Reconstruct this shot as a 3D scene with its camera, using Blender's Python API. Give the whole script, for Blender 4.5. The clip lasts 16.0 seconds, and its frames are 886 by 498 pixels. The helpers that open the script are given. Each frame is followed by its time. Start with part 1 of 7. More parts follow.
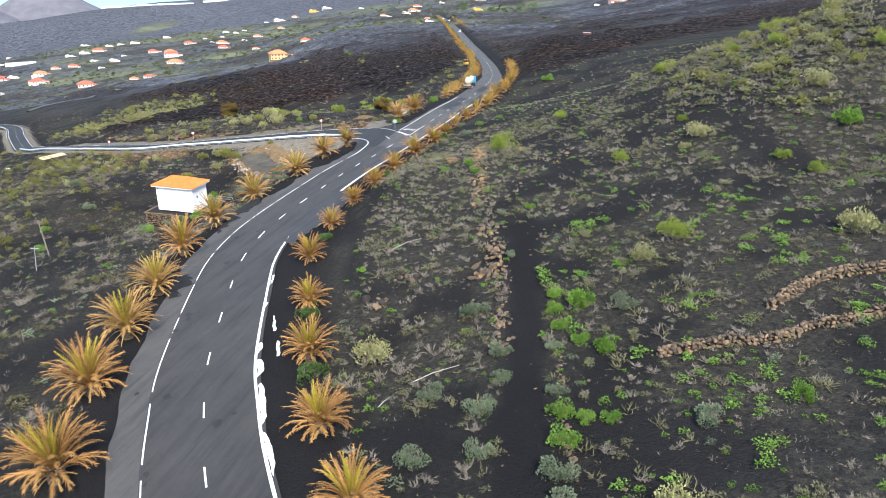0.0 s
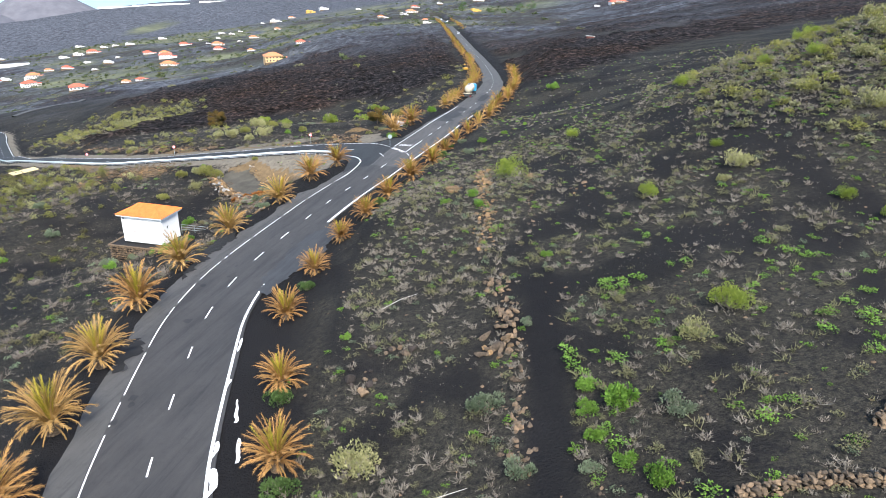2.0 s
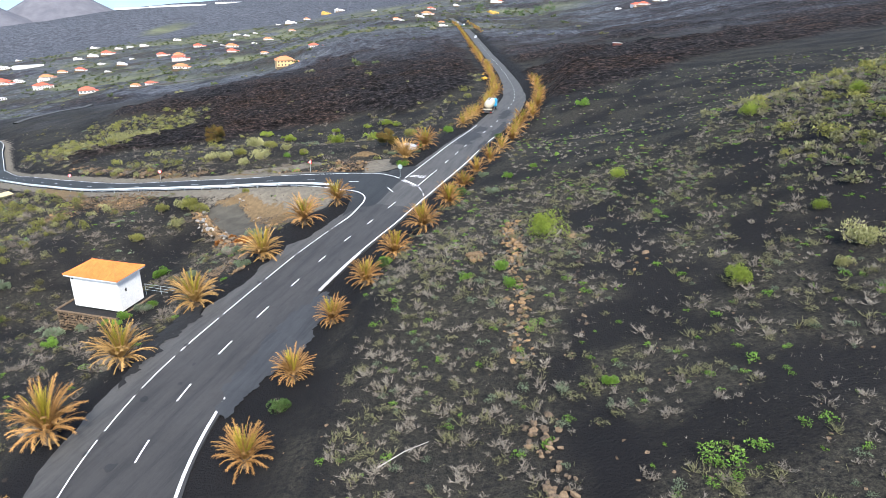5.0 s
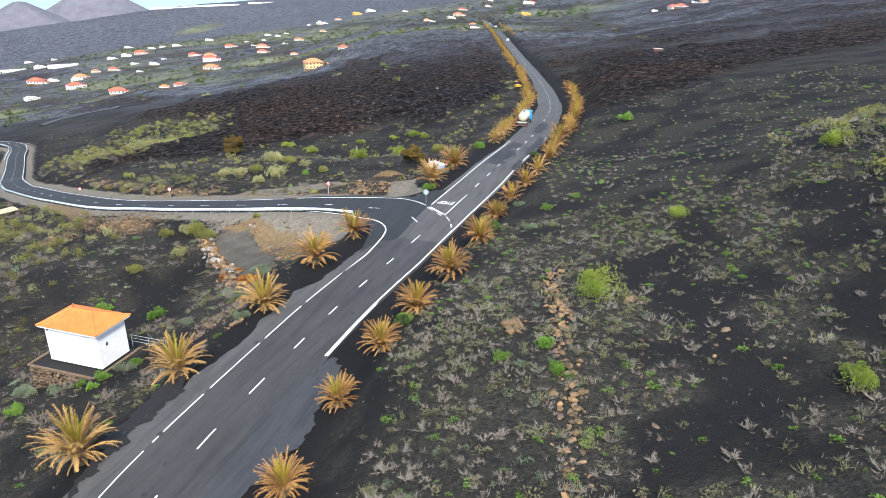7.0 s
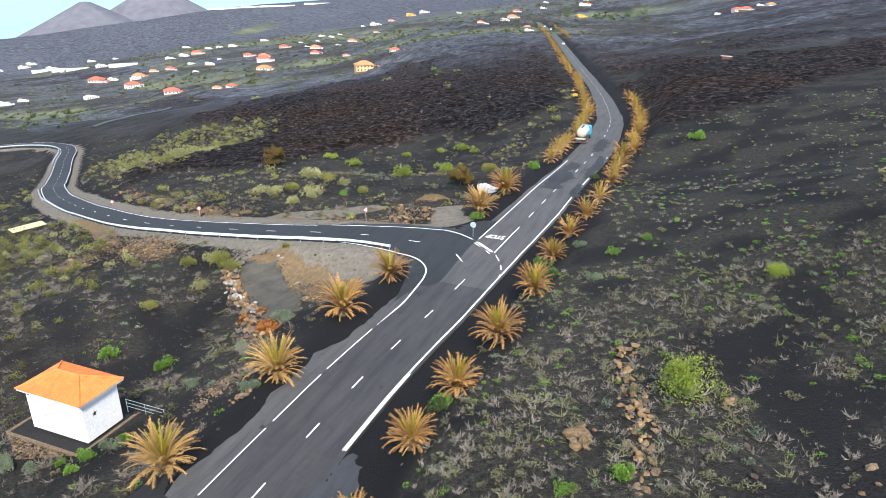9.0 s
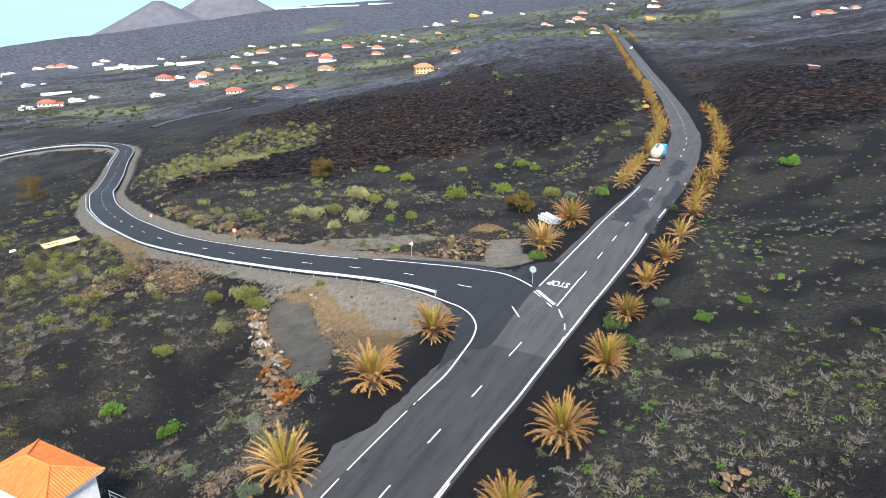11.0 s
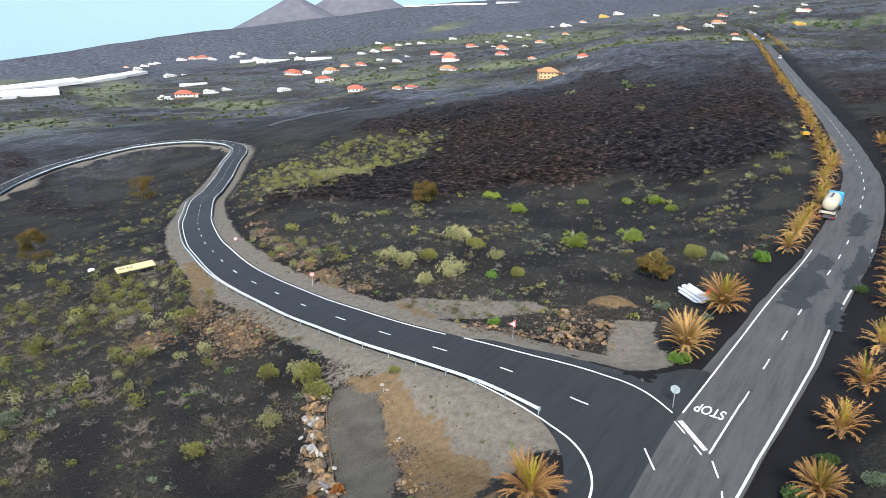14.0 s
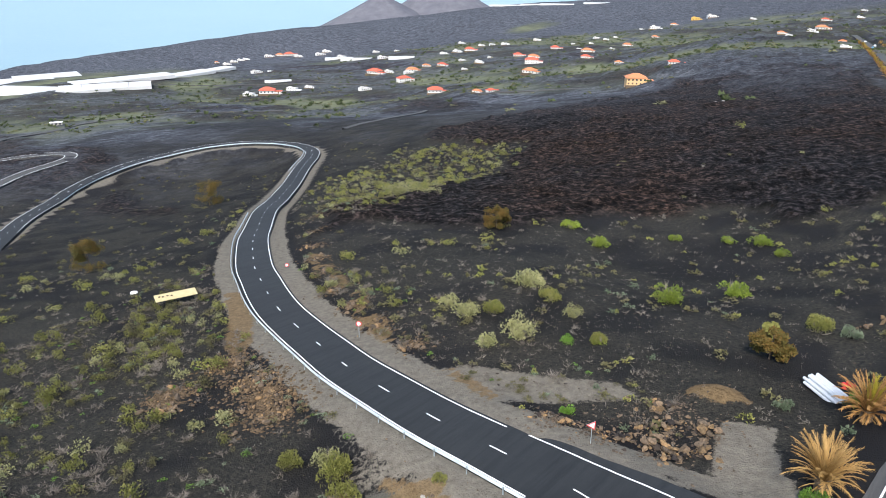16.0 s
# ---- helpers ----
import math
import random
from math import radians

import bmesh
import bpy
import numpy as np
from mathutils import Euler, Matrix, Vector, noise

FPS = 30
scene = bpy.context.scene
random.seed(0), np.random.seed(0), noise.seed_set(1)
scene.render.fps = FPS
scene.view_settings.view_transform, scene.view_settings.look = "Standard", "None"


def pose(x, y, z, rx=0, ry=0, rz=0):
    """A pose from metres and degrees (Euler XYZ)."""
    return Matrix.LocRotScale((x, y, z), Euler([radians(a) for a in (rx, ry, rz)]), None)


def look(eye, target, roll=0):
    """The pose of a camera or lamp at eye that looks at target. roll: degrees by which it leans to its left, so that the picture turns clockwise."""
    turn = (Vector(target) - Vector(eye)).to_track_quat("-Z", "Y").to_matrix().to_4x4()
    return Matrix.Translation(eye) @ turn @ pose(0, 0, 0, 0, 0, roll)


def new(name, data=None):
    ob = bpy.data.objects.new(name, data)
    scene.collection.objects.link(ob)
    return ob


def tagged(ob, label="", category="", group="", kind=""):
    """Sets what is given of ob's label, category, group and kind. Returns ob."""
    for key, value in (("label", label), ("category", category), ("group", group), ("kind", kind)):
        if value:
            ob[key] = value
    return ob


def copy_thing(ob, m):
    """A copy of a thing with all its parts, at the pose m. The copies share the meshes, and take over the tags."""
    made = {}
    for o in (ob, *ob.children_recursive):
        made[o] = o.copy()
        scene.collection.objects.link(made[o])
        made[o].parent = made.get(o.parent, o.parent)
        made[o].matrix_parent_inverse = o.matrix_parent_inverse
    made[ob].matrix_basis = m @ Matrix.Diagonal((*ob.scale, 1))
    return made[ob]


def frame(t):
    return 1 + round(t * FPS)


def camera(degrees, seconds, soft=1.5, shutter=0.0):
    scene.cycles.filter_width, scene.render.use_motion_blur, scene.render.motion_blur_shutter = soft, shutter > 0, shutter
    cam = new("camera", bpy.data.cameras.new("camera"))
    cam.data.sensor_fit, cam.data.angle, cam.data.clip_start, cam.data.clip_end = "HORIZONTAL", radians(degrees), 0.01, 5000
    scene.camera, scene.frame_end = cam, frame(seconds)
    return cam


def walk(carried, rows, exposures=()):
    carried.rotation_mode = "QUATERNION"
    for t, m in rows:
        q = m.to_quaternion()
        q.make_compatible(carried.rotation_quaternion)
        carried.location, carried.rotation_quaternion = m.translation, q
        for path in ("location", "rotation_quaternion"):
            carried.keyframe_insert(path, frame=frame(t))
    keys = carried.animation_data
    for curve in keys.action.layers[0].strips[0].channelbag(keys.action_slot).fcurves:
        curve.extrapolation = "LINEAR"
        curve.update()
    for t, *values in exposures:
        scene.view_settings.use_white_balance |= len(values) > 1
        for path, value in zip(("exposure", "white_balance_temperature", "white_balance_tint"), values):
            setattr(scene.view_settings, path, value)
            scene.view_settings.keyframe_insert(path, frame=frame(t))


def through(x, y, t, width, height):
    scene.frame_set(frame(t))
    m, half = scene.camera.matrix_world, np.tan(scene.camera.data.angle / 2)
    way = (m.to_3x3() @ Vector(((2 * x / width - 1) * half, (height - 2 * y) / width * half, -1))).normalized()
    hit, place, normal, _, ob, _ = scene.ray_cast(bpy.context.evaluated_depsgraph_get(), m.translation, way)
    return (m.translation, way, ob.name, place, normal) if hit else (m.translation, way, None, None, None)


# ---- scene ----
from mathutils.geometry import delaunay_2d_cdt

# ---------------------------------------------------------------- camera
cam = camera(63.0, 16.0, soft=0.75)
METRES, EYE, TILT, LEAN, TURN = 110.0, 25.0, -22.5, 0.0, 0.0
ROWS = [
    (0.0, 0.0, 0.0, 0.0, 0.0, 0.0, -0.0),
    (0.5, -0.0005, 0.0247, 0.0105, -0.04, 0.0, 0.03),
    (1.0, -0.0011, 0.051, 0.0214, -0.09, 0.01, 0.03),
    (1.5, -0.0017, 0.0782, 0.0328, -0.14, 0.01, 0.03),
    (2.0, -0.0021, 0.1061, 0.0447, -0.16, 0.01, 0.06),
    (2.5, -0.0025, 0.1341, 0.0566, -0.14, 0.03, 0.06),
    (3.0, -0.0031, 0.162, 0.0684, -0.07, 0.03, 0.04),
    (3.5, -0.0038, 0.19, 0.0801, 0.06, 0.05, -0.01),
    (4.0, -0.0045, 0.2178, 0.0917, 0.29, 0.06, -0.1),
    (6.5, -0.01, 0.3536, 0.1504, 2.51, 0.07, -1.06),
    (7.0, -0.0114, 0.3804, 0.1621, 3.16, 0.06, -1.31),
    (7.5, -0.0129, 0.4077, 0.1739, 3.95, 0.06, -1.6),
    (8.0, -0.0148, 0.435, 0.1855, 4.95, 0.04, -1.99),
    (8.5, -0.0171, 0.4626, 0.1973, 5.99, 0.02, -2.4),
    (9.0, -0.0196, 0.4904, 0.2091, 6.96, -0.01, -2.76),
    (11.5, -0.0403, 0.6325, 0.2696, 12.87, -0.42, -5.1),
    (12.0, -0.0461, 0.6611, 0.2818, 14.5, -0.6, -5.75),
    (12.5, -0.0528, 0.6901, 0.2942, 16.09, -0.79, -6.42),
    (13.0, -0.0607, 0.7196, 0.3071, 17.43, -0.97, -6.99),
    (13.5, -0.0698, 0.75, 0.3201, 18.86, -1.17, -7.57),
    (14.0, -0.08, 0.7802, 0.3336, 20.38, -1.4, -8.21),
    (14.5, -0.0908, 0.8112, 0.347, 21.99, -1.66, -8.85),
    (15.0, -0.1024, 0.8424, 0.3608, 23.62, -1.94, -9.49),
    (15.5, -0.115, 0.8731, 0.3746, 25.1, -2.21, -10.07),
    (16.0, -0.129, 0.9046, 0.3886, 26.47, -2.46, -10.6),
]
walk(cam, [(t, pose(0, 0, EYE, TILT, LEAN, TURN) @ pose(METRES * x, METRES * y, METRES * z, 90 + pitch, roll, yaw)) for t, x, y, z, yaw, pitch, roll in ROWS],
     exposures=[(0.0, 1.47), (8.0, 1.43), (12.0, 1.28), (14.0, 1.18), (16.0, 1.06)])

# ---------------------------------------------------------------- light: a bright, veiled sky
SUN_HIGH, SUN_ROUND = 46.0, 165.0   # degrees above the horizon, and clockwise from +y
world = bpy.data.worlds.new("world")
scene.world = world
world.use_nodes = True
wn = world.node_tree
sky = wn.nodes.new("ShaderNodeTexSky")
sky.sky_type, sky.sun_disc = "NISHITA", False
sky.sun_elevation, sky.sun_rotation = radians(SUN_HIGH), radians(SUN_ROUND)
sky.air_density, sky.dust_density, sky.ozone_density = 1.0, 1.5, 2.0
wn.links.new(sky.outputs[0], wn.nodes["Background"].inputs[0])
wn.nodes["Background"].inputs[1].default_value = 0.15
sun = new("sun", bpy.data.lights.new("sun", "SUN"))
sun.data.energy, sun.data.angle, sun.data.color = 3.0, radians(12), (1.0, 0.96, 0.885)
sun_way = Vector((math.sin(radians(SUN_ROUND)) * math.cos(radians(SUN_HIGH)), math.cos(radians(SUN_ROUND)) * math.cos(radians(SUN_HIGH)), math.sin(radians(SUN_HIGH))))
sun.matrix_world = look(sun_way * 300, (0, 0, 0))

# ---------------------------------------------------------------- materials
def nodes_of(name, rough=0.9, spec=0.3, metal=0.0):
    m = bpy.data.materials.new(name)
    m.use_nodes = True
    b = m.node_tree.nodes["Principled BSDF"]
    b.inputs["Roughness"].default_value = rough
    b.inputs["Specular IOR Level"].default_value = spec
    b.inputs["Metallic"].default_value = metal
    return m, m.node_tree, b


def put(tree, kind, **values):
    n = tree.nodes.new(kind)
    for key, value in values.items():
        n.inputs[key.replace("_", " ")].default_value = value
    return n


def where(tree):
    return tree.nodes.new("ShaderNodeNewGeometry").outputs["Position"]


def grain(tree, scale, detail=6.0, rough=0.6, spot=None):
    n = put(tree, "ShaderNodeTexNoise", Scale=scale, Detail=detail, Roughness=rough)
    tree.links.new(spot if spot else where(tree), n.inputs["Vector"])
    return n.outputs["Fac"]


def ramp(tree, fac, stops):
    n = tree.nodes.new("ShaderNodeValToRGB")
    el = n.color_ramp.elements
    while len(el) < len(stops):
        el.new(0.5)
    for e, (at, c) in zip(el, stops):
        e.position = at
        e.color = (*c, 1) if len(c) == 3 else (c[0], c[0], c[0], 1)
    tree.links.new(fac, n.inputs["Fac"])
    return n.outputs["Color"]


def mix(tree, fac, a, b, how="MIX"):
    n = tree.nodes.new("ShaderNodeMix")
    n.data_type, n.blend_type = "RGBA", how
    for slot, v in ((0, fac), (6, a), (7, b)):
        if hasattr(v, "is_linked"):
            tree.links.new(v, n.inputs[slot])
        else:
            n.inputs[slot].default_value = v if slot == 0 else (*v, 1)
    return n.outputs[2]


def bump(tree, b, height, strength=0.5, distance=0.1):
    n = put(tree, "ShaderNodeBump", Strength=strength, Distance=distance)
    tree.links.new(height, n.inputs["Height"])
    tree.links.new(n.outputs[0], b.inputs["Normal"])


def field(tree, name):
    n = tree.nodes.new("ShaderNodeAttribute")
    n.attribute_name = name
    return n.outputs["Fac"]


def maths(tree, how, a, b):
    n = tree.nodes.new("ShaderNodeMath")
    n.operation = how
    for slot, v in ((0, a), (1, b)):
        if hasattr(v, "is_linked"):
            tree.links.new(v, n.inputs[slot])
        else:
            n.inputs[slot].default_value = v
    return n.outputs[0]


def ragged(tree, value, scale):
    """A soft mask with a crumbled edge."""
    n = maths(tree, "MULTIPLY", maths(tree, "SUBTRACT", grain(tree, scale, 8, 0.75), 0.47), 1.3)
    return ramp(tree, maths(tree, "ADD", value, n), [(0.42, (0, 0, 0)), (0.58, (1, 1, 1))])


def speckled(name, dark, light, scale, fine=None, rough=0.9, spec=0.2, relief=0.0, metal=0.0, by="", amount=0.5):
    """A surface of two tones in soft patches, with fine grain; by: 'object' or 'island' varies the pieces."""
    m, t, b = nodes_of(name, rough, spec, metal)
    c = ramp(t, grain(t, scale), [(0.3, dark), (0.7, light)])
    if fine:
        c = mix(t, 0.35, c, ramp(t, grain(t, fine, 3), [(0.25, tuple(v * 0.55 for v in dark)), (0.75, tuple(min(1, v * 1.25) for v in light))]))
    if by:
        r = t.nodes.new("ShaderNodeObjectInfo").outputs["Random"] if by == "object" else t.nodes.new("ShaderNodeNewGeometry").outputs["Random Per Island"]
        lo, hi = 1 - amount, 1 + amount
        c = mix(t, 1.0, c, ramp(t, r, [(0.0, (lo, lo, lo)), (1.0, (min(hi, 1.6),) * 3)]), "MULTIPLY")
        if by == "island":
            o = t.nodes.new("ShaderNodeObjectInfo").outputs["Random"]
            c = mix(t, 1.0, c, ramp(t, o, [(0.0, (0.5, 0.52, 0.55)), (0.5, (0.95, 0.95, 0.95)), (1.0, (1.35, 1.27, 1.15))]), "MULTIPLY")
    t.links.new(c, b.inputs["Base Color"])
    if relief:
        bump(t, b, grain(t, fine or scale * 6, 4), relief, 0.05)
    return m


def leafy(name, tones, rough=0.6, through=0.25):
    """Leaves, each with its own tone out of the range."""
    m, t, b = nodes_of(name, rough, 0.2)
    r = t.nodes.new("ShaderNodeNewGeometry").outputs["Random Per Island"]
    o = t.nodes.new("ShaderNodeObjectInfo").outputs["Random"]
    c = ramp(t, r, [(i / (len(tones) - 1), c) for i, c in enumerate(tones)])
    c = mix(t, 0.5, c, ramp(t, grain(t, 0.35, 3), [(0.3, tones[0]), (0.7, tones[-1])]))
    c = mix(t, 1.0, c, ramp(t, o, [(0, (0.8, 0.8, 0.8)), (1, (1.15, 1.15, 1.15))]), "MULTIPLY")
    t.links.new(c, b.inputs["Base Color"])
    out = t.nodes["Material Output"]
    tr, mx = t.nodes.new("ShaderNodeBsdfTranslucent"), t.nodes.new("ShaderNodeMixShader")
    mx.inputs[0].default_value = through
    t.links.new(c, tr.inputs[0])
    t.links.new(b.outputs[0], mx.inputs[1])
    t.links.new(tr.outputs[0], mx.inputs[2])
    t.links.new(mx.outputs[0], out.inputs[0])
    return m


def ground_material():
    m, t, b = nodes_of("ash_and_lava", 0.95, 0.06)
    ash = ramp(t, grain(t, 0.06, 8), [(0.3, (0.0096, 0.0093, 0.0100)), (0.7, (0.0165, 0.0159, 0.0165))])
    ash = mix(t, 0.28, ash, ramp(t, grain(t, 9.0, 4), [(0.3, (0.004, 0.004, 0.0044)), (0.75, (0.021, 0.0202, 0.021))]))
    # nearly the bump's own noise: near-black in its lows, lighter on its highs
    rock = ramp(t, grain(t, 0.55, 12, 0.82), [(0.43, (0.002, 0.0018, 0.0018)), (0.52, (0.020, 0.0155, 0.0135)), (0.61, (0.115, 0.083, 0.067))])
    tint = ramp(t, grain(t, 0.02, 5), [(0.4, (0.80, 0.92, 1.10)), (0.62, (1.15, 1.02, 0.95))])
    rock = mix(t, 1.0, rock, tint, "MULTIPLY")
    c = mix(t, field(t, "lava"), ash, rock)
    litter = ramp(t, grain(t, 2.6, 8, 0.8), [(0.40, (0, 0, 0)), (0.58, (1, 1, 1))])
    c = mix(t, maths(t, "MULTIPLY", litter, maths(t, "MULTIPLY", field(t, "litter"), 0.85)), c, ramp(t, grain(t, 11.0, 4), [(0.3, (0.020, 0.0185, 0.0145)), (0.7, (0.090, 0.083, 0.062))]))
    grit = ramp(t, grain(t, 1.3, 8, 0.75), [(0.3, (0.092, 0.083, 0.068)), (0.7, (0.190, 0.168, 0.134))])
    c = mix(t, ragged(t, field(t, "verge"), 2.2), c, grit)
    dirt = ramp(t, grain(t, 0.5, 6, 0.6), [(0.3, (0.055, 0.052, 0.044)), (0.7, (0.092, 0.086, 0.072))])
    c = mix(t, ragged(t, field(t, "track"), 3.0), c, dirt)
    earth = ramp(t, grain(t, 1.7, 8, 0.7), [(0.3, (0.085, 0.057, 0.029)), (0.7, (0.195, 0.134, 0.070))])
    c = mix(t, maths(t, "MULTIPLY", ragged(t, field(t, "earth"), 1.6), 0.85), c, earth)
    # pale bluish grey: distance haze put into the far ground's colour
    far_haze = ramp(t, grain(t, 0.11, 13, 0.82), [(0.40, (0.030, 0.033, 0.040)), (0.5, (0.066, 0.071, 0.084)), (0.61, (0.130, 0.136, 0.152))])
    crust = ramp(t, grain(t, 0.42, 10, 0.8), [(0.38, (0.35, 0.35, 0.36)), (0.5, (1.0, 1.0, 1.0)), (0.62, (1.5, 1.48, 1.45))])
    c = mix(t, field(t, "far_haze"), c, mix(t, 1.0, far_haze, crust, "MULTIPLY"))
    green = ramp(t, grain(t, 0.012, 10, 0.75), [(0.34, (0.050, 0.055, 0.050)), (0.5, (0.098, 0.106, 0.070)), (0.68, (0.165, 0.172, 0.095))])
    c = mix(t, field(t, "green"), c, green)
    t.links.new(c, b.inputs["Base Color"])
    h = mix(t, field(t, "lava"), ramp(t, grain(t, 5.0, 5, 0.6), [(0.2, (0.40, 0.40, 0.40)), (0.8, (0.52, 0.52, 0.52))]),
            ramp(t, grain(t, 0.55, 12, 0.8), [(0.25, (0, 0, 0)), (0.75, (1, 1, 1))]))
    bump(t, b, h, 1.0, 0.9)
    return m


MAT_GROUND = ground_material()


def asphalt(name, dark, light, streak):
    m, t, b = nodes_of(name, 0.82, 0.35)
    c = ramp(t, grain(t, 0.22, 7, 0.65), [(0.3, dark), (0.7, light)])
    c = mix(t, 0.3, c, ramp(t, grain(t, 26.0, 3), [(0.3, tuple(v * 0.6 for v in dark)), (0.7, tuple(v * 1.5 for v in light))]))
    way = put(t, "ShaderNodeMapping", Scale=(0.75, 11.0, 1.0), Rotation=(0, 0, -0.2))
    way.vector_type = "TEXTURE"
    t.links.new(where(t), way.inputs["Vector"])
    c = mix(t, 1.0, c, ramp(t, grain(t, 1.0, 7, 0.7, way.outputs[0]), [(0.36, (0.66, 0.67, 0.69)), (0.5, (1.0, 1.0, 1.0)), (0.66, (1.22, 1.2, 1.17))]), "MULTIPLY")
    worn = ramp(t, grain(t, 1.9, 8, 0.75), [(0.52, (1, 1, 1)), (0.68, (streak, streak, streak))])
    c = mix(t, 1.0, c, worn, "MULTIPLY")
    t.links.new(c, b.inputs["Base Color"])
    bump(t, b, grain(t, 30.0, 3), 0.25, 0.02)
    return m


MAT_OLD_ASPHALT = asphalt("old_asphalt", (0.048, 0.0462, 0.0440), (0.064, 0.0622, 0.0595), 0.82)
MAT_NEW_ASPHALT = asphalt("new_asphalt", (0.0132, 0.0143, 0.0152), (0.0192, 0.0207, 0.0218), 0.9)
MAT_PATCH = asphalt("asphalt_patch", (0.016, 0.0163, 0.0175), (0.026, 0.0263, 0.0275), 0.85)
MAT_DARK_ASPHALT = asphalt("dark_old_asphalt", (0.0285, 0.0274, 0.0268), (0.0405, 0.0390, 0.0380), 0.82)
MAT_ASH_DUST = asphalt("ash_dusted_asphalt", (0.026, 0.0275, 0.030), (0.040, 0.042, 0.045), 0.8)
MAT_ASH_DRIFT = speckled("ash_drift", (0.012, 0.012, 0.0125), (0.02, 0.0195, 0.02), 1.5, 14, 0.95, 0.2, 0.4)


def paint_white(name, worn):
    m, t, b = nodes_of(name, 0.6, 0.4)
    c = ramp(t, grain(t, 5.5, 8, 0.8), [(worn - 0.08, (0.16, 0.16, 0.16)), (worn + 0.06, (0.78, 0.78, 0.76))])
    t.links.new(c, b.inputs["Base Color"])
    return m


MAT_LINE = paint_white("road_paint", 0.30)
MAT_LINE_WORN = paint_white("worn_road_paint", 0.43)
MAT_WHITEWASH = speckled("whitewashed_plaster", (0.62, 0.62, 0.61), (0.72, 0.72, 0.71), 0.7, 6, 0.85, 0.3, 0.15)
MAT_ROOF = speckled("orange_roof_tile", (0.50, 0.125, 0.03), (0.66, 0.20, 0.052), 1.8, 20, 0.8, 0.3, by="object", amount=0.12)
MAT_STONE = speckled("brown_lava_stone", (0.026, 0.0195, 0.0142), (0.142, 0.104, 0.070), 5.0, 18, 0.92, 0.25, 0.5, by="island", amount=0.45)
MAT_OCHRE_STONE = speckled("ochre_lava_stone", (0.034, 0.0235, 0.014), (0.205, 0.135, 0.071), 4.5, 18, 0.92, 0.25, 0.5, by="island", amount=0.4)
MAT_GREY_STONE = speckled("grey_lava_stone", (0.075, 0.074, 0.072), (0.25, 0.245, 0.235), 3.5, 16, 0.92, 0.25, 0.5, by="island", amount=0.35)
MAT_BLACK_STONE = speckled("black_lava_stone", (0.010, 0.009, 0.0085), (0.042, 0.033, 0.028), 2.4, 14, 0.92, 0.25, 0.6, by="island", amount=0.5)
MAT_CLINKER = speckled("brown_clinker", (0.006, 0.0048, 0.0042), (0.030, 0.021, 0.017), 2.4, 14, 0.95, 0.15, 0.6, by="island", amount=0.5)
MAT_GALVANISED = speckled("galvanised_steel", (0.26, 0.30, 0.32), (0.36, 0.41, 0.43), 2.5, 30, 0.42, 0.5, metal=0.35)
MAT_WHITE_STEEL = speckled("pale_blue_white_steel", (0.50, 0.57, 0.61), (0.62, 0.69, 0.73), 1.2, 20, 0.45, 0.5)
MAT_CONCRETE = speckled("weathered_concrete", (0.25, 0.235, 0.21), (0.42, 0.40, 0.37), 1.5, 12, 0.9, 0.3, 0.3)
MAT_DRY = leafy("dry_palm_leaflet", [(0.115, 0.056, 0.019), (0.36, 0.180, 0.054), (0.54, 0.315, 0.115)], 0.7, 0.25)
MAT_TAN = leafy("tan_palm_leaflet", [(0.17, 0.092, 0.027), (0.40, 0.235, 0.075), (0.56, 0.36, 0.14)], 0.7, 0.25)
MAT_YOUNG = leafy("young_palm_leaflet", [(0.12, 0.125, 0.014), (0.30, 0.245, 0.026), (0.47, 0.36, 0.045)], 0.6, 0.3)
MAT_TRUNK = speckled("palm_trunk_bark", (0.06, 0.045, 0.033), (0.17, 0.125, 0.085), 5.0, 25, 0.95, 0.2, 0.6)
MAT_TWIG = leafy("grey_dry_twig", [(0.070, 0.061, 0.050), (0.162, 0.143, 0.118), (0.285, 0.257, 0.216)], 0.9, 0.0)
MAT_OLIVE = leafy("olive_scrub_leaf", [(0.075, 0.08, 0.035), (0.145, 0.145, 0.07), (0.21, 0.20, 0.115)], 0.75, 0.15)
MAT_GREEN = leafy("fresh_green_leaf", [(0.045, 0.105, 0.014), (0.105, 0.215, 0.028), (0.20, 0.33, 0.06)], 0.6, 0.25)
MAT_SAGE = leafy("grey_green_leaf", [(0.052, 0.078, 0.044), (0.115, 0.150, 0.090), (0.20, 0.235, 0.155)], 0.7, 0.2)
MAT_LIME = leafy("yellow_green_leaf", [(0.058, 0.066, 0.014), (0.155, 0.160, 0.036), (0.29, 0.282, 0.088)], 0.65, 0.2)
MAT_CREAM = leafy("cream_flower_head", [(0.095, 0.105, 0.034), (0.235, 0.235, 0.092), (0.40, 0.385, 0.195)], 0.7, 0.15)
MAT_BRIGHT = leafy("bright_green_bush_leaf", [(0.06, 0.10, 0.012), (0.15, 0.21, 0.026), (0.28, 0.335, 0.06)], 0.65, 0.2)
MAT_PINE = leafy("rusty_pine_needle", [(0.030, 0.044, 0.010), (0.075, 0.076, 0.017), (0.17, 0.088, 0.022)], 0.7, 0.15)
# browner copies of MAT_TWIG and MAT_OLIVE, toned down mainly for the darker west slope
MAT_DARK_TWIG = leafy("dark_brown_dry_twig", [(0.055, 0.046, 0.038), (0.130, 0.112, 0.094), (0.225, 0.198, 0.168)], 0.9, 0.0)
MAT_DARK_OLIVE = leafy("dark_brown_olive_leaf", [(0.045, 0.045, 0.018), (0.095, 0.090, 0.040), (0.155, 0.140, 0.070)], 0.75, 0.15)
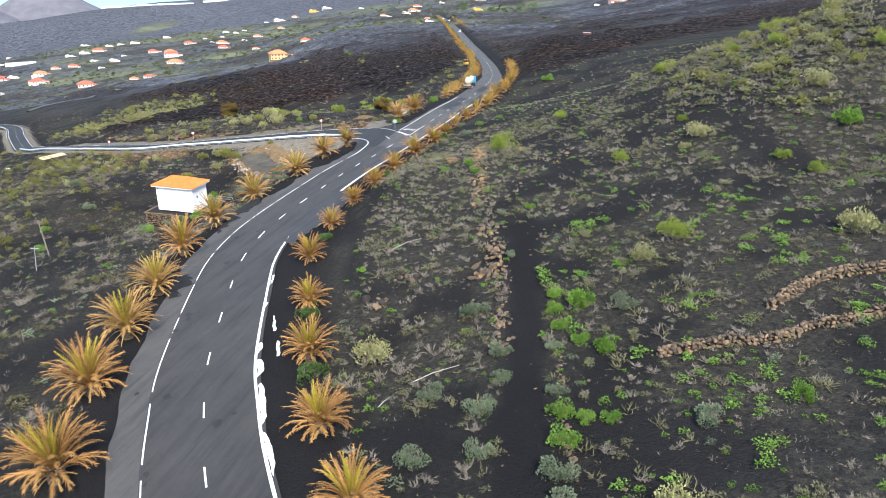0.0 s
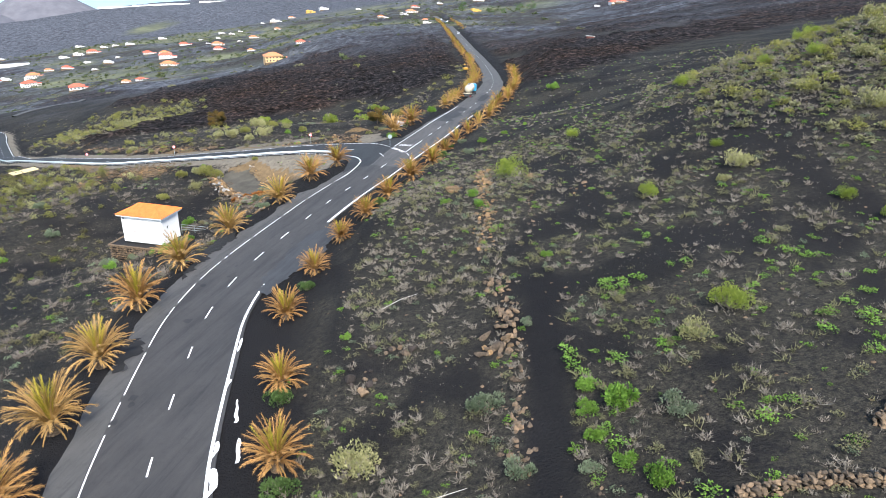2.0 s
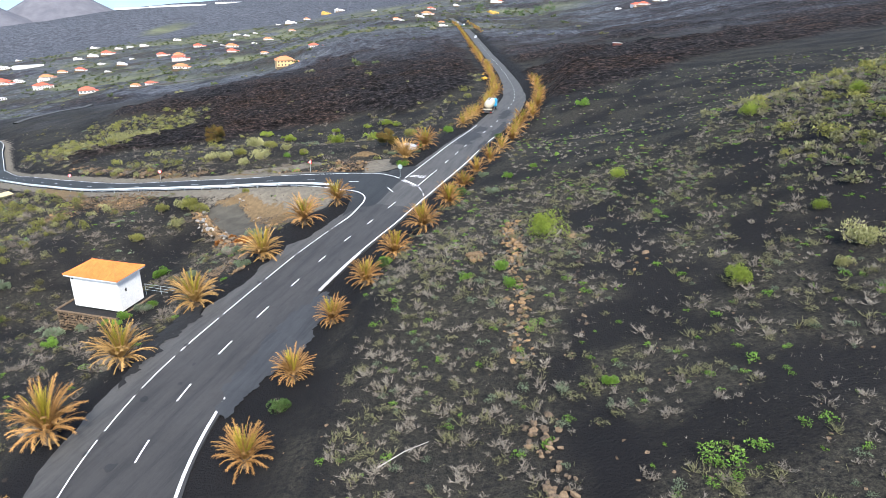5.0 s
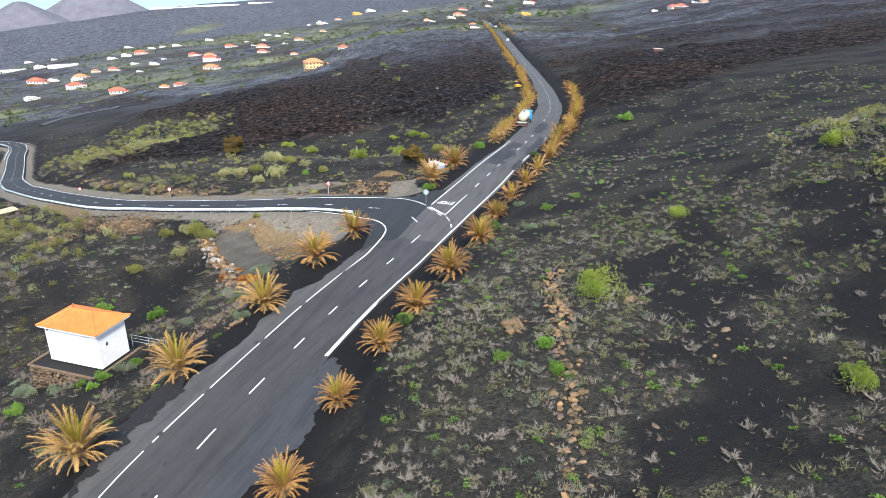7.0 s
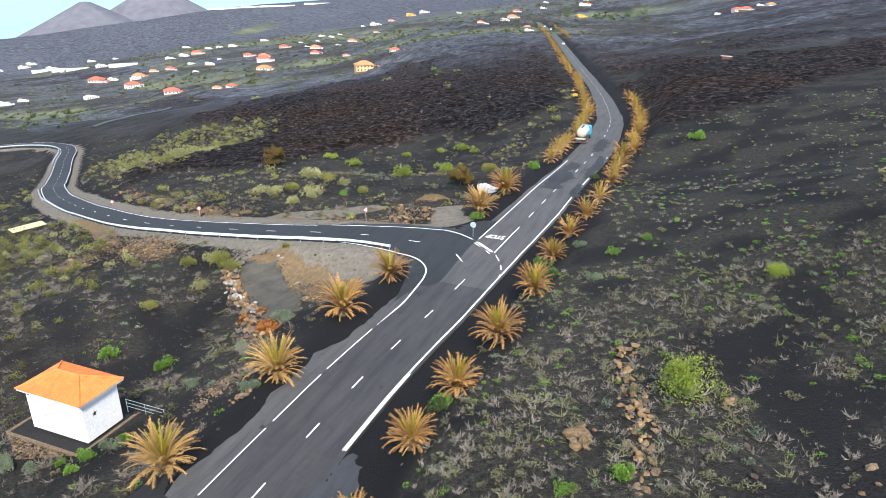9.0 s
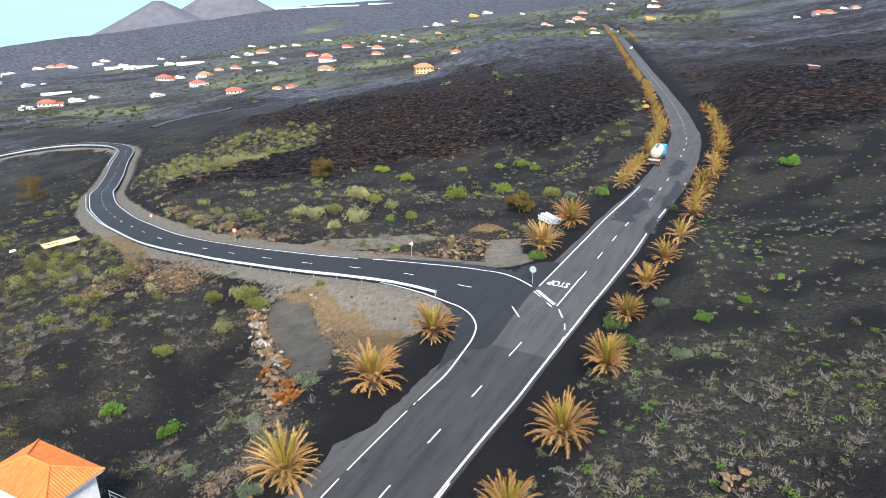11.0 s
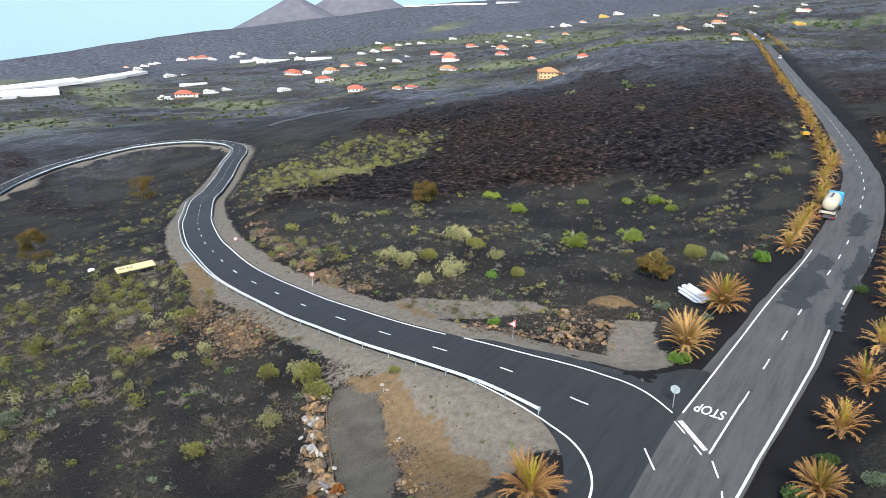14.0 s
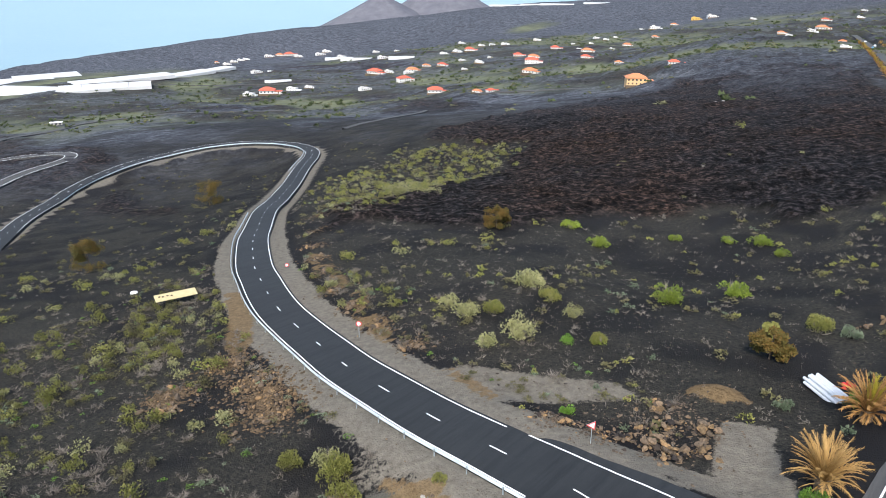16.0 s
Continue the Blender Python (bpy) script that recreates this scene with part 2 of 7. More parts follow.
MAT_RUST = leafy("rust_red_dry_leaf", [(0.09, 0.034, 0.010), (0.20, 0.072, 0.018), (0.30, 0.13, 0.036)], 0.8, 0.1)


def plain(name, colour, rough=0.6, spec=0.4, metal=0.0):
    return speckled(name, tuple(v * 0.85 for v in colour), tuple(min(1, v * 1.1) for v in colour), 1.7, 22, rough, spec, metal=metal)


MAT_RED = plain("sign_red", (0.55, 0.03, 0.03), 0.45)
MAT_SIGN_WHITE = plain("sign_white", (0.78, 0.78, 0.78), 0.45)
MAT_SIGN_BACK = plain("sign_back_grey_green", (0.34, 0.42, 0.42), 0.5, metal=0.2)
MAT_BLACK = plain("black_rubber", (0.02, 0.02, 0.02), 0.8)
MAT_BLUE = plain("cab_blue", (0.03, 0.28, 0.50), 0.35)
MAT_TANK = plain("tank_cream_white", (0.42, 0.38, 0.29), 0.5)
MAT_CHASSIS = plain("chassis_dark_grey", (0.06, 0.06, 0.065), 0.7)
MAT_GLASS = plain("dark_window_glass", (0.03, 0.04, 0.05), 0.12, 0.6)
MAT_CAR = plain("car_white_paint", (0.78, 0.79, 0.80), 0.3, 0.5)
MAT_YELLOW = plain("machine_yellow", (0.42, 0.24, 0.025), 0.6)
MAT_BOARD = speckled("yellowed_board", (0.40, 0.33, 0.16), (0.54, 0.46, 0.27), 1.3, 9, 0.8)
MAT_WOOD = speckled("grey_pole_wood", (0.10, 0.085, 0.07), (0.20, 0.17, 0.14), 3, 20, 0.9)
MAT_LEAF_GREEN_DARK = leafy("dark_green_leaf", [(0.02, 0.042, 0.012), (0.05, 0.095, 0.025), (0.10, 0.16, 0.05)], 0.65, 0.2)

# ---------------------------------------------------------------- the lie of the land
SLOPE = [-6.47, -30.48, -69.91, -369.59, 434.58, 526.06, -593.66, 122.09, -120.42, 322.53, 236.45, 142.74, -391.68, -171.22, 409.39, 435.79, -356.94, -242.47, 506.17, -152.51, -59.94, 8.63, 405.99, -533.79, 27.6, 25.69, 257.69, 80.58]
MOUNDS = [(45, 95, 28, 2.37), (55, 130, 18, 4.6), (85, 112, 22, 14), (-240, 300, 60, -14.52), (-30, 215, 12, -2.31), (-5, 45, 12, -3.39), (-170, 210, 30, -4.56), (20, 185, 18, -4.61), (-35, 130, 12, -3.22), (45, 95, 12, 2.44), (-35, 235, 30, -5.86), (-50, 195, 18, 2.65), (-55, 115, 12, -5.55), (-60, 125, 12, 4.14), (-20, 120, 12, 4.19), (-15, 155, 18, -1.4), (-20, 120, 28, -1.65), (0, 95, 12, 5.47), (-110, 305, 30, -5.04), (0, 95, 18, -5.08), (-10, 60, 40, 3.0)]
FAR_MOUNDS = [(-300, 600, 90, -8.81), (-450, 800, 150, -1.7), (-650, 800, 180, -25.47), (-600, 1050, 200, -7.99), (-350, 800, 120, -7.64), (-150, 700, 90, -14.81), (-150, 850, 110, -0.83), (-900, 1100, 260, -24.09), (-900, 1600, 300, -19.05), (-700, 1450, 220, 14.54), (-330, 1300, 220, -17.2), (-600, 1900, 300, -27.27), (-1000, 2200, 320, -6.44), (-900, 800, 260, 9.53), (-1300, 1500, 350, -39.01), (-200, 520, 70, -3.65), (-120, 560, 60, 1.04), (-80, 720, 80, 10.37), (-330, 500, 80, -2.1), (-250, 680, 80, 11.81), (-420, 640, 90, -10.26)]
# the far brink of the land above the sea: bearing west of +y in degrees, distance, height
BRINK = [(0, 2750, -75), (17.5, 2694, -134), (23.7, 2560, -143), (29.7, 2450, -167), (36.3, 2411, -192), (42.6, 2290, -201), (48.6, 2139, -212), (54.2, 1988, -211), (59.5, 1788, -206), (75, 1500, -214)]
MAIN = [(30, -50), (12, -14), (-2, 8), (-9, 22), (-13.9, 33.9), (-16.3, 41.2), (-18.3, 48.9), (-20.6, 63.7), (-21.4, 71.1), (-21.3, 79), (-20.4, 86.3),
        (-19, 94), (-17.5, 101.5), (-15.9, 109), (-13.95, 116.7), (-12, 123.7), (-10.1, 131.2), (-6.8, 142.8), (-4.5, 151.5),
        (-1.5, 163.4), (1.6, 175.4), (6.4, 192.7), (10.3, 209.3), (13.7, 228), (16, 243), (17.5, 261), (18.6, 286), (19.1, 318),
        (18.9, 355), (17.4, 409), (13.8, 539), (9.9, 662), (3, 823), (-8, 1000)]
MAIN_Z = [(-60, 1), (0, -2.4), (30, -3.9), (64, -5.2), (100, -7.1), (142, -9.5), (175, -10.9), (195, -12), (215, -13), (250, -15.2),
          (300, -19), (350, -22.5), (450, -28), (765, -43), (1100, -60)]
SIDE = [(-8, 142.6), (-16.5, 146.3), (-24.8, 150.6), (-32.7, 153.7), (-40.8, 156.8), (-48.5, 160.3), (-56, 164), (-63.6, 168.7), (-70.7, 173.2),
        (-77.8, 177.8), (-84.1, 182.6), (-91.4, 188.8), (-100.2, 196.6), (-116.4, 213.6), (-128.3, 227.7), (-145.7, 249.8), (-161, 272),
        (-178.6, 299.5), (-198, 330), (-211, 352), (-221, 364), (-236, 371), (-262, 372), (-283, 362), (-295, 344), (-299, 321),
        (-292, 290), (-273, 260), (-251, 236), (-225, 210)]
SIDE_Z = [(0, -9.5), (9, -9.9), (18, -10.9), (27, -12.1), (44, -14.9), (53, -16.4), (70, -19.8), (78, -21), (87, -22.4), (108, -26), (132, -30.6),
          (151, -35), (179, -40), (205, -46), (238, -51), (300, -57.5), (340, -60), (400, -66), (470, -69), (540, -62)]


def chain(points, step):
    """A smooth line through the points, sampled at even steps of about that many metres."""
    p = np.array(points, float)
    p = np.vstack([2 * p[0] - p[1], p, 2 * p[-1] - p[-2]])
    out = []
    for a, b, c, d in zip(p[:-3], p[1:-2], p[2:-1], p[3:]):
        k = max(2, int(np.linalg.norm(c - b) / 0.5))
        s = np.linspace(0, 1, k, endpoint=False)[:, None]
        out.append(0.5 * (2 * b + (c - a) * s + (2 * a - 5 * b + 4 * c - d) * s ** 2 + (3 * b - a - 3 * c + d) * s ** 3))
    q = np.vstack(out + [p[-2:-1]])
    run = np.r_[0, np.cumsum(np.linalg.norm(np.diff(q, axis=0), axis=1))]
    n = max(2, int(run[-1] / step) + 1)
    s = np.linspace(0, run[-1], n)
    return np.stack([np.interp(s, run, q[:, 0]), np.interp(s, run, q[:, 1])], 1), s


def soft_heights(s, rows, over):
    """Heights along a road, rounded over that many samples."""
    r = np.array(rows, float)
    z = np.interp(s, r[:, 0], r[:, 1])
    k = np.hanning(over + 2)[1:-1]
    return np.convolve(np.pad(z, over // 2, mode="edge"), k / k.sum(), "valid")[:len(s)]


main_xy, main_run = chain(MAIN, 1.0)
main_z = soft_heights(main_xy[:, 1], MAIN_Z, 31)
side_xy, side_run = chain(SIDE, 1.0)
side_z = soft_heights(side_run, SIDE_Z, 21)


def near_road(x, y, line, heights):
    """Distance to a road's middle, and the road's height there."""
    far = np.full(x.shape, 1e9)
    z = np.zeros(x.shape)
    lo, hi = line.min(0) - 260, line.max(0) + 260
    inside = (x > lo[0]) & (x < hi[0]) & (y > lo[1]) & (y < hi[1])
    px, py = x[inside], y[inside]
    best, bz = np.full(px.shape, 1e9), np.zeros(px.shape)
    way, rise = np.gradient(line, axis=0), np.gradient(heights)
    long = np.linalg.norm(way, axis=1)
    for k in range(0, len(px), 4000):
        d = np.hypot(px[k:k + 4000, None] - line[None, ::3, 0], py[k:k + 4000, None] - line[None, ::3, 1])
        i = d.argmin(1) * 3
        dx, dy = px[k:k + 4000] - line[i, 0], py[k:k + 4000] - line[i, 1]
        t = np.clip((dx * way[i, 0] + dy * way[i, 1]) / long[i], -2.5, 2.5)
        best[k:k + 4000] = np.abs(dx * way[i, 1] - dy * way[i, 0]) / long[i]
        best[k:k + 4000] = np.where(np.abs(t) < 2.4, best[k:k + 4000], d.min(1))
        bz[k:k + 4000] = heights[i] + rise[i] * t / long[i]
    far[inside], z[inside] = best, bz
    return far, z


def smooth(a, b, v):
    s = np.clip((v - a) / (b - a), 0, 1)
    return s * s * (3 - 2 * s)


def slope_height(x, y):
    """The slope without its roads: a smooth mountainside with hollows and mounds."""
    r = np.hypot(x + 10, y - 110)
    u, v = (x + 10) / (700 + r), (y - 110) / (700 + r)
    z, k = np.zeros(np.shape(x)), 0
    for i in range(7):
        for j in range(7 - i):
            z, k = z + SLOPE[k] * u ** i * v ** j, k + 1
    for a, b, s, m in MOUNDS + FAR_MOUNDS:
        z = z + m * np.exp(-((x - a) ** 2 + (y - b) ** 2) / (2 * s * s))
    return z


def land(x, y):
    """Height of the ground, with the roads' beds cut and filled into the slope."""
    x, y = np.atleast_1d(np.asarray(x, float)), np.atleast_1d(np.asarray(y, float))
    z = slope_height(x, y)
    d1, z1 = near_road(x, y, main_xy, main_z)
    d2, z2 = near_road(x, y, side_xy, side_z)
    w1, w2 = 1 - smooth(5.5, 12 + 30 * smooth(200, 420, y) + 200 * smooth(420, 720, y), d1), 1 - smooth(5, 11, d2)
    z = z + (z2 - z) * w2
    return z + (z1 - z) * w1


# ---------------------------------------------------------------- helpers for meshes
def lattice(ix, iy, seed):
    """Chance numbers from 0 to 1 on whole-number places."""
    n = (ix.astype(np.int64) * 374761393 + iy.astype(np.int64) * 668265263 + seed * 974711) & 0xFFFFFFFF
    n = ((n ^ (n >> 13)) * 1274126177) & 0xFFFFFFFF
    return ((n ^ (n >> 16)) & 0xFFFF) / 65535.0


def patches(x, y, size, seed, octaves=4, gain=0.5):
    """Soft chance patches from 0 to 1 of about that size in metres."""
    total, weight, amp = 0.0, 0.0, 1.0
    for k in range(octaves):
        u, v = x / size + 17.3 * k, y / size - 9.1 * k
        iu, iv = np.floor(u), np.floor(v)
        fu, fv = u - iu, v - iv
        fu, fv = fu * fu * (3 - 2 * fu), fv * fv * (3 - 2 * fv)
        a, b = lattice(iu, iv, seed + k), lattice(iu + 1, iv, seed + k)
        c, d = lattice(iu, iv + 1, seed + k), lattice(iu + 1, iv + 1, seed + k)
        total = total + amp * ((a + (b - a) * fu) * (1 - fv) + (c + (d - c) * fu) * fv)
        weight, amp, size = weight + amp, amp * gain, size / 2
    return total / weight


def mesh_of(name, verts, faces, material, flat=True):
    """A mesh from arrays: triangles or quads of one size."""
    verts, faces = np.asarray(verts, np.float32), np.asarray(faces, np.int32)
    me = bpy.data.meshes.new(name)
    me.vertices.add(len(verts))
    me.vertices.foreach_set("co", verts.ravel())
    n, k = faces.shape
    me.loops.add(n * k)
    me.loops.foreach_set("vertex_index", faces.ravel())
    me.polygons.add(n)
    me.polygons.foreach_set("loop_start", np.arange(0, n * k, k, dtype=np.int32))
    me.polygons.foreach_set("use_smooth", np.full(n, not flat))
    me.update(calc_edges=True)
    me.materials.append(material)
    return me


def part(name, bm, material, parent, label=""):
    """Links a bmesh, or a mesh, as one object under a thing or a part."""
    if isinstance(bm, bpy.types.Mesh):
        me = bm
    else:
        me = bpy.data.meshes.new(name)
        bm.to_mesh(me)
        bm.free()
        me.materials.append(material)
    ob = new(name, me)
    if parent:
        ob.parent = parent
    return tagged(ob, label)


def thing(name, place, label, category, group="", turn=0.0, size=1.0, kind=""):
    """An Empty at the base of a thing."""
    ob = new(name)
    ob.empty_display_size = 0.2
    ob.matrix_basis = pose(*place, 0, 0, turn) @ Matrix.Scale(size, 4)
    return tagged(ob, label, category, group, kind)


def ground_at(x, y):
    return float(land(x, y)[0])


def place_on(x, y, sink=0.0):
    return (x, y, ground_at(x, y) - sink)


def box(bm, size, at=(0, 0, 0), bevel=0.0, turn=None):
    m = Matrix.Translation(at) @ (turn if turn else Matrix()) @ Matrix.Diagonal((*size, 1))
    made = bmesh.ops.create_cube(bm, size=1.0, matrix=m)["verts"]
    if bevel:
        edges = list({e for v in made for e in v.link_edges})
        bmesh.ops.bevel(bm, geom=edges, offset=bevel, segments=2, affect="EDGES", profile=0.5)
    return made


def rod(bm, a, b, r1, r2=None, sides=8):
    a, b = Vector(a), Vector(b)
    way = b - a
    m = Matrix.Translation((a + b) / 2) @ way.to_track_quat("Z", "Y").to_matrix().to_4x4()
    return bmesh.ops.create_cone(bm, cap_ends=True, segments=sides, radius1=r1, radius2=r1 if r2 is None else r2, depth=way.length, matrix=m)["verts"]


def inside(x, y, poly):
    """Whether points lie within a closed line."""
    p = np.array(poly, float)
    hit = np.zeros(np.shape(x), bool)
    for (x1, y1), (x2, y2) in zip(p, np.roll(p, -1, 0)):
        cross = ((y1 > y) != (y2 > y)) & (x < (x2 - x1) * (y - y1) / (y2 - y1 + 1e-12) + x1)
        hit ^= cross
    return hit


def edge_distance(x, y, poly):
    """Distance to a closed line's edge."""
    p = np.array(poly, float)
    best = np.full(np.shape(x), 1e9)
    for a, b in zip(p, np.roll(p, -1, 0)):
        d = b - a
        s = np.clip(((x - a[0]) * d[0] + (y - a[1]) * d[1]) / (d @ d + 1e-9), 0, 1)
        best = np.minimum(best, np.hypot(x - a[0] - s * d[0], y - a[1] - s * d[1]))
    return best


def within(x, y, poly, blur):
    """1 inside a closed line, 0 outside, soft across its edge."""
    e = edge_distance(x, y, poly)
    return smooth(-blur, blur, np.where(inside(x, y, poly), e, -e))


# ---------------------------------------------------------------- ground: one sheet to the horizon
LAVA_FIELD = [(-100, 212), (-104, 226), (-88, 231), (-70, 231), (-54, 250), (-33, 257), (-14, 252), (0, 262), (7, 300), (5, 400), (0, 560),
              (-76, 640), (-139, 476), (-171, 376), (-108, 338), (-100, 300), (-112, 262), (-118, 240)]
LAVA_EAST = [(24, 236), (28, 222), (45, 225), (75, 262), (110, 280), (190, 300), (330, 420), (330, 900), (120, 900), (40, 600), (26, 430), (27, 330)]
TRACK_WEST = [(-35.3, 132), (-39.5, 140), (-42.3, 146.5), (-38.5, 148.2), (-34.7, 142.5), (-30.5, 137), (-29, 131)]
APRON_EAST = [(-30, 158.3), (-22, 156.6), (-16.7, 155.4), (-12.6, 154.8), (-10.2, 156.5), (-12.3, 160), (-13.3, 167.8), (-17.8, 167.3), (-17, 158.5), (-29, 160.5)]
LAYBY_EAST = [(-46, 166), (-38, 161.6), (-33, 164.4), (-25.5, 168.4), (-28, 170.2), (-35, 169.2), (-44, 168.2)]
BANK_EARTH = [(-41.5, 149), (-36, 148.2), (-30, 143.5), (-23.5, 138.5), (-19.5, 132.5), (-24, 131), (-28.5, 134.5), (-32, 139), (-36.5, 145)]
LAVA_TONGUE = [(-1190, 1160), (-1010, 1140), (-715, 1091), (-600, 1150), (-600, 1190), (-770, 1210), (-980, 1300), (-1250, 1300)]
GREEN_ISLAND = [(-790, 1885), (-746, 1870), (-690, 2010), (-745, 2060), (-790, 1985)]
MOUND = [(-7, 60), (-9, 78), (-6.5, 92), (-3.5, 104), (0.5, 118), (6, 124), (11, 118), (11.5, 96), (5.5, 80), (4.5, 62), (0, 56)]
EARTH_MOUND = [(-22, 170.6), (-20.4, 172.6), (-17.6, 172.8), (-16.2, 171), (-18, 169.6)]
EARTH_BANK_SIDE = [(-36, 160.6), (-41, 163.4), (-53, 169), (-66, 178), (-78, 187.5), (-96, 205.5), (-99, 210), (-92, 206), (-76, 191.5), (-62, 179), (-52, 172.2), (-42, 166), (-35, 162.4)]
EARTH_NORTH = [(-92, 181), (-84, 174), (-76, 165), (-72, 163.5), (-74, 168), (-82, 176.5), (-90, 183.5)]


def fields(x, y):
    """How far the ground is lava, roadside grit, brown earth, green scrub and painted distance haze, from 0 to 1."""
    d1, _ = near_road(x, y, main_xy, main_z)
    d2, _ = near_road(x, y, side_xy, side_z)
    wob = (patches(x, y, 14, 3) - 0.5)
    lava = np.maximum(within(x + 16 * wob, y + 20 * wob, LAVA_FIELD, 3.0), within(x + 22 * wob, y + 16 * wob, LAVA_EAST, 5.0) * smooth(0.36 - 0.2 * (1 - smooth(290, 350, y - 0.25 * x)), 0.46 - 0.16 * (1 - smooth(290, 350, y - 0.25 * x)), patches(x, y, 60, 21)))
    away = np.hypot(x + 60, y - 200)
    flows = smooth(0.44, 0.50, patches(x * 0.55 + y * 0.25, y * 1.2 + x * 0.5, 150, 41, 5)) * np.maximum(smooth(260, 420, away), smooth(13, 24, d2) * smooth(-150, -185, x + 0.35 * (y - 230)) * smooth(250, 275, y + 0.2 * (x + 200)))
    lava = np.maximum(lava, flows)
    lava = lava * smooth(6.5, 9.5, d1) * smooth(7, 11, d2)
    ragged = 2.6 * (patches(x, y, 4.5, 8, 4, 0.65) - 0.5)
    verge = 1 - smooth(5.6, 8.0, d2 + 0.6 * ragged * (1 - smooth(110, 135, -x)) + 0.8 * smooth(110, 140, -x))
    for poly, blur in ((APRON_EAST, 0.9), (LAYBY_EAST, 1.6)):
        verge = np.maximum(verge, within(x + ragged * 0.5, y, poly, blur))
    bank = smooth(-60, -30, x) * (1 - smooth(10.5, 13, d2 + ragged)) * (y < 155) * smooth(10, 13, d1)
    verge = np.maximum(verge, 0.8 * bank)
    mound = within(x + ragged, y, EARTH_MOUND, 0.8)
    rim = within(x + ragged, y - ragged, EARTH_BANK_SIDE, 1.2) * smooth(0.42, 0.56, patches(x, y, 3.0, 78))
    earth = np.maximum(within(x + ragged, y + ragged, BANK_EARTH, 1.0), within(x + ragged, y - ragged, EARTH_NORTH, 1.0)) * smooth(0.25, 0.45, patches(x, y, 2.4, 77) + 0.1)
    earth = np.maximum(earth, np.maximum(mound, 0.8 * rim))
    town = smooth(380, 560, away) * (1 - smooth(1300, 1700, away)) * smooth(-0.15, 0.1, 0.9 - np.abs(np.arctan2(-x, y) - 0.42) / 0.62)
    green = town * smooth(0.30, 0.47, patches(x + 0.3 * y, y * 0.8, 60, 61, 5, 0.65)) * (1 - 0.8 * flows)
    tongue = within(x + 60 * wob, y + 60 * wob, LAVA_TONGUE, 25)
    oasis = within(x + 50 * wob, y, GREEN_ISLAND, 14)
    green = np.maximum(green * (1 - tongue) * (1 - smooth(1450, 1600, away)), 0.9 * oasis)
    green = np.maximum(green, 0.5 * (1 - tongue) * (1 - smooth(1250, 1450, away)) * (1 - flows) * smooth(450, 700, away) * smooth(0.5, 0.62, patches(x, y, 45, 62, 5, 0.65)))
    track = within(x + 0.7 * ragged, y, TRACK_WEST, 1.3)
    verge = verge * (1 - track) * (1 - smooth(2, 3.5, x - np.interp(y, main_xy[:, 1], main_xy[:, 0])))
    thick = np.where(x > -10, smooth(0.38, 0.58, patches(x, y, 5, 201, 3)), smooth(0.36, 0.58, patches(x, y, 6, 211, 3)))
    litter = np.where(x > -12, np.clip(np.maximum(0.1 + 0.75 * thick, 0.6 * within(x, y, MOUND, 2.5)), 0, 1), np.maximum(0.12 + 0.6 * thick, 0.8 * smooth(-60, -74, x) * (1 - smooth(165, 180, y)) * smooth(0.3, 0.5, patches(x, y, 7, 213, 3)))) * smooth(7, 11, d1) * smooth(7, 11, d2) * (1 - lava) * (1 - smooth(260, 420, away))
    # mask of the painted haze, stronger with distance and in patches
    far_haze = smooth(150, 480, away) * smooth(5, 5 + 21 * (1 - smooth(300, 500, y)) + 6, d1) * (0.30 + 0.70 * np.maximum(smooth(0.44, 0.54, patches(x + 0.4 * y, y, 55, 63, 6, 0.68)), smooth(1300, 1600, away)))
    litter = litter * smooth(1.0, 2.2, np.abs(x - np.interp(y, [20, 28.4, 38.5, 45.9, 52.5, 59.5, 66, 76], [3.2, 3.9, 5.0, 5.9, 6.7, 7.4, 8.0, 9.0])) + 3 * smooth(66, 76, y))
    return lava, verge, earth, green, d1, d2, far_haze, track, litter


def stretch(lo, hi, step, out_lo, out_hi, grow_lo, grow_hi):
    """Even steps from lo to hi, and growing ones beyond."""
    mid = np.arange(lo, hi + step / 2, step)
    up, v, s = [], hi, step
    while v < out_hi:
        s *= grow_hi
        v += s
        up.append(v)
    down, v, s = [], lo, step
    while v > out_lo:
        s *= grow_lo
        v -= s
        down.append(v)
    return np.array(down[::-1] + list(mid) + up)


def lava_relief(x, y, lava):
    rough = 1.5 * (patches(x, y, 7, 31, 5, 0.62) - 0.5) + 1.0 * np.abs(patches(x, y, 16, 32, 3) - 0.5)
    return lava * (rough * 2.0 + 0.9)


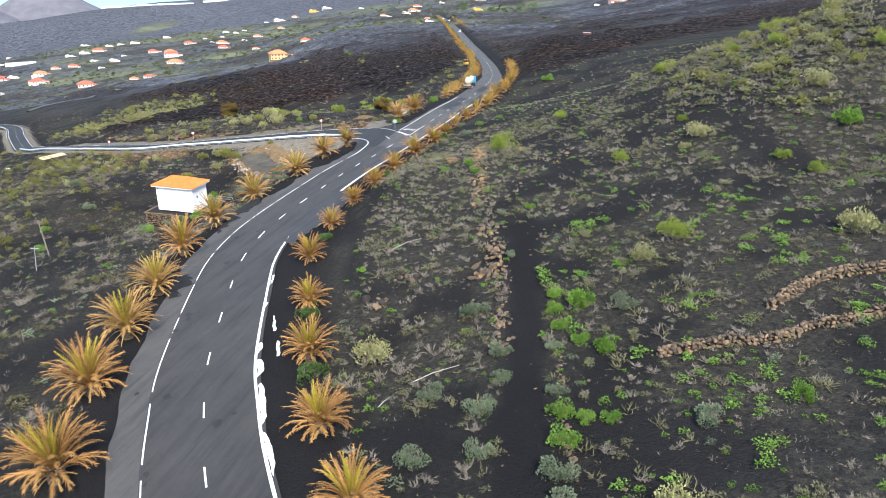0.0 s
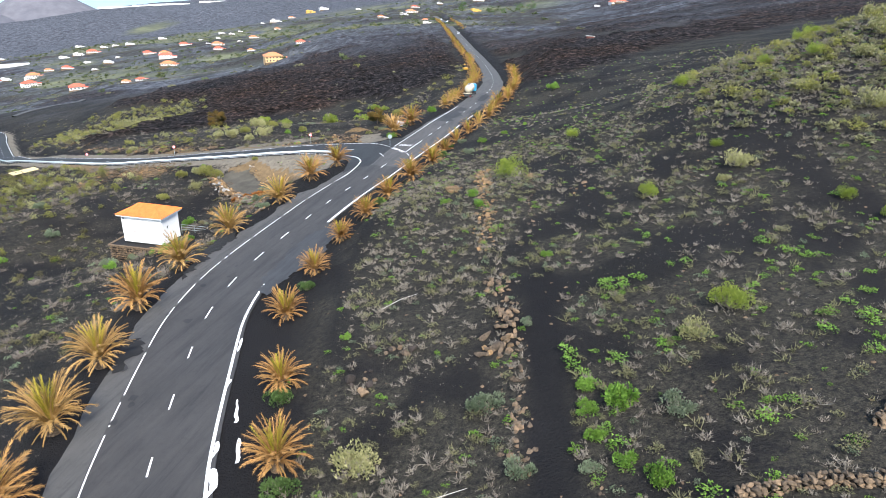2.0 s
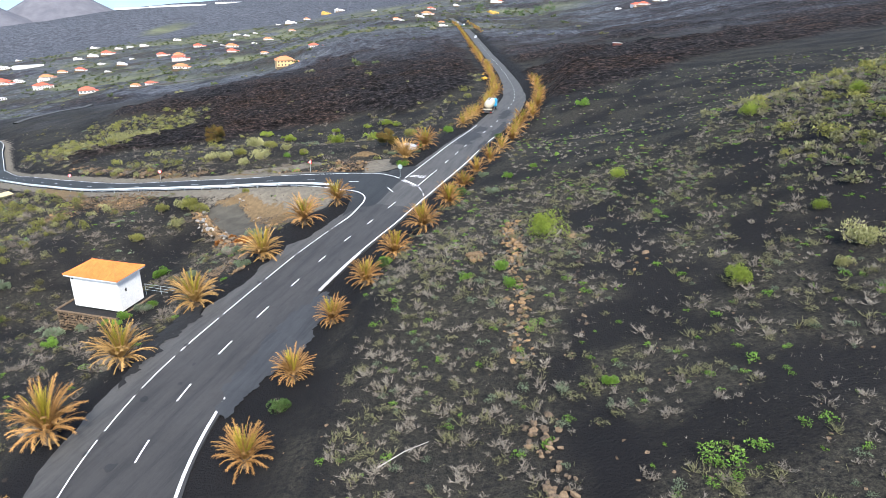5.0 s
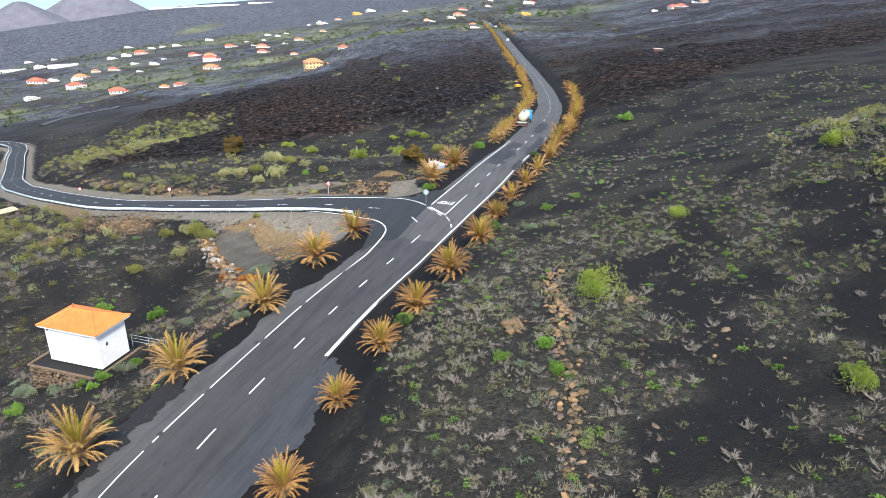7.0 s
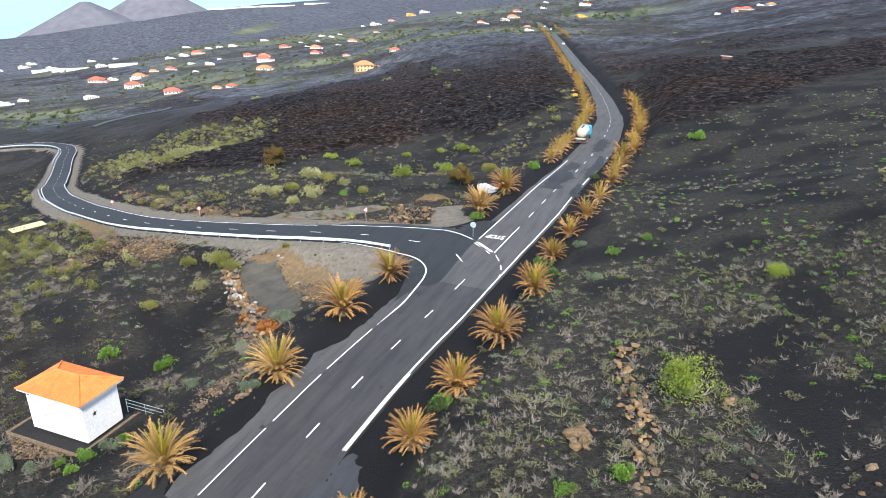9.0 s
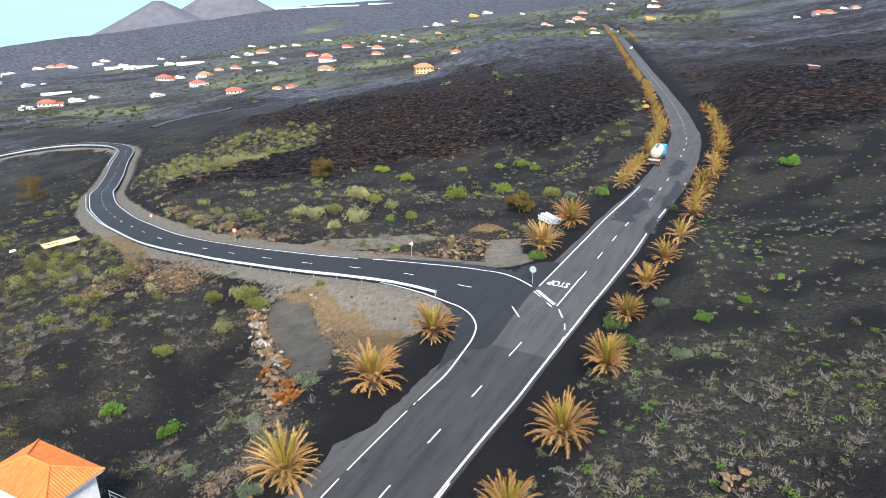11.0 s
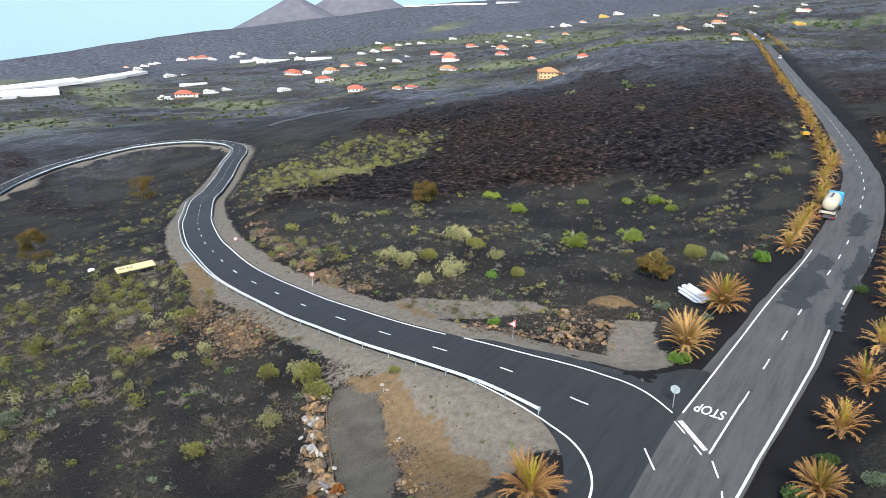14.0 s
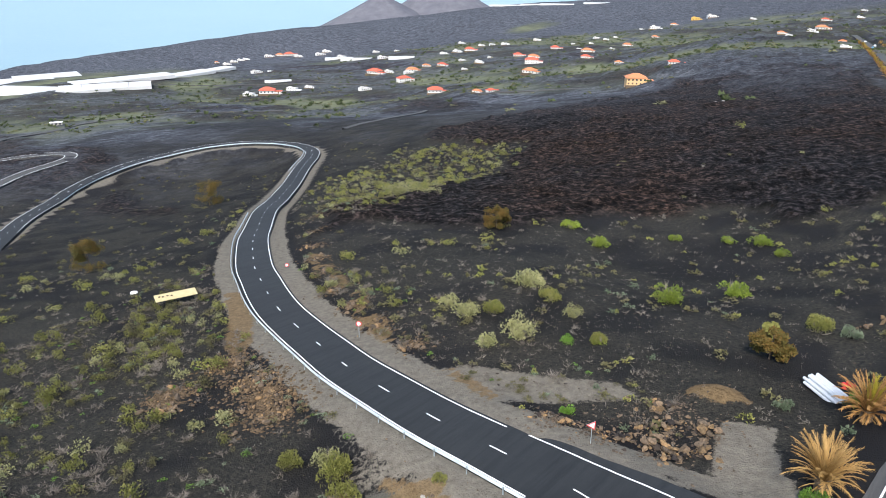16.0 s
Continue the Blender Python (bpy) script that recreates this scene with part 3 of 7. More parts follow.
def surface(x, y, marks=None):
    """The ground as it is built: the land with lava relief, hummocks, far shelf, cones and shore."""
    x, y = np.atleast_1d(np.asarray(x, float)), np.atleast_1d(np.asarray(y, float))
    z = land(x, y)
    lava, verge, earth, green, d1, d2 = (marks if marks else fields(x, y))[:6]
    z = z - 0.22 * (1 - smooth(3.0, 4.4, d1)) - 0.22 * (1 - smooth(2.6, 3.8, d2)) - 0.7 * smooth(110, 150, -x) * (1 - smooth(5, 16, d2))
    z = z + lava_relief(x, y, lava) * (0.6 + np.minimum(1.5, np.hypot(x, y - 100) / 500))
    open_ground = smooth(5.5, 9, d1) * smooth(5, 8, d2)
    z = z + open_ground * (0.35 * (patches(x, y, 6, 11, 4) - 0.5) + 0.5 * (patches(x, y, 22, 12, 3) - 0.5))
    z = z + 1.3 * np.exp(-((x + 18.9) ** 2 / (2 * 1.7 ** 2) + (y - 171.3) ** 2 / (2 * 1.1 ** 2)))
    # far off the slope ends at a brink, beyond which it falls to the sea
    r, bearing = np.hypot(x + 10, y - 110), np.degrees(np.arctan2(-(x + 10), y - 110))
    at, far, high = np.array(BRINK, float).T
    far, high = np.interp(bearing, at, far), np.interp(bearing, at, high)
    crest = high + 7 * (patches(x, y, 120, 91, 4, 0.6) - 0.5)
    z = z + (crest - z) * smooth(0.72, 1.0, r / far) * smooth(2, 14, bearing)
    z = z - 300 * smooth(1.0, 1.2, r / far) * smooth(4, 14, bearing)
    return z


def build_ground():
    gx = stretch(-108, 50, 1.0, -3200, 3000, 1.023, 1.07)
    gy = stretch(22, 235, 1.0, -900, 4300, 1.08, 1.020)
    x, y = np.meshgrid(gx, gy)
    x, y = x.ravel(), y.ravel()
    marks = fields(x, y)
    lava, verge, earth, green, d1, d2, far_haze, track, litter = marks
    z = surface(x, y, marks)
    nx, ny = len(gx), len(gy)
    i = (np.arange(ny - 1)[:, None] * nx + np.arange(nx - 1)[None]).ravel()
    me = mesh_of("ground", np.stack([x, y, z], 1), np.stack([i, i + 1, i + nx + 1, i + nx], 1), MAT_GROUND, flat=False)
    for name, v in (("lava", lava), ("verge", verge), ("earth", earth), ("green", green), ("far_haze", far_haze), ("track", track), ("litter", litter)):
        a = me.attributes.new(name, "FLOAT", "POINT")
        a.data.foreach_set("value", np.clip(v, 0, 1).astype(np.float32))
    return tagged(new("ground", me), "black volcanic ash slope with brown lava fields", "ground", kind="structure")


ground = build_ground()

MAT_SEA, sea_tree, sea_b = nodes_of("sea_water", 0.3, 0.4)
# base colour paler than water, with the haze over the sea painted in
sea_c = ramp(sea_tree, grain(sea_tree, 0.002, 4), [(0.3, (0.17, 0.265, 0.30)), (0.7, (0.19, 0.285, 0.32))])
sea_tree.links.new(sea_c, sea_b.inputs["Base Color"])
bump(sea_tree, sea_b, grain(sea_tree, 0.05, 6), 0.3, 2.0)
sea_mesh = mesh_of("water", [(-42000, -20000, -226), (9000, -20000, -226), (9000, 42000, -226), (-42000, 42000, -226)], [(0, 1, 2, 3)], MAT_SEA)
sea = tagged(new("water", sea_mesh), "pale hazy sea beyond the dark coast", "sea", kind="structure")


# cinder grey lightened and blued: the distance haze is in this colour
MAT_CONE = speckled("hazy_cinder_slope", (0.098, 0.100, 0.120), (0.140, 0.138, 0.152), 0.006, 0.03, 0.95, 0.1)


def cinder_cone(x, y, top, steep, seed):
    """A far volcanic cone with gullied flanks and a blunt summit."""
    rings, spokes, foot = 26, 96, -300.0
    reach = (top - foot) / steep
    verts, faces = [], []
    for k in range(rings + 1):
        d = (k / rings) ** 0.9
        for a in range(spokes):
            t = 2 * math.pi * a / spokes
            gully = float(patches(np.array([3 * math.cos(t) + seed]), np.array([3 * math.sin(t)]), 1.0, 95, 4, 0.6)[0]) - 0.5
            rr = reach * d
            z = top - steep * max(0.0, rr - 14) * (1 - 0.10 * d) + 26 * gully * d * (1 - 0.4 * d)
            verts.append((x + rr * math.cos(t), y + rr * math.sin(t), z))
    for k in range(rings):
        for a in range(spokes):
            b = (a + 1) % spokes
            faces.append((k * spokes + a, (k + 1) * spokes + a, (k + 1) * spokes + b, k * spokes + b))
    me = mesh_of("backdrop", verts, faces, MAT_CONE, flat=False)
    return tagged(new("backdrop", me), "bare volcanic cone far beyond the lava ridge", "volcano", kind="structure")


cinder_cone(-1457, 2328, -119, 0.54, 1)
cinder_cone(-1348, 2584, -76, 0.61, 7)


# ---------------------------------------------------------------- roads
def sides_of(line):
    """Unit vectors to the right of a line, at each of its points."""
    d = np.gradient(line, axis=0)
    d /= np.linalg.norm(d, axis=1)[:, None]
    return np.stack([d[:, 1], -d[:, 0]], 1)


def strip(name, line, left, right, lift, material, parent=None, thick=0.0, across=1, flat=True):
    """A band along a line from left to right of it (metres, right is plus), lying on the ground, lift above it."""
    s = sides_of(line)
    left, right = np.broadcast_to(left, len(line)), np.broadcast_to(right, len(line))
    rows = [line + s * (left + (right - left) * k / across)[:, None] for k in range(across + 1)]
    xy = np.stack(rows, 1)
    n, w = xy.shape[:2]
    z = land(xy[..., 0].ravel(), xy[..., 1].ravel()).reshape(n, w) + lift
    v = np.concatenate([xy, z[..., None]], 2)
    if thick:
        v = np.concatenate([np.concatenate([xy[:, :1], z[:, :1, None] - thick], 2), v, np.concatenate([xy[:, -1:], z[:, -1:, None] - thick], 2)], 1)
        w += 2
    i = (np.arange(n - 1)[:, None] * w + np.arange(w - 1)[None]).ravel()
    me = mesh_of(name, v.reshape(-1, 3), np.stack([i, i + 1, i + w + 1, i + w], 1), material, flat)
    return part(name, me, material, parent)


def sheet(name, poly, lift, material, parent=None, step=1.5, fray=0.0):
    """A flat piece within a closed line, lying on the ground, lift above it."""
    ring = np.array(list(poly) + [poly[0]], float)
    p, _ = chain(ring, min(0.25 if fray else 0.7, np.linalg.norm(np.diff(ring, axis=0), axis=1).sum() / 14))
    p = p[:-1]
    if fray:
        p = p + fray * np.stack([patches(p[:, 0], p[:, 1], 1.3, 71, 4, 0.7) - 0.5, patches(p[:, 0], p[:, 1], 2.2, 72, 4, 0.7) - 0.5], 1)
    gx, gy = np.meshgrid(np.arange(p[:, 0].min(), p[:, 0].max(), step), np.arange(p[:, 1].min(), p[:, 1].max(), step))
    gx, gy = gx.ravel(), gy.ravel()
    ok = inside(gx, gy, p) & (edge_distance(gx, gy, p) > 0.5)
    pts = [Vector(q) for q in p] + [Vector(q) for q in zip(gx[ok], gy[ok])]
    v, _, f, _, _, _ = delaunay_2d_cdt(pts, [], [list(range(len(p)))], 1, 1e-4)
    xy = np.array([(a.x, a.y) for a in v])
    z = land(xy[:, 0], xy[:, 1]) + lift
    tri = np.array([q for q in f if len(q) == 3])
    a, b, c = (xy[tri[:, k]] for k in range(3))
    turned = ((b - a)[:, 0] * (c - a)[:, 1] - (b - a)[:, 1] * (c - a)[:, 0]) < 0
    tri[turned] = tri[turned][:, ::-1]
    return part(name, mesh_of(name, np.column_stack([xy, z]), tri, material), material, parent)


def cut(line, run, a, b):
    """The stretch of a line between two distances along it."""
    k = (run >= a) & (run <= b)
    return line[k]


TOP = 0.07
main_fine, main_fine_run = chain(MAIN, 0.5)
side_fine, side_fine_run = chain(SIDE, 0.5)
y_of = lambda y: float(np.interp(y, main_fine[:, 1], main_fine_run))

road_main = tagged(new("road_main"), "old grey asphalt road between rows of palms", "road", kind="structure")
road_side = tagged(new("road_side"), "fresh black asphalt road curving down the slope", "road", kind="structure")
# half widths of the old road along y
wide = np.interp(main_fine[:, 1], [30, 60, 90, 100, 130, 144, 153, 162, 188, 200, 240, 270, 330], [3.6, 3.6, 3.35, 3.2, 3.45, 3.2, 3.4, 3.6, 3.25, 3.25, 3.1, 2.5, 2.3])
wide_left = np.interp(main_fine[:, 1], [30, 60, 90, 100, 130, 150, 165, 200, 260, 330], [3.6, 3.6, 3.4, 3.4, 3.6, 3.5, 3.4, 3.5, 3.2, 2.7])
lap_left = wide_left + np.interp(main_fine[:, 1], [30, 60, 90, 110, 126, 160, 200, 300], [1.9, 2.2, 2.1, 2.0, 1.2, 0.9, 0.6, 0.2]) + np.interp(main_fine[:, 1], [50, 80, 120, 135, 180, 260], [0.8, 2.4, 2.4, 0.6, 0.6, 0.9]) * (patches(main_fine_run, 0 * main_fine_run, 7, 4, 6, 0.66) - 0.5)
lap_right = wide + 0.35 + np.interp(main_fine[:, 1], [180, 250], [0.3, 0.9]) * (patches(main_fine_run, 0 * main_fine_run, 9, 14, 5, 0.6) - 0.5)
seam = int(np.argmin(np.abs(main_fine[:, 1] - 131.3))) + 1
strip("carriageway", main_fine[:seam], -lap_left[:seam], lap_right[:seam], TOP, MAT_DARK_ASPHALT, road_main, 0.3, 6)
strip("shoulder", main_fine[:seam], -lap_left[:seam] + 0.03, -wide_left[:seam] - 0.12, TOP + 0.004, MAT_OLD_ASPHALT, road_main, 0.0, 3)
strip("carriageway", main_fine[seam - 1:], -lap_left[seam - 1:], lap_right[seam - 1:], TOP, MAT_OLD_ASPHALT, road_main, 0.3, 6)
strip("carriageway", side_fine[10:], -3.6, 3.45, TOP + 0.005, MAT_NEW_ASPHALT, road_side, 1.4, 4)
JUNCTION = [(-16.2, 125.5), (-14.6, 130.0), (-12.4, 131.6), (-11.1, 138.5), (-9.7, 145.8), (-8.0, 151.5), (-7.0, 155.4), (-8.0, 155.9), (-9.4, 155.6), (-12.2, 153.8), (-17, 154.6),
            (-24, 155.6), (-31, 156.9), (-34, 151.4), (-28, 148.8), (-22.5, 145.3), (-18.6, 141.2), (-16.6, 136.5), (-16.2, 131)]
sheet("junction_surface", JUNCTION, TOP + 0.012, MAT_NEW_ASPHALT, road_side)


def marks(line, run, a, b, offset, width, material, parent, lift=TOP + 0.022):
    piece = cut(line, run, a, b)
    off = offset if np.isscalar(offset) else offset[(run >= a) & (run <= b)]
    return strip("painted_line", piece, off - width / 2, off + width / 2, lift, material, parent)


# edge lines and middle dashes of the old road
worn_rng = random.Random(6)
a = y_of(10)
while a < y_of(121):
    b = min(y_of(122), a + worn_rng.uniform(2.5, 9.0))
    marks(main_fine, main_fine_run, a, b, -wide_left, worn_rng.uniform(0.085, 0.11), MAT_LINE_WORN, road_main)
    a = b + worn_rng.choice((0.5, 0.5, 0.55, 0.8))
marks(main_fine, main_fine_run, y_of(146.5), y_of(197), -wide_left, 0.15, MAT_LINE_WORN, road_main)
marks(main_fine, main_fine_run, y_of(10), y_of(81), wide, 0.22, MAT_LINE_WORN, road_main)
marks(main_fine, main_fine_run, y_of(99.5), y_of(186), wide, 0.19, MAT_LINE_WORN, road_main)
for a in (186.8, 190.2, 194.0, 197.5, 201.0):
    marks(main_fine, main_fine_run, y_of(a), y_of(a) + 2.0, wide, 0.15, MAT_LINE_WORN, road_main)
marks(main_fine, main_fine_run, y_of(99.5), y_of(112), wide + 0.2, 0.09, MAT_LINE_WORN, road_main)
start = y_of(33.5) - 2 * 7.55
for k in range(70):
    a = start + 7.55 * k
    if not y_of(127.5) < a < y_of(151):
        marks(main_fine, main_fine_run, a - 0.3, a + 2.4, 0.0, 0.12, MAT_LINE if k % 3 else MAT_LINE_WORN, road_main)
# the fresh road
for k in range(62):
    a = 9.5 + 8.62 * k
    marks(side_fine, side_fine_run, a, a + 2.3, 0.0, 0.14, MAT_LINE, road_side)
marks(side_fine, side_fine_run, 22, 520, -3.15, 0.15, MAT_LINE, road_side)
marks(side_fine, side_fine_run, 30, 520, 3.1, 0.15, MAT_LINE, road_side)
edge_spot = [main_fine[i] - sides_of(main_fine)[i] * wide_left[i] for i in (int(np.argmin(np.abs(main_fine[:, 1] - v))) for v in (119.5, 121.9, 124.5))]
turn_in, _ = chain([tuple(edge_spot[1]), tuple(edge_spot[2]), (-14.6, 129.6), (-14.2, 133.1), (-14.5, 136.2), (-16.2, 139.6), (-19.1, 142.5), (-24.5, 146.1), (-28.4, 148.3)], 0.5)
strip("painted_line", turn_in, -0.08, 0.08, TOP + 0.03, MAT_LINE, road_side)
turn_out, _ = chain([(-9.9, 147.4), (-12, 149.5), (-14.8, 151.3), (-19, 153), (-25, 154.7), (-32, 157)], 0.5)
strip("painted_line", turn_out, -0.08, 0.08, TOP + 0.03, MAT_LINE, road_side)


# ---------------------------------------------------------------- palms
def frond_mesh(name, rng, length, rise, droop, width, material, pairs=24, blade=0.022):
    """One feather leaf along +x: a bent stalk with narrow leaflets in a shallow V on both sides."""
    n = 7 if pairs > 14 else 5
    s = np.linspace(0, 1, n)
    bend = rise - droop * s ** 1.4
    steps = length / (n - 1)
    px = np.r_[0, np.cumsum(np.cos(bend[:-1]) * steps)]
    pz = np.r_[0, np.cumsum(np.sin(bend[:-1]) * steps)]
    py = 0.10 * length * rng.uniform(-1, 1) * s ** 2
    verts, faces = [], []
    for k in range(n):
        r = 0.035 * (1 - 0.85 * s[k]) + 0.004
        for a in (0, 2.094, 4.189):
            verts.append((px[k], py[k] + r * math.cos(a), pz[k] + r * math.sin(a)))
        if k:
            b = 3 * (k - 1)
            for a in range(3):
                i, j = b + a, b + (a + 1) % 3
                faces += [(i, j, j + 3), (i, j + 3, i + 3)]
    for k in range(pairs):
        f = min(0.995, 0.10 + 0.90 * (k + rng.uniform(0, 0.7)) / pairs)
        x, y, z = np.interp(f, s, px), np.interp(f, s, py), np.interp(f, s, pz)
        ang = np.interp(f, s, bend)
        reach = width * (0.4 + 0.6 * math.sin(math.pi * min(1, 0.15 + 0.85 * f)) ** 0.7) * rng.uniform(0.7, 1.2)
        for side in (-1, 1):
            if rng.random() < 0.05:
                continue
            fwd, lift = rng.uniform(0.8, 1.5), rng.uniform(-0.35, 0.5)
            d = Vector((math.cos(ang) * fwd - math.sin(ang) * lift * 0.6, side * rng.uniform(0.45, 0.8), math.sin(ang) * fwd + math.cos(ang) * lift * 0.6))
            d.normalize()
            sag = Vector((0, 0, -rng.uniform(0.02, 0.25) * reach))
            o = Vector((x, y, z))
            u = Vector((math.cos(ang), 0, math.sin(ang))) * blade
            i = len(verts)
            verts += [tuple(o - u), tuple(o + d * reach * 0.5 - u * 0.8 + sag * 0.2), tuple(o + d * reach + sag), tuple(o + u)]
            faces += [(i, i + 3, i + 1), (i + 1, i + 3, i + 2)]
    return mesh_of(name, verts, faces, material)


def trunk_mesh(rng, high, r, fine=True):
    """A short, thick trunk with rings of old leaf bases."""
    bm = bmesh.new()
    rings = 6 if fine else 3
    rod(bm, (0, 0, -0.4), (0, 0, high), r, r * 0.8, 14)
    for k in range(rings):
        z = high * (k + 0.4) / rings
        for a in range(11):
            t = 2 * math.pi * (a + 0.5 * (k % 2)) / 11
            m = Matrix.Translation((math.cos(t) * r * 0.95, math.sin(t) * r * 0.95, z)) @ Matrix.Rotation(t, 4, "Z") @ Matrix.Rotation(0.75 + rng.uniform(-0.2, 0.2), 4, "Y") @ Matrix.Diagonal((0.07, 0.15, 0.26, 1))
            bmesh.ops.create_cube(bm, size=1, matrix=m)
    return bm


palm_rng = random.Random(5)
FRONDS = {}
for tone, mat in (("dry", MAT_DRY), ("tan", MAT_TAN), ("young", MAT_YOUNG)):
    for fine in (True, False):
        broad = 1.0 if fine else 1.45
        more = dict(pairs=34, blade=0.028) if fine else dict(pairs=10, blade=0.075)
        FRONDS[tone, fine] = [
            [frond_mesh("frond", palm_rng, 2.85, 1.36 + palm_rng.uniform(-0.08, 0.08), 0.5, 0.36 * broad, mat, **more) for _ in range(3)],
            [frond_mesh("frond", palm_rng, 2.75, 1.12 + palm_rng.uniform(-0.12, 0.12), 1.15, 0.42 * broad, mat, **more) for _ in range(4)],
            [frond_mesh("frond", palm_rng, 2.45, 0.72 + palm_rng.uniform(-0.2, 0.15), 1.45, 0.40 * broad, mat, **more) for _ in range(4)],
            [frond_mesh("frond", palm_rng, 1.6, -0.35, 0.9, 0.18 * broad, mat, **more) for _ in range(2)]]


def palm(x, y, size, tone, seed, label, one_mesh=False, turn=0.0, fine=True, upright=False):
    """A young date palm: short trunk, upright heart, arching crown and hanging skirt."""
    rng = random.Random(seed)
    high = 0.7 + 0.35 * rng.random()
    root = thing("palm_tree", place_on(x, y, 0.05), label, "palm tree", "palms along the road", turn, size)
    part("trunk", trunk_mesh(rng, high, 0.34, fine), MAT_TRUNK, root)
    plan = []
    rings = ((0, 26, tone), (0, 26, tone), (1, 34, tone), (2, 12, tone), (3, 9, "tan")) if upright else ((0, 18 if fine else 9, "young"), (0, 20 if fine else 8, tone), (1, 38 if fine else 18, tone), (2, 22 if fine else 11, tone), (3, 8 if fine else 4, "tan"))
    for ring, count, key in rings:
        for k in range(count):
            a = 2 * math.pi * (k + rng.random() * 0.9) / count + ring
            tilt = rng.uniform(-0.16, 0.16)
            s = rng.uniform(0.82, 1.12) * (0.9 if ring == 0 and key == "young" else 1)
            pull = -0.35 * rng.random() if (ring == 0 and key == "young") else 0
            m = Matrix.Translation((0.13 * math.cos(a), 0.13 * math.sin(a), high - 0.05 - 0.10 * ring)) @ Matrix.Rotation(a, 4, "Z") @ Matrix.Rotation(tilt + pull, 4, "Y") @ Matrix.Rotation(rng.uniform(-0.35, 0.35), 4, "X") @ Matrix.Scale(s, 4)
            plan.append((FRONDS[key, fine][ring][rng.randrange(len(FRONDS[key, fine][ring]))], m))
    if one_mesh:
        for tonemat, name in ((MAT_YOUNG, "heart_leaves"), (MAT_DRY, "crown"), (MAT_TAN, "skirt")):
            vs, fs, base = [], [], 0
            for me, m in plan:
                if me.materials[0] != tonemat:
                    continue
                co = np.empty(len(me.vertices) * 3, np.float32)
                me.vertices.foreach_get("co", co)
                ix = np.empty(len(me.loops), np.int32)
                me.loops.foreach_get("vertex_index", ix)
                r = np.array(m)
                vs.append(co.reshape(-1, 3) @ r[:3, :3].T + r[:3, 3])
                fs.append(ix.reshape(-1, 3) + base)
                base += len(me.vertices)
            if vs:
                part(name, mesh_of(name, np.vstack(vs), np.vstack(fs), tonemat), tonemat, root)
    else:
        for me, m in plan:
            f = part("frond", me, None, root)
            f.matrix_basis = m
    return root


WEST_PALMS = [(-23.0, 34.6, 1.12, "dry"), (-25.6, 44.6, 1.1, "dry"), (-26.2, 52.8, 1.05, "tan"), (-26.9, 61.6, 1.0, "tan"), (-28.2, 72.6, 1.05, "dry"), (-28.0, 83.5, 1.0, "tan"),
              (-26.2, 95.6, 1.0, "tan"), (-22.8, 108.6, 1.0, "tan"), (-20.6, 121.4, 1.05, "dry"), (-17.9, 131.8, 0.95, "dry"), (-9.8, 158.6, 1.1, "tan"), (-6.8, 171.0, 1.1, "dry")]
EAST_PALMS = [(-5.0, 31.2, 1.0, "dry"), (-8.0, 39.2, 1.0, "dry"), (-10.3, 48.6, 0.95, "dry"), (-11.9, 57.8, 0.82, "dry"), (-14.0, 69.8, 0.85, "dry"), (-13.2, 80.4, 0.8, "dry"),
              (-11.8, 90.6, 0.75, "dry"), (-9.8, 99.4, 0.85, "dry"), (-7.4, 106.4, 0.95, "dry"), (-4.7, 115.2, 1.05, "dry"), (-1.7, 127.0, 1.0, "dry"), (0.4, 139.6, 0.85, "dry")]
k = 0
for x, y, size, tone in [(px, py, ps * 1.12, pt) for px, py, ps, pt in WEST_PALMS] + EAST_PALMS:
    k += 1
    palm(x, y, size, tone, 100 + k, "low date palm with scorched orange fronds in black ash" if tone == "dry" else "low date palm with bleached straw-coloured fronds by the road", one_mesh=y > 112, upright=156 < y < 160)

far_palms = [palm(*spot, 1.0, tone, 200 + i, "scorched orange date palm in the roadside row", True, fine=False) for i, (spot, tone) in enumerate((((2.7, 149.0), "dry"), ((5.3, 157.5), "dry"), ((7.9, 166.5), "tan"), ((10.9, 179.6), "dry")))]
far_rng = random.Random(9)
rows_out = []
for line_side, y0, y1, gap, off in ((1, 188, 262, 6.2, 7.2), (1, 268, 300, 14, 7.6), (1, 640, 840, 17, 9), (-1, 194, 262, 6.6, 6.2), (-1, 262, 470, 10.5, 6.6), (-1, 470, 860, 15, 7.0)):
    y = y0
    while y < y1:
        i = int(np.argmin(np.abs(main_xy[:, 1] - y)))
        nrm = sides_of(main_xy)[i]
        o = off + far_rng.uniform(-0.8, 0.8)
        rows_out.append((main_xy[i, 0] + nrm[0] * o * line_side, main_xy[i, 1] + nrm[1] * o * line_side))
        y += gap * far_rng.uniform(0.75, 1.25)
for x, y in rows_out:
    copy_thing(far_palms[far_rng.randrange(4)], pose(*place_on(x, y, 0.05), 0, 0, far_rng.uniform(0, 360)) @ Matrix.Scale(far_rng.uniform(0.92, 1.22), 4))


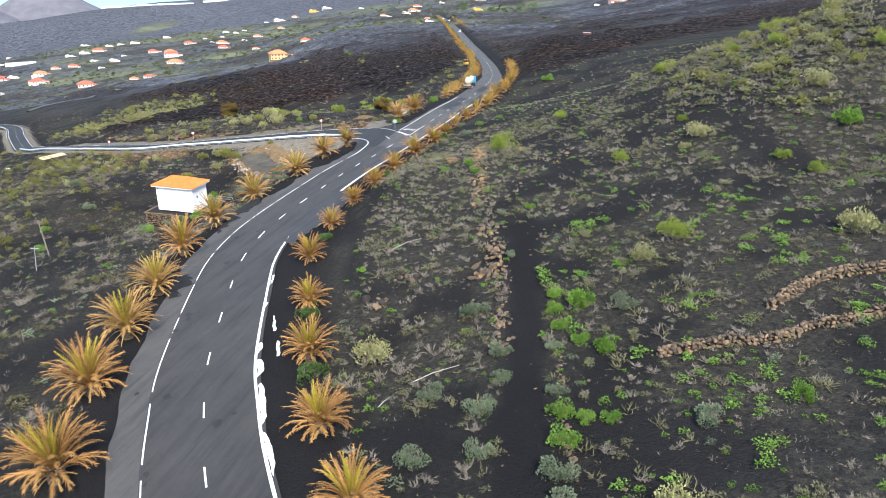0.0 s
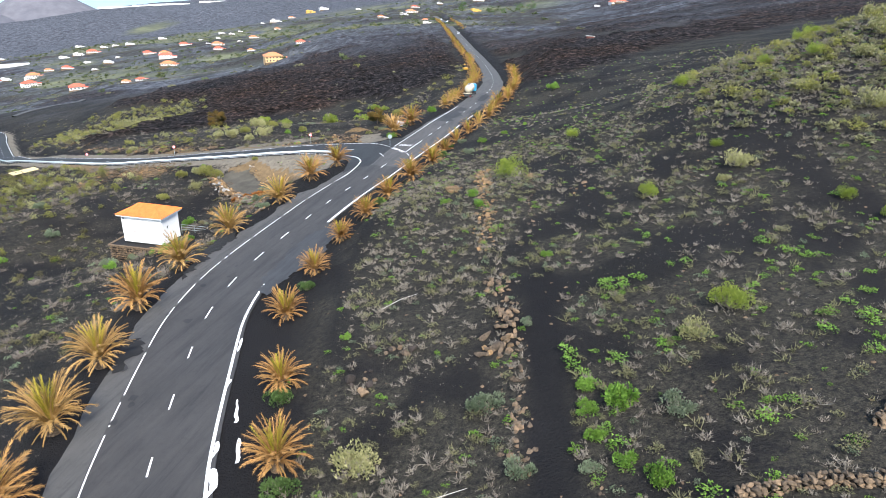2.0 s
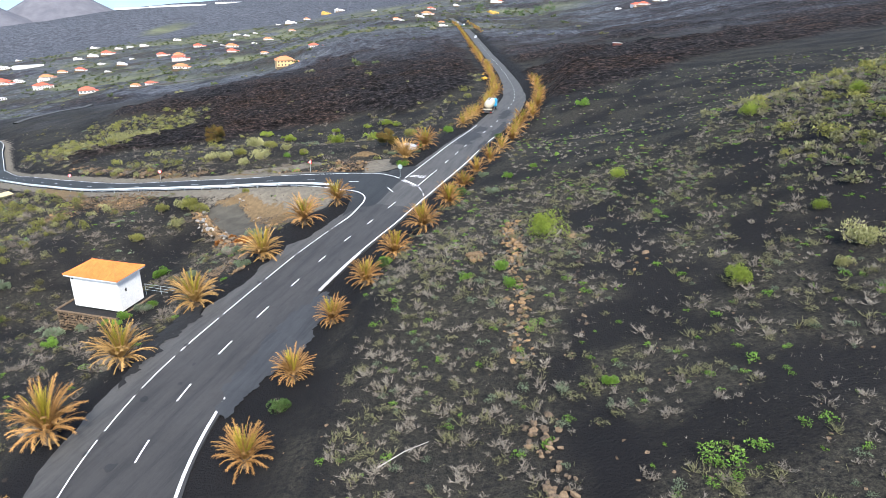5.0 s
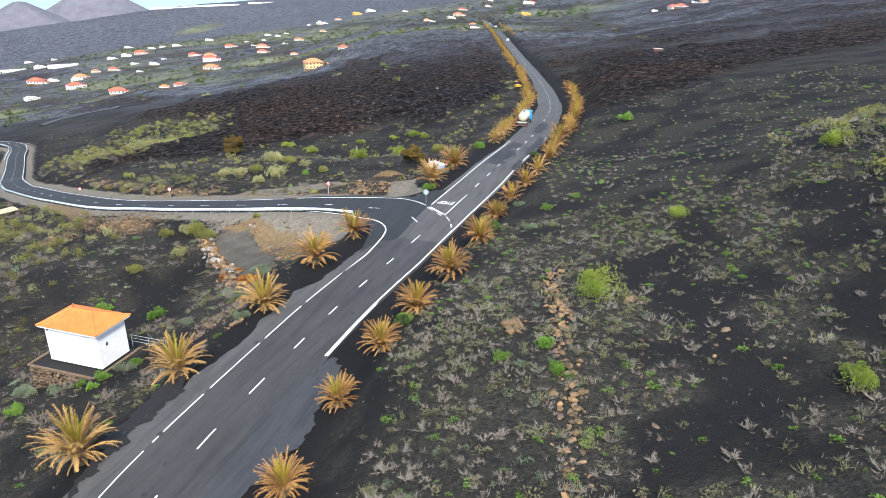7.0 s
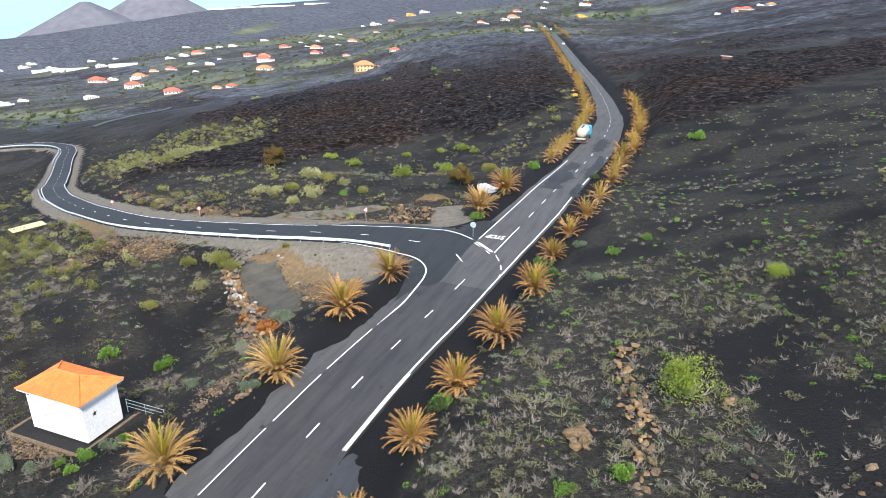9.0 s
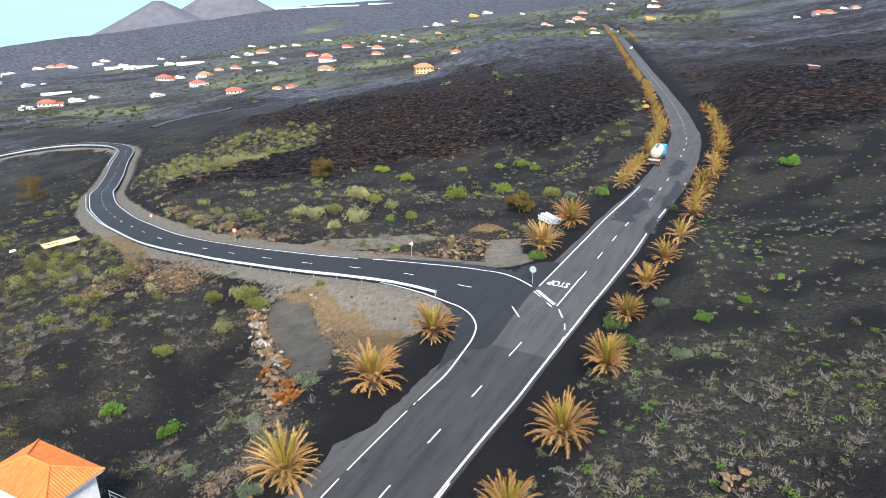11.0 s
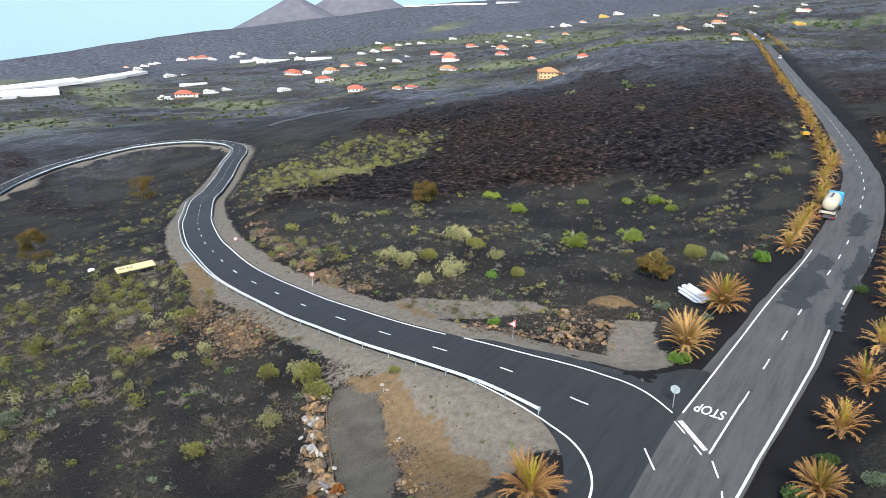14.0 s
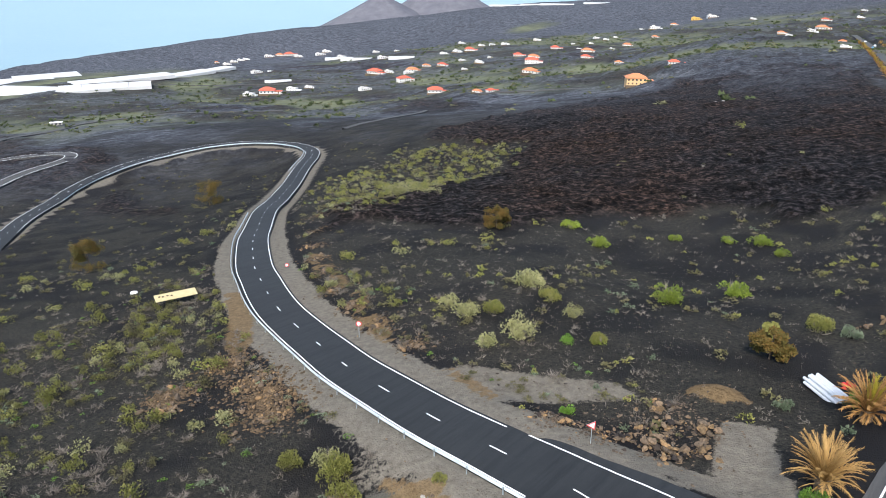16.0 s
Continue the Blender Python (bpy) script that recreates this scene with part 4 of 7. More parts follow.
# ---------------------------------------------------------------- pump house on its stone base
def pump_house():
    """A whitewashed block under a hipped roof of tiles; x along its front."""
    w, d, high, over = 6.25, 3.8, 3.75, 0.42
    root = thing("pump_house", (-40.26, 106.28, -12.0), "small whitewashed pump house with an orange tiled hip roof", "hut", turn=-15.0)
    bm = bmesh.new()
    box(bm, (w, d, high), (0, 0, high / 2), 0.03)
    part("wall", bm, MAT_WHITEWASH, root)
    bm = bmesh.new()
    box(bm, (w + 2 * over, d + 2 * over, 0.17), (0, 0, high + 0.085), 0.02)
    part("eaves_slab", bm, MAT_WHITEWASH, root)
    # roof: four slopes up to a short ridge, and rows of barrel tiles on each
    W, D, up, z0 = w / 2 + over + 0.05, d / 2 + over + 0.05, 1.05, high + 0.174
    half = W - D
    bm = bmesh.new()
    v = [bm.verts.new(c) for c in ((-W, -D, z0), (W, -D, z0), (W, D, z0), (-W, D, z0), (-half, 0, z0 + up), (half, 0, z0 + up))]
    for f in ((0, 1, 5, 4), (1, 2, 5), (2, 3, 4, 5), (3, 0, 4), (3, 2, 1, 0)):
        bm.faces.new([v[i] for i in f])
    roof = part("roof", bm, MAT_ROOF, root)

    def tile_mesh(length):
        b = bmesh.new()
        n = 5
        lo, hi = [], []
        for i in range(n + 1):
            a = math.pi * i / n
            lo.append(b.verts.new((0.085 * math.cos(a), 0, 0.055 * math.sin(a))))
            hi.append(b.verts.new((0.075 * math.cos(a), length, 0.050 * math.sin(a))))
        for i in range(n):
            b.faces.new((lo[i], lo[i + 1], hi[i + 1], hi[i]))
        b.faces.new(lo)
        b.faces.new(hi[::-1])
        me = bpy.data.meshes.new("roof_tile")
        b.to_mesh(me)
        b.free()
        me.materials.append(MAT_ROOF)
        return me

    course = 0.62
    tile = tile_mesh(course + 0.05)
    slope_len = math.hypot(D, up)
    for face in range(4):
        span = W if face % 2 == 0 else D
        depth = D
        for k in range(int(2 * span / 0.21)):
            u = -span + 0.105 + 0.21 * k
            room = min(1.0, (span - abs(u)) / depth) * slope_len
            s = 0.0
            while s < room - 0.12:
                t = part("roof_tile", tile, None, roof)
                put_len = min(course, room - s) / course
                tilt = math.atan2(up, D)
                m = Matrix.Rotation(face * math.pi / 2, 4, "Z") @ Matrix.Translation((u, -(D if face % 2 == 0 else W), z0)) @ Matrix.Rotation(tilt, 4, "X") @ Matrix.Translation((0, s, 0.012 + 0.012 * (s == 0))) @ Matrix.Diagonal((1, put_len, 1, 1))
                t.matrix_basis = m
                s += course
    for a, b in (((-W, -D), (-half, 0)), ((W, -D), (half, 0)), ((W, D), (half, 0)), ((-W, D), (-half, 0)), ((-half, 0), (half, 0))):
        za, zb = (z0, z0 + up) if abs(a[1]) > 0.1 else (z0 + up, z0 + up)
        bm = bmesh.new()
        rod(bm, (*a, za + 0.05), (*b, zb + 0.05), 0.10, None, 8)
        part("ridge_tile", bm, MAT_ROOF, roof)
    # a broken vent in the gable side, a grille in the front, a small lamp under the eaves
    bm = bmesh.new()
    made = bmesh.ops.create_circle(bm, cap_ends=True, segments=11, radius=0.28, matrix=Matrix.Translation((w / 2 + 0.012, -0.75, 2.25)) @ Matrix.Rotation(math.pi / 2, 4, "Y"))["verts"]
    for i, q in enumerate(made):
        c = Vector((w / 2 + 0.012, -0.75, 2.25))
        q.co = c + (q.co - c) * (1.0 if i % 2 else 0.45)
    g = bmesh.ops.extrude_face_region(bm, geom=bm.faces[:])["geom"]
    bmesh.ops.translate(bm, verts=[q for q in g if isinstance(q, bmesh.types.BMVert)], vec=(-0.05, 0, 0))
    part("vent_hole", bm, MAT_BLACK, root, "dark broken vent hole")
    bm = bmesh.new()
    for i in range(4):
        box(bm, (0.85, 0.03, 0.03), (-1.1, -d / 2 - 0.012, 1.52 + 0.07 * i))
    part("vent_grille", bm, MAT_CONCRETE, root)
    bm = bmesh.new()
    box(bm, (0.2, 0.12, 0.14), (-2.75, -d / 2 - 0.06, high - 0.35), 0.02)
    part("wall_lamp", bm, MAT_CHASSIS, root)
    return root


pump_house()


# ---------------------------------------------------------------- stones
def stone_mesh(name, seed, material, detail=1, flat_z=0.75):
    rng = random.Random(seed)
    bm = bmesh.new()
    bmesh.ops.create_icosphere(bm, subdivisions=detail, radius=0.5)
    cuts = [(Vector((rng.gauss(0, 1), rng.gauss(0, 1), rng.gauss(0, 1))).normalized(), rng.uniform(0.20, 0.36)) for _ in range(9)]
    sx, sy = rng.uniform(0.8, 1.25), rng.uniform(0.7, 1.0)
    for v in bm.verts:
        for n, d in cuts:
            over = v.co.dot(n) - d
            if over > 0:
                v.co -= n * over
        v.co *= 1.25 + rng.uniform(-0.06, 0.06)
        v.co = Vector((v.co.x * sx, v.co.y * sy, v.co.z * flat_z))
    me = bpy.data.meshes.new(name)
    bm.to_mesh(me)
    bm.free()
    me.materials.append(material)
    return me


STONES = {key: [stone_mesh("stone", 40 * j + i, m, 1) for i in range(6)] for j, (key, m) in enumerate((("brown", MAT_STONE), ("ochre", MAT_OCHRE_STONE), ("black", MAT_BLACK_STONE), ("grey", MAT_GREY_STONE)))}
BOULDERS = {key: [stone_mesh("boulder", 900 + 40 * j + i, m, 2) for i in range(4)] for j, (key, m) in enumerate((("brown", MAT_STONE), ("ochre", MAT_OCHRE_STONE), ("black", MAT_BLACK_STONE), ("grey", MAT_GREY_STONE)))}


def loose(me, root, at, size, rng, flatten=1.0):
    s = part("stone", me, None, root)
    s.matrix_basis = Matrix.Translation(at) @ Euler((rng.uniform(-0.5, 0.5), rng.uniform(-0.5, 0.5), rng.uniform(0, 6.28))).to_matrix().to_4x4() @ Matrix.Diagonal((size, size * rng.uniform(0.75, 1.1), size * flatten * rng.uniform(0.7, 1.0), 1))
    return s


def dry_wall(name, points, high, thick, size, tone, seed, label, gaps=0.0):
    """A tumbled wall of loose stones along a line."""
    rng = random.Random(seed)
    line, run = chain(points, size * 0.8)
    side = sides_of(line)
    root = thing(name, place_on(*line[0]), label, "stone wall")
    ox, oy, oz = root.matrix_basis.translation
    for i, (x, y) in enumerate(line):
        top = high * (0.65 + 0.5 * float(patches(np.array([run[i]]), np.array([0.0]), 2.5, seed)[0]))
        for layer in range(max(1, int(top / (size * 0.62)))):
            spread = thick * (1 - 0.5 * layer * size * 0.62 / max(high, 0.1))
            for j in range(max(1, int(spread / (size * 0.75)))):
                if rng.random() < gaps:
                    continue
                u = (j + 0.5) / max(1, int(spread / (size * 0.75))) - 0.5 if spread > size else 0
                stray = size * (0.24 + 2.4 * gaps)
                px, py = x + side[i][0] * u * spread + rng.uniform(-stray, stray), y + side[i][1] * u * spread + rng.uniform(-stray, stray)
                pick = STONES[tone if rng.random() < 0.8 else "brown"]
                loose(pick[rng.randrange(6)], root, (px - ox, py - oy, ground_at(px, py) - oz + size * (0.2 + 0.62 * layer)), size * rng.uniform(0.75 - 0.5 * gaps, 1.35 + 0.8 * gaps), rng)
    return root


def rubble(name, spots, count, sizes, tones, seed, label, heap=0.0):
    """Loose stones strewn round a chain of spots (x, y, radius)."""
    rng = random.Random(seed)
    root = thing(name, place_on(*spots[0][:2]), label, "rubble")
    ox, oy, oz = root.matrix_basis.translation
    for _ in range(count):
        x, y, r = spots[rng.randrange(len(spots))]
        d, a = r * min(1.5, abs(rng.gauss(0, 0.65))), rng.uniform(0, 6.283)
        px, py = x + d * math.cos(a), y + d * math.sin(a)
        size = sizes[0] + (sizes[1] - sizes[0]) * rng.random() ** 2.2
        tone = tones[rng.randrange(len(tones))]
        me = (BOULDERS if size > 0.7 else STONES)[tone]
        lift = heap * max(0.0, 1 - (d / r) ** 2) * rng.random()
        loose(me[rng.randrange(len(me))], root, (px - ox, py - oy, ground_at(px, py) - oz + size * 0.18 + lift), size, rng)
    return root


dry_wall("dry_stone_wall", [(13.6, 39.3), (17.1, 39.3), (20.5, 38.7), (22.7, 39.7), (24.6, 39.5), (28, 40.5)], 0.8, 0.75, 0.36, "brown", 1, "low tumbled dry-stone wall of brown lava stones")
dry_wall("dry_stone_wall", [(21.6, 42.6), (24.7, 44.8), (27.4, 45.8), (30.9, 46.0), (34, 47)], 0.95, 0.85, 0.38, "brown", 2, "crumbling terrace wall of brown lava stones")
dry_wall("stone_row", [(4.0, 44.5), (4.4, 48.8), (4.8, 53.6), (4.8, 61.1), (4.4, 69.0)], 0.5, 1.35, 0.40, "brown", 3, "broken row of brown stones beside the ash track", 0.5)
dry_wall("stone_row", [(3.9, 76), (4.3, 83.5), (4.7, 86.7), (4.6, 91.1), (5.2, 99.4), (5.6, 111.2)], 0.5, 1.3, 0.40, "ochre", 4, "broken row of stones through the scrub", 0.62)
dry_wall("stone_row", [(8.9, 80), (9.4, 86), (9.9, 90), (10.9, 100.5), (10.7, 117)], 0.3, 0.35, 0.36, "black", 5, "thin line of dark stones in the ash", 0.35)
dry_wall("stone_row", [(7.8, 42.5), (7.4, 38), (7.0, 33.5), (6.5, 29)], 0.35, 0.4, 0.34, "brown", 6, "edging stones along the ash track", 0.2)
rubble("boulder_group", [(2.6, 59, 1.6), (3.2, 57.4, 1.0)], 14, (0.4, 1.7), ("brown", "ochre"), 7, "weathered boulders among the scrub")
rubble("boulder_group", [(-5.6, 57, 1.8), (-4.2, 59.5, 1.5)], 16, (0.35, 1.2), ("black", "brown"), 8, "dark boulders among dry twigs")
rubble("boulder_group", [(1.5, 97, 1.0), (1.2, 94.5, 1.3), (0.8, 95.5, 0.8)], 16, (0.4, 1.5), ("ochre", "ochre", "brown"), 9, "orange-brown boulders on the scrubby mound")
rubble("boulder_group", [(15.8, 90.8, 2.0), (11, 100, 0.8)], 14, (0.3, 0.9), ("ochre", "brown"), 10, "scattered orange-brown stones on ash")
rubble("stone_heap", [(-20.6, 160, 2.4), (-18.6, 161.4, 1.8), (-22.6, 161.4, 2.2), (-21.6, 164.4, 2.4), (-19, 164.8, 2.0), (-23.5, 166.8, 2.2)], 290, (0.2, 0.95), ("ochre", "ochre", "brown", "black", "brown", "brown"), 12, "heap of ochre and dark lava boulders at the junction", 0.9)
rubble("stone_heap", [(-27, 160.4, 2.0), (-29.6, 160.8, 1.6), (-25, 161.5, 2.0), (-32, 161.4, 1.4)], 150, (0.2, 0.7), ("black", "brown", "ochre"), 13, "bank of rough stones beside the fresh road", 0.5)
rubble("stone_heap", [(-43.4, 145.4, 0.9), (-42.6, 143.8, 0.9), (-41.7, 141.8, 1.0), (-40.4, 140, 1.0), (-39.0, 138.2, 1.0), (-37.6, 136.4, 1.0), (-36.2, 134.4, 1.1)], 270, (0.3, 1.15), ("ochre", "brown", "grey", "ochre"), 14, "line of tumbled pale boulders along the dirt track", 0.5)
rubble("stone_heap", [(-35.2, 132.2, 1.2), (-33.8, 129.6, 1.2), (-32.4, 126.6, 1.3), (-31.4, 123.6, 1.2), (-30.2, 120.8, 1.2)], 170, (0.3, 0.95), ("ochre", "brown", "brown", "black"), 22, "ochre rubble tangled with dry fronds by the track", 0.4)
rubble("stone_heap", [(-36.4, 146.6, 0.6), (-34.6, 144.2, 0.6), (-32.4, 141.4, 0.7), (-30.6, 138.4, 0.7), (-29.4, 135.4, 0.7)], 85, (0.15, 0.6), ("brown", "ochre", "grey"), 23, "edge of loose stones between track and earth bank")
rubble("stone_heap", [(-31.6, 140.2, 0.9), (-29, 137, 1.0), (-27.3, 134.6, 1.0), (-35.5, 145.6, 0.8)], 60, (0.15, 0.6), ("ochre", "brown"), 15, "loose stones on the earth bank")
rubble("rubble_field", [(-72, 161.5, 3.0), (-65, 158.5, 3.2), (-58, 153.4, 3.0), (-61, 156, 3.0)], 280, (0.2, 0.75), ("brown", "ochre"), 16, "spread of broken brown stones below the guardrail")
rubble("rubble_field", [(-72.5, 153, 2.6), (-70, 150.6, 2.0)], 90, (0.2, 0.8), ("ochre", "brown"), 17, "patch of reddish broken stones on ash")
rubble("roadside_rubble", [(-52, 171.2, 1.8), (-60, 175.6, 2.0), (-68, 181, 2.2), (-75, 186.6, 2.4), (-83, 194, 2.4), (-90, 201.5, 2.4), (-97, 209, 2.4)], 290, (0.2, 0.9), ("brown", "ochre", "brown", "black"), 18, "bank of brown rubble along the fresh road")
rubble("rock_pit", [(-60.1, 446.6, 3.4), (-57.6, 448.0, 2.4)], 26, (0.8, 2.4), ("grey", "grey", "black"), 24, "pale broken rocks round a pit in the lava", 1.0)
rubble("roadside_rubble", [(-3.4, 199, 1.2), (-1.6, 204, 1.2), (-6, 196, 1.3)], 40, (0.25, 0.8), ("ochre", "brown"), 19, "pale stones behind the roadside palms")
rubble("roadside_rubble", [(-29, 66, 1.5), (-30.5, 76, 1.6), (-31, 88, 1.6), (-29.5, 58, 1.4), (-28.5, 50, 1.2)], 60, (0.2, 0.8), ("black", "brown"), 20, "dark stones behind the roadside palms")
rubble("roadside_rubble", [(-25, 106, 1.2), (-26.5, 112.5, 1.8), (-28, 117, 1.6)], 60, (0.2, 0.7), ("brown", "ochre"), 21, "loose brown stones beside the dirt track")


# ---------------------------------------------------------------- scrub
def prism(verts, faces, a, b, r1, r2):
    """A three-sided tapering twig."""
    d = b - a
    u = d.orthogonal().normalized()
    w = d.normalized().cross(u)
    i = len(verts)
    for p, r in ((a, r1), (b, r2)):
        for k in range(3):
            t = 2.094 * k
            verts.append(tuple(p + (u * math.cos(t) + w * math.sin(t)) * r))
    for k in range(3):
        j = (k + 1) % 3
        faces += [(i + k, i + j, i + 3 + j), (i + k, i + 3 + j, i + 3 + k)]


def spike(verts, faces, a, b, r):
    """A twig's pointed end."""
    d = b - a
    u = d.orthogonal().normalized()
    w = d.normalized().cross(u)
    i = len(verts)
    for k in range(3):
        verts.append(tuple(a + (u * math.cos(2.094 * k) + w * math.sin(2.094 * k)) * r))
    verts.append(tuple(b))
    faces += [(i, i + 1, i + 3), (i + 1, i + 2, i + 3), (i + 2, i, i + 3)]


def sliver(verts, faces, a, b, w, rng):
    """A fine flat twig, wide at its foot."""
    u = (b - a).orthogonal().normalized()
    u.rotate(Matrix.Rotation(rng.uniform(0, 3.14), 3, (b - a).normalized()))
    i = len(verts)
    verts += [tuple(a - u * w), tuple(a + u * w), tuple(b)]
    faces.append((i, i + 1, i + 2))


def twig_proto(rng, stems, forks, high=1.0, thick=0.016):
    """A bare bush of crooked grey twigs, about a metre across."""
    verts, faces = [], []
    for _ in range(stems):
        a, lean = rng.uniform(0, 6.283), rng.uniform(0.15, 1.25)
        d = Vector((math.cos(a) * math.sin(lean), math.sin(a) * math.sin(lean), math.cos(lean)))
        base = Vector((rng.uniform(-0.12, 0.12), rng.uniform(-0.12, 0.12), -0.05))
        mid = base + d * rng.uniform(0.16, 0.34) * high + Vector((rng.uniform(-0.06, 0.06), rng.uniform(-0.06, 0.06), 0))
        spike(verts, faces, base, base + (mid - base) * 1.5, thick)
        for _ in range(forks):
            e = (d + Vector((rng.uniform(-0.9, 0.9), rng.uniform(-0.9, 0.9), rng.uniform(-0.2, 0.7)))).normalized()
            start = base + (mid - base) * rng.uniform(0.35, 1.25)
            tip = start + e * rng.uniform(0.10, 0.30) * high
            sliver(verts, faces, start, tip, thick, rng)
    return np.array(verts), np.array(faces)


def leaf_proto(rng, leaves, leaf, squash=0.62, lobes=5, depth=0.35):
    """A lumpy cushion of many small pointed leaves, about a metre across."""
    verts, faces = [], []
    humps = [(Vector((rng.uniform(-0.32, 0.32), rng.uniform(-0.32, 0.32), rng.uniform(0.04, 0.22))), rng.uniform(0.14, 0.30)) for _ in range(lobes)]
    for _ in range(leaves):
        c, r = humps[rng.randrange(lobes)]
        n = Vector((rng.gauss(0, 1), rng.gauss(0, 1), abs(rng.gauss(0.3, 0.9)))).normalized()
        p = c + n * r * (1 - depth * rng.random() ** 2)
        p.z = max(0.01, p.z * squash / 0.62)
        out = (n + Vector((rng.uniform(-0.7, 0.7), rng.uniform(-0.7, 0.7), rng.uniform(-0.2, 0.8)))).normalized()
        side = out.orthogonal().normalized()
        side.rotate(Matrix.Rotation(rng.uniform(0, 6.28), 3, out))
        s = leaf * rng.uniform(0.6, 1.4)
        i = len(verts)
        verts += [tuple(p - side * s * 0.45), tuple(p + side * s * 0.45), tuple(p + out * s)]
        faces.append((i, i + 1, i + 2))
    return np.array(verts), np.array(faces)


def stuff(name, protos, spots, sizes, heights, seed, material, label, category, sink=0.03):
    """Many small plants or pebbles as one mesh."""
    rng = np.random.RandomState(seed)
    z = surface(spots[:, 0], spots[:, 1]) - sink
    kinds, turns = rng.randint(0, len(protos), len(spots)), rng.uniform(0, 6.283, len(spots))
    vs, fs, base = [], [], 0
    for k, (pv, pf) in enumerate(protos):
        on = np.where(kinds == k)[0]
        if not len(on):
            continue
        c, s = np.cos(turns[on])[:, None], np.sin(turns[on])[:, None]
        x = (pv[None, :, 0] * c - pv[None, :, 1] * s) * sizes[on][:, None] + spots[on, 0][:, None]
        y = (pv[None, :, 0] * s + pv[None, :, 1] * c) * sizes[on][:, None] + spots[on, 1][:, None]
        h = pv[None, :, 2] * (sizes[on] * heights[on])[:, None] + z[on][:, None]
        vs.append(np.stack([x, y, h], 2).reshape(-1, 3))
        fs.append((pf[None] + base + (np.arange(len(on)) * len(pv))[:, None, None]).reshape(-1, 3))
        base += len(on) * len(pv)
    return tagged(new(name, mesh_of(name, np.vstack(vs), np.vstack(fs), material)), label, category, kind="stuff")


ASH_TRACK, _ = chain([(3.2, 20), (3.9, 28.4), (5.0, 38.5), (5.9, 45.9), (6.7, 52.5), (7.4, 59.5), (8.0, 66)], 1.0)


def scatter(lo, hi, per_m2, chance, seed):
    """Spots in a stretch of the plan, kept by a chance that varies over it."""
    rng = np.random.RandomState(seed)
    n = int((hi[0] - lo[0]) * (hi[1] - lo[1]) * per_m2)
    p = np.stack([rng.uniform(lo[0], hi[0], n), rng.uniform(lo[1], hi[1], n)], 1)
    return p[rng.uniform(0, 1, n) < chance(p[:, 0], p[:, 1])]


def off_roads(x, y, a=1.6, b=5.2):
    d1, _ = near_road(x, y, main_xy, main_z)
    d2, _ = near_road(x, y, side_xy, side_z)
    ok = smooth(3.6 + b * 0.55, 3.6 + b, d1) * smooth(6.0, 7.5, d2)
    for poly in (TRACK_WEST, APRON_EAST, BANK_EARTH):
        ok = ok * (1 - within(x, y, poly, 0.6))
    return ok * ~((np.abs(x + 40) < 5.5) & (np.abs(y - 106.5) < 4.5))


def bare_track(x, y):
    d = np.min(np.hypot(x[:, None] - ASH_TRACK[None, :, 0], y[:, None] - ASH_TRACK[None, :, 1]), axis=1)
    return smooth(1.1, 1.9, d + 0.5 * (patches(x, y, 2, 9) - 0.5))


HILL_TOP = [(34, 96), (46, 82), (60, 66), (112, 76), (112, 165), (60, 168), (40, 144)]


def density_east(x, y):
    clump = smooth(0.36, 0.56, patches(x, y, 5, 201, 3)) * (0.55 + 0.45 * smooth(0.3, 0.55, patches(x, y, 26, 202, 3)))
    base = 0.10 + 0.66 * clump
    base = np.where(y > 112, base * (1 - 0.62 * smooth(112, 140, y)) + 0, base)
    base = np.maximum(base, 0.85 * within(x, y, MOUND, 2.0))
    base = np.maximum(base, 0.95 * within(x, y, HILL_TOP, 7.0))
    low = (1 - smooth(20, 30, x)) * (1 - smooth(44, 52, y)) * smooth(6, 9, x)
    base = np.maximum(base, 0.42 * low)
    return base * off_roads(x, y) * bare_track(x, y)


def density_west(x, y):
    clump = smooth(0.40, 0.60, patches(x, y, 6, 211, 3)) * (0.4 + 0.6 * smooth(0.35, 0.6, patches(x, y, 30, 212, 3)))
    base = 0.16 + 0.62 * clump
    bare = np.exp(-((x + 45) ** 2 / (2 * 7 ** 2) + (y - 128) ** 2 / (2 * 8 ** 2)))
    thick = smooth(-62, -78, x) * (1 - smooth(168, 182, y))
    base = np.maximum(base * (1 - 0.4 * bare), thick * (0.34 + 0.55 * smooth(0.38, 0.56, patches(x, y, 9, 213, 3))))
    return base * off_roads(x, y, b=7.5) * (1 - smooth(176, 196, y + 0.55 * (x + 60)))


def density_wedge(x, y):
    """The ash between the two roads, before the lava field."""
    lava = fields(x, y)[0]
    base = 0.05 + 0.42 * smooth(0.47, 0.64, patches(x, y, 7, 221, 3))
    patch = within(x, y, [(-100, 228), (-100, 300), (-112, 345), (-150, 350), (-160, 300), (-128, 250), (-112, 232)], 5)
    base = np.maximum(base, 0.9 * patch)
    return base * (1 - 0.97 * lava * (1 - patch)) * off_roads(x, y)


proto_rng = random.Random(77)
TWIGS = [twig_proto(proto_rng, 12, 9, 0.95, 0.0125) for _ in range(7)]
TWIGS_FAR = [twig_proto(proto_rng, 10, 5, 0.95, 0.014) for _ in range(6)]
BRUSH = [twig_proto(proto_rng, 15, 11, 1.0, 0.0085) for _ in range(6)]
CUSHIONS = [leaf_proto(proto_rng, 88, 0.112, 0.85, 6, 0.6) for _ in range(6)]
CUSHIONS_FULL = [leaf_proto(proto_rng, 250, 0.074, 1.0, 9, 0.3) for _ in range(5)]
CUSHIONS_FINE = [leaf_proto(proto_rng, 130, 0.09, 0.85, 7, 0.5) for _ in range(5)]
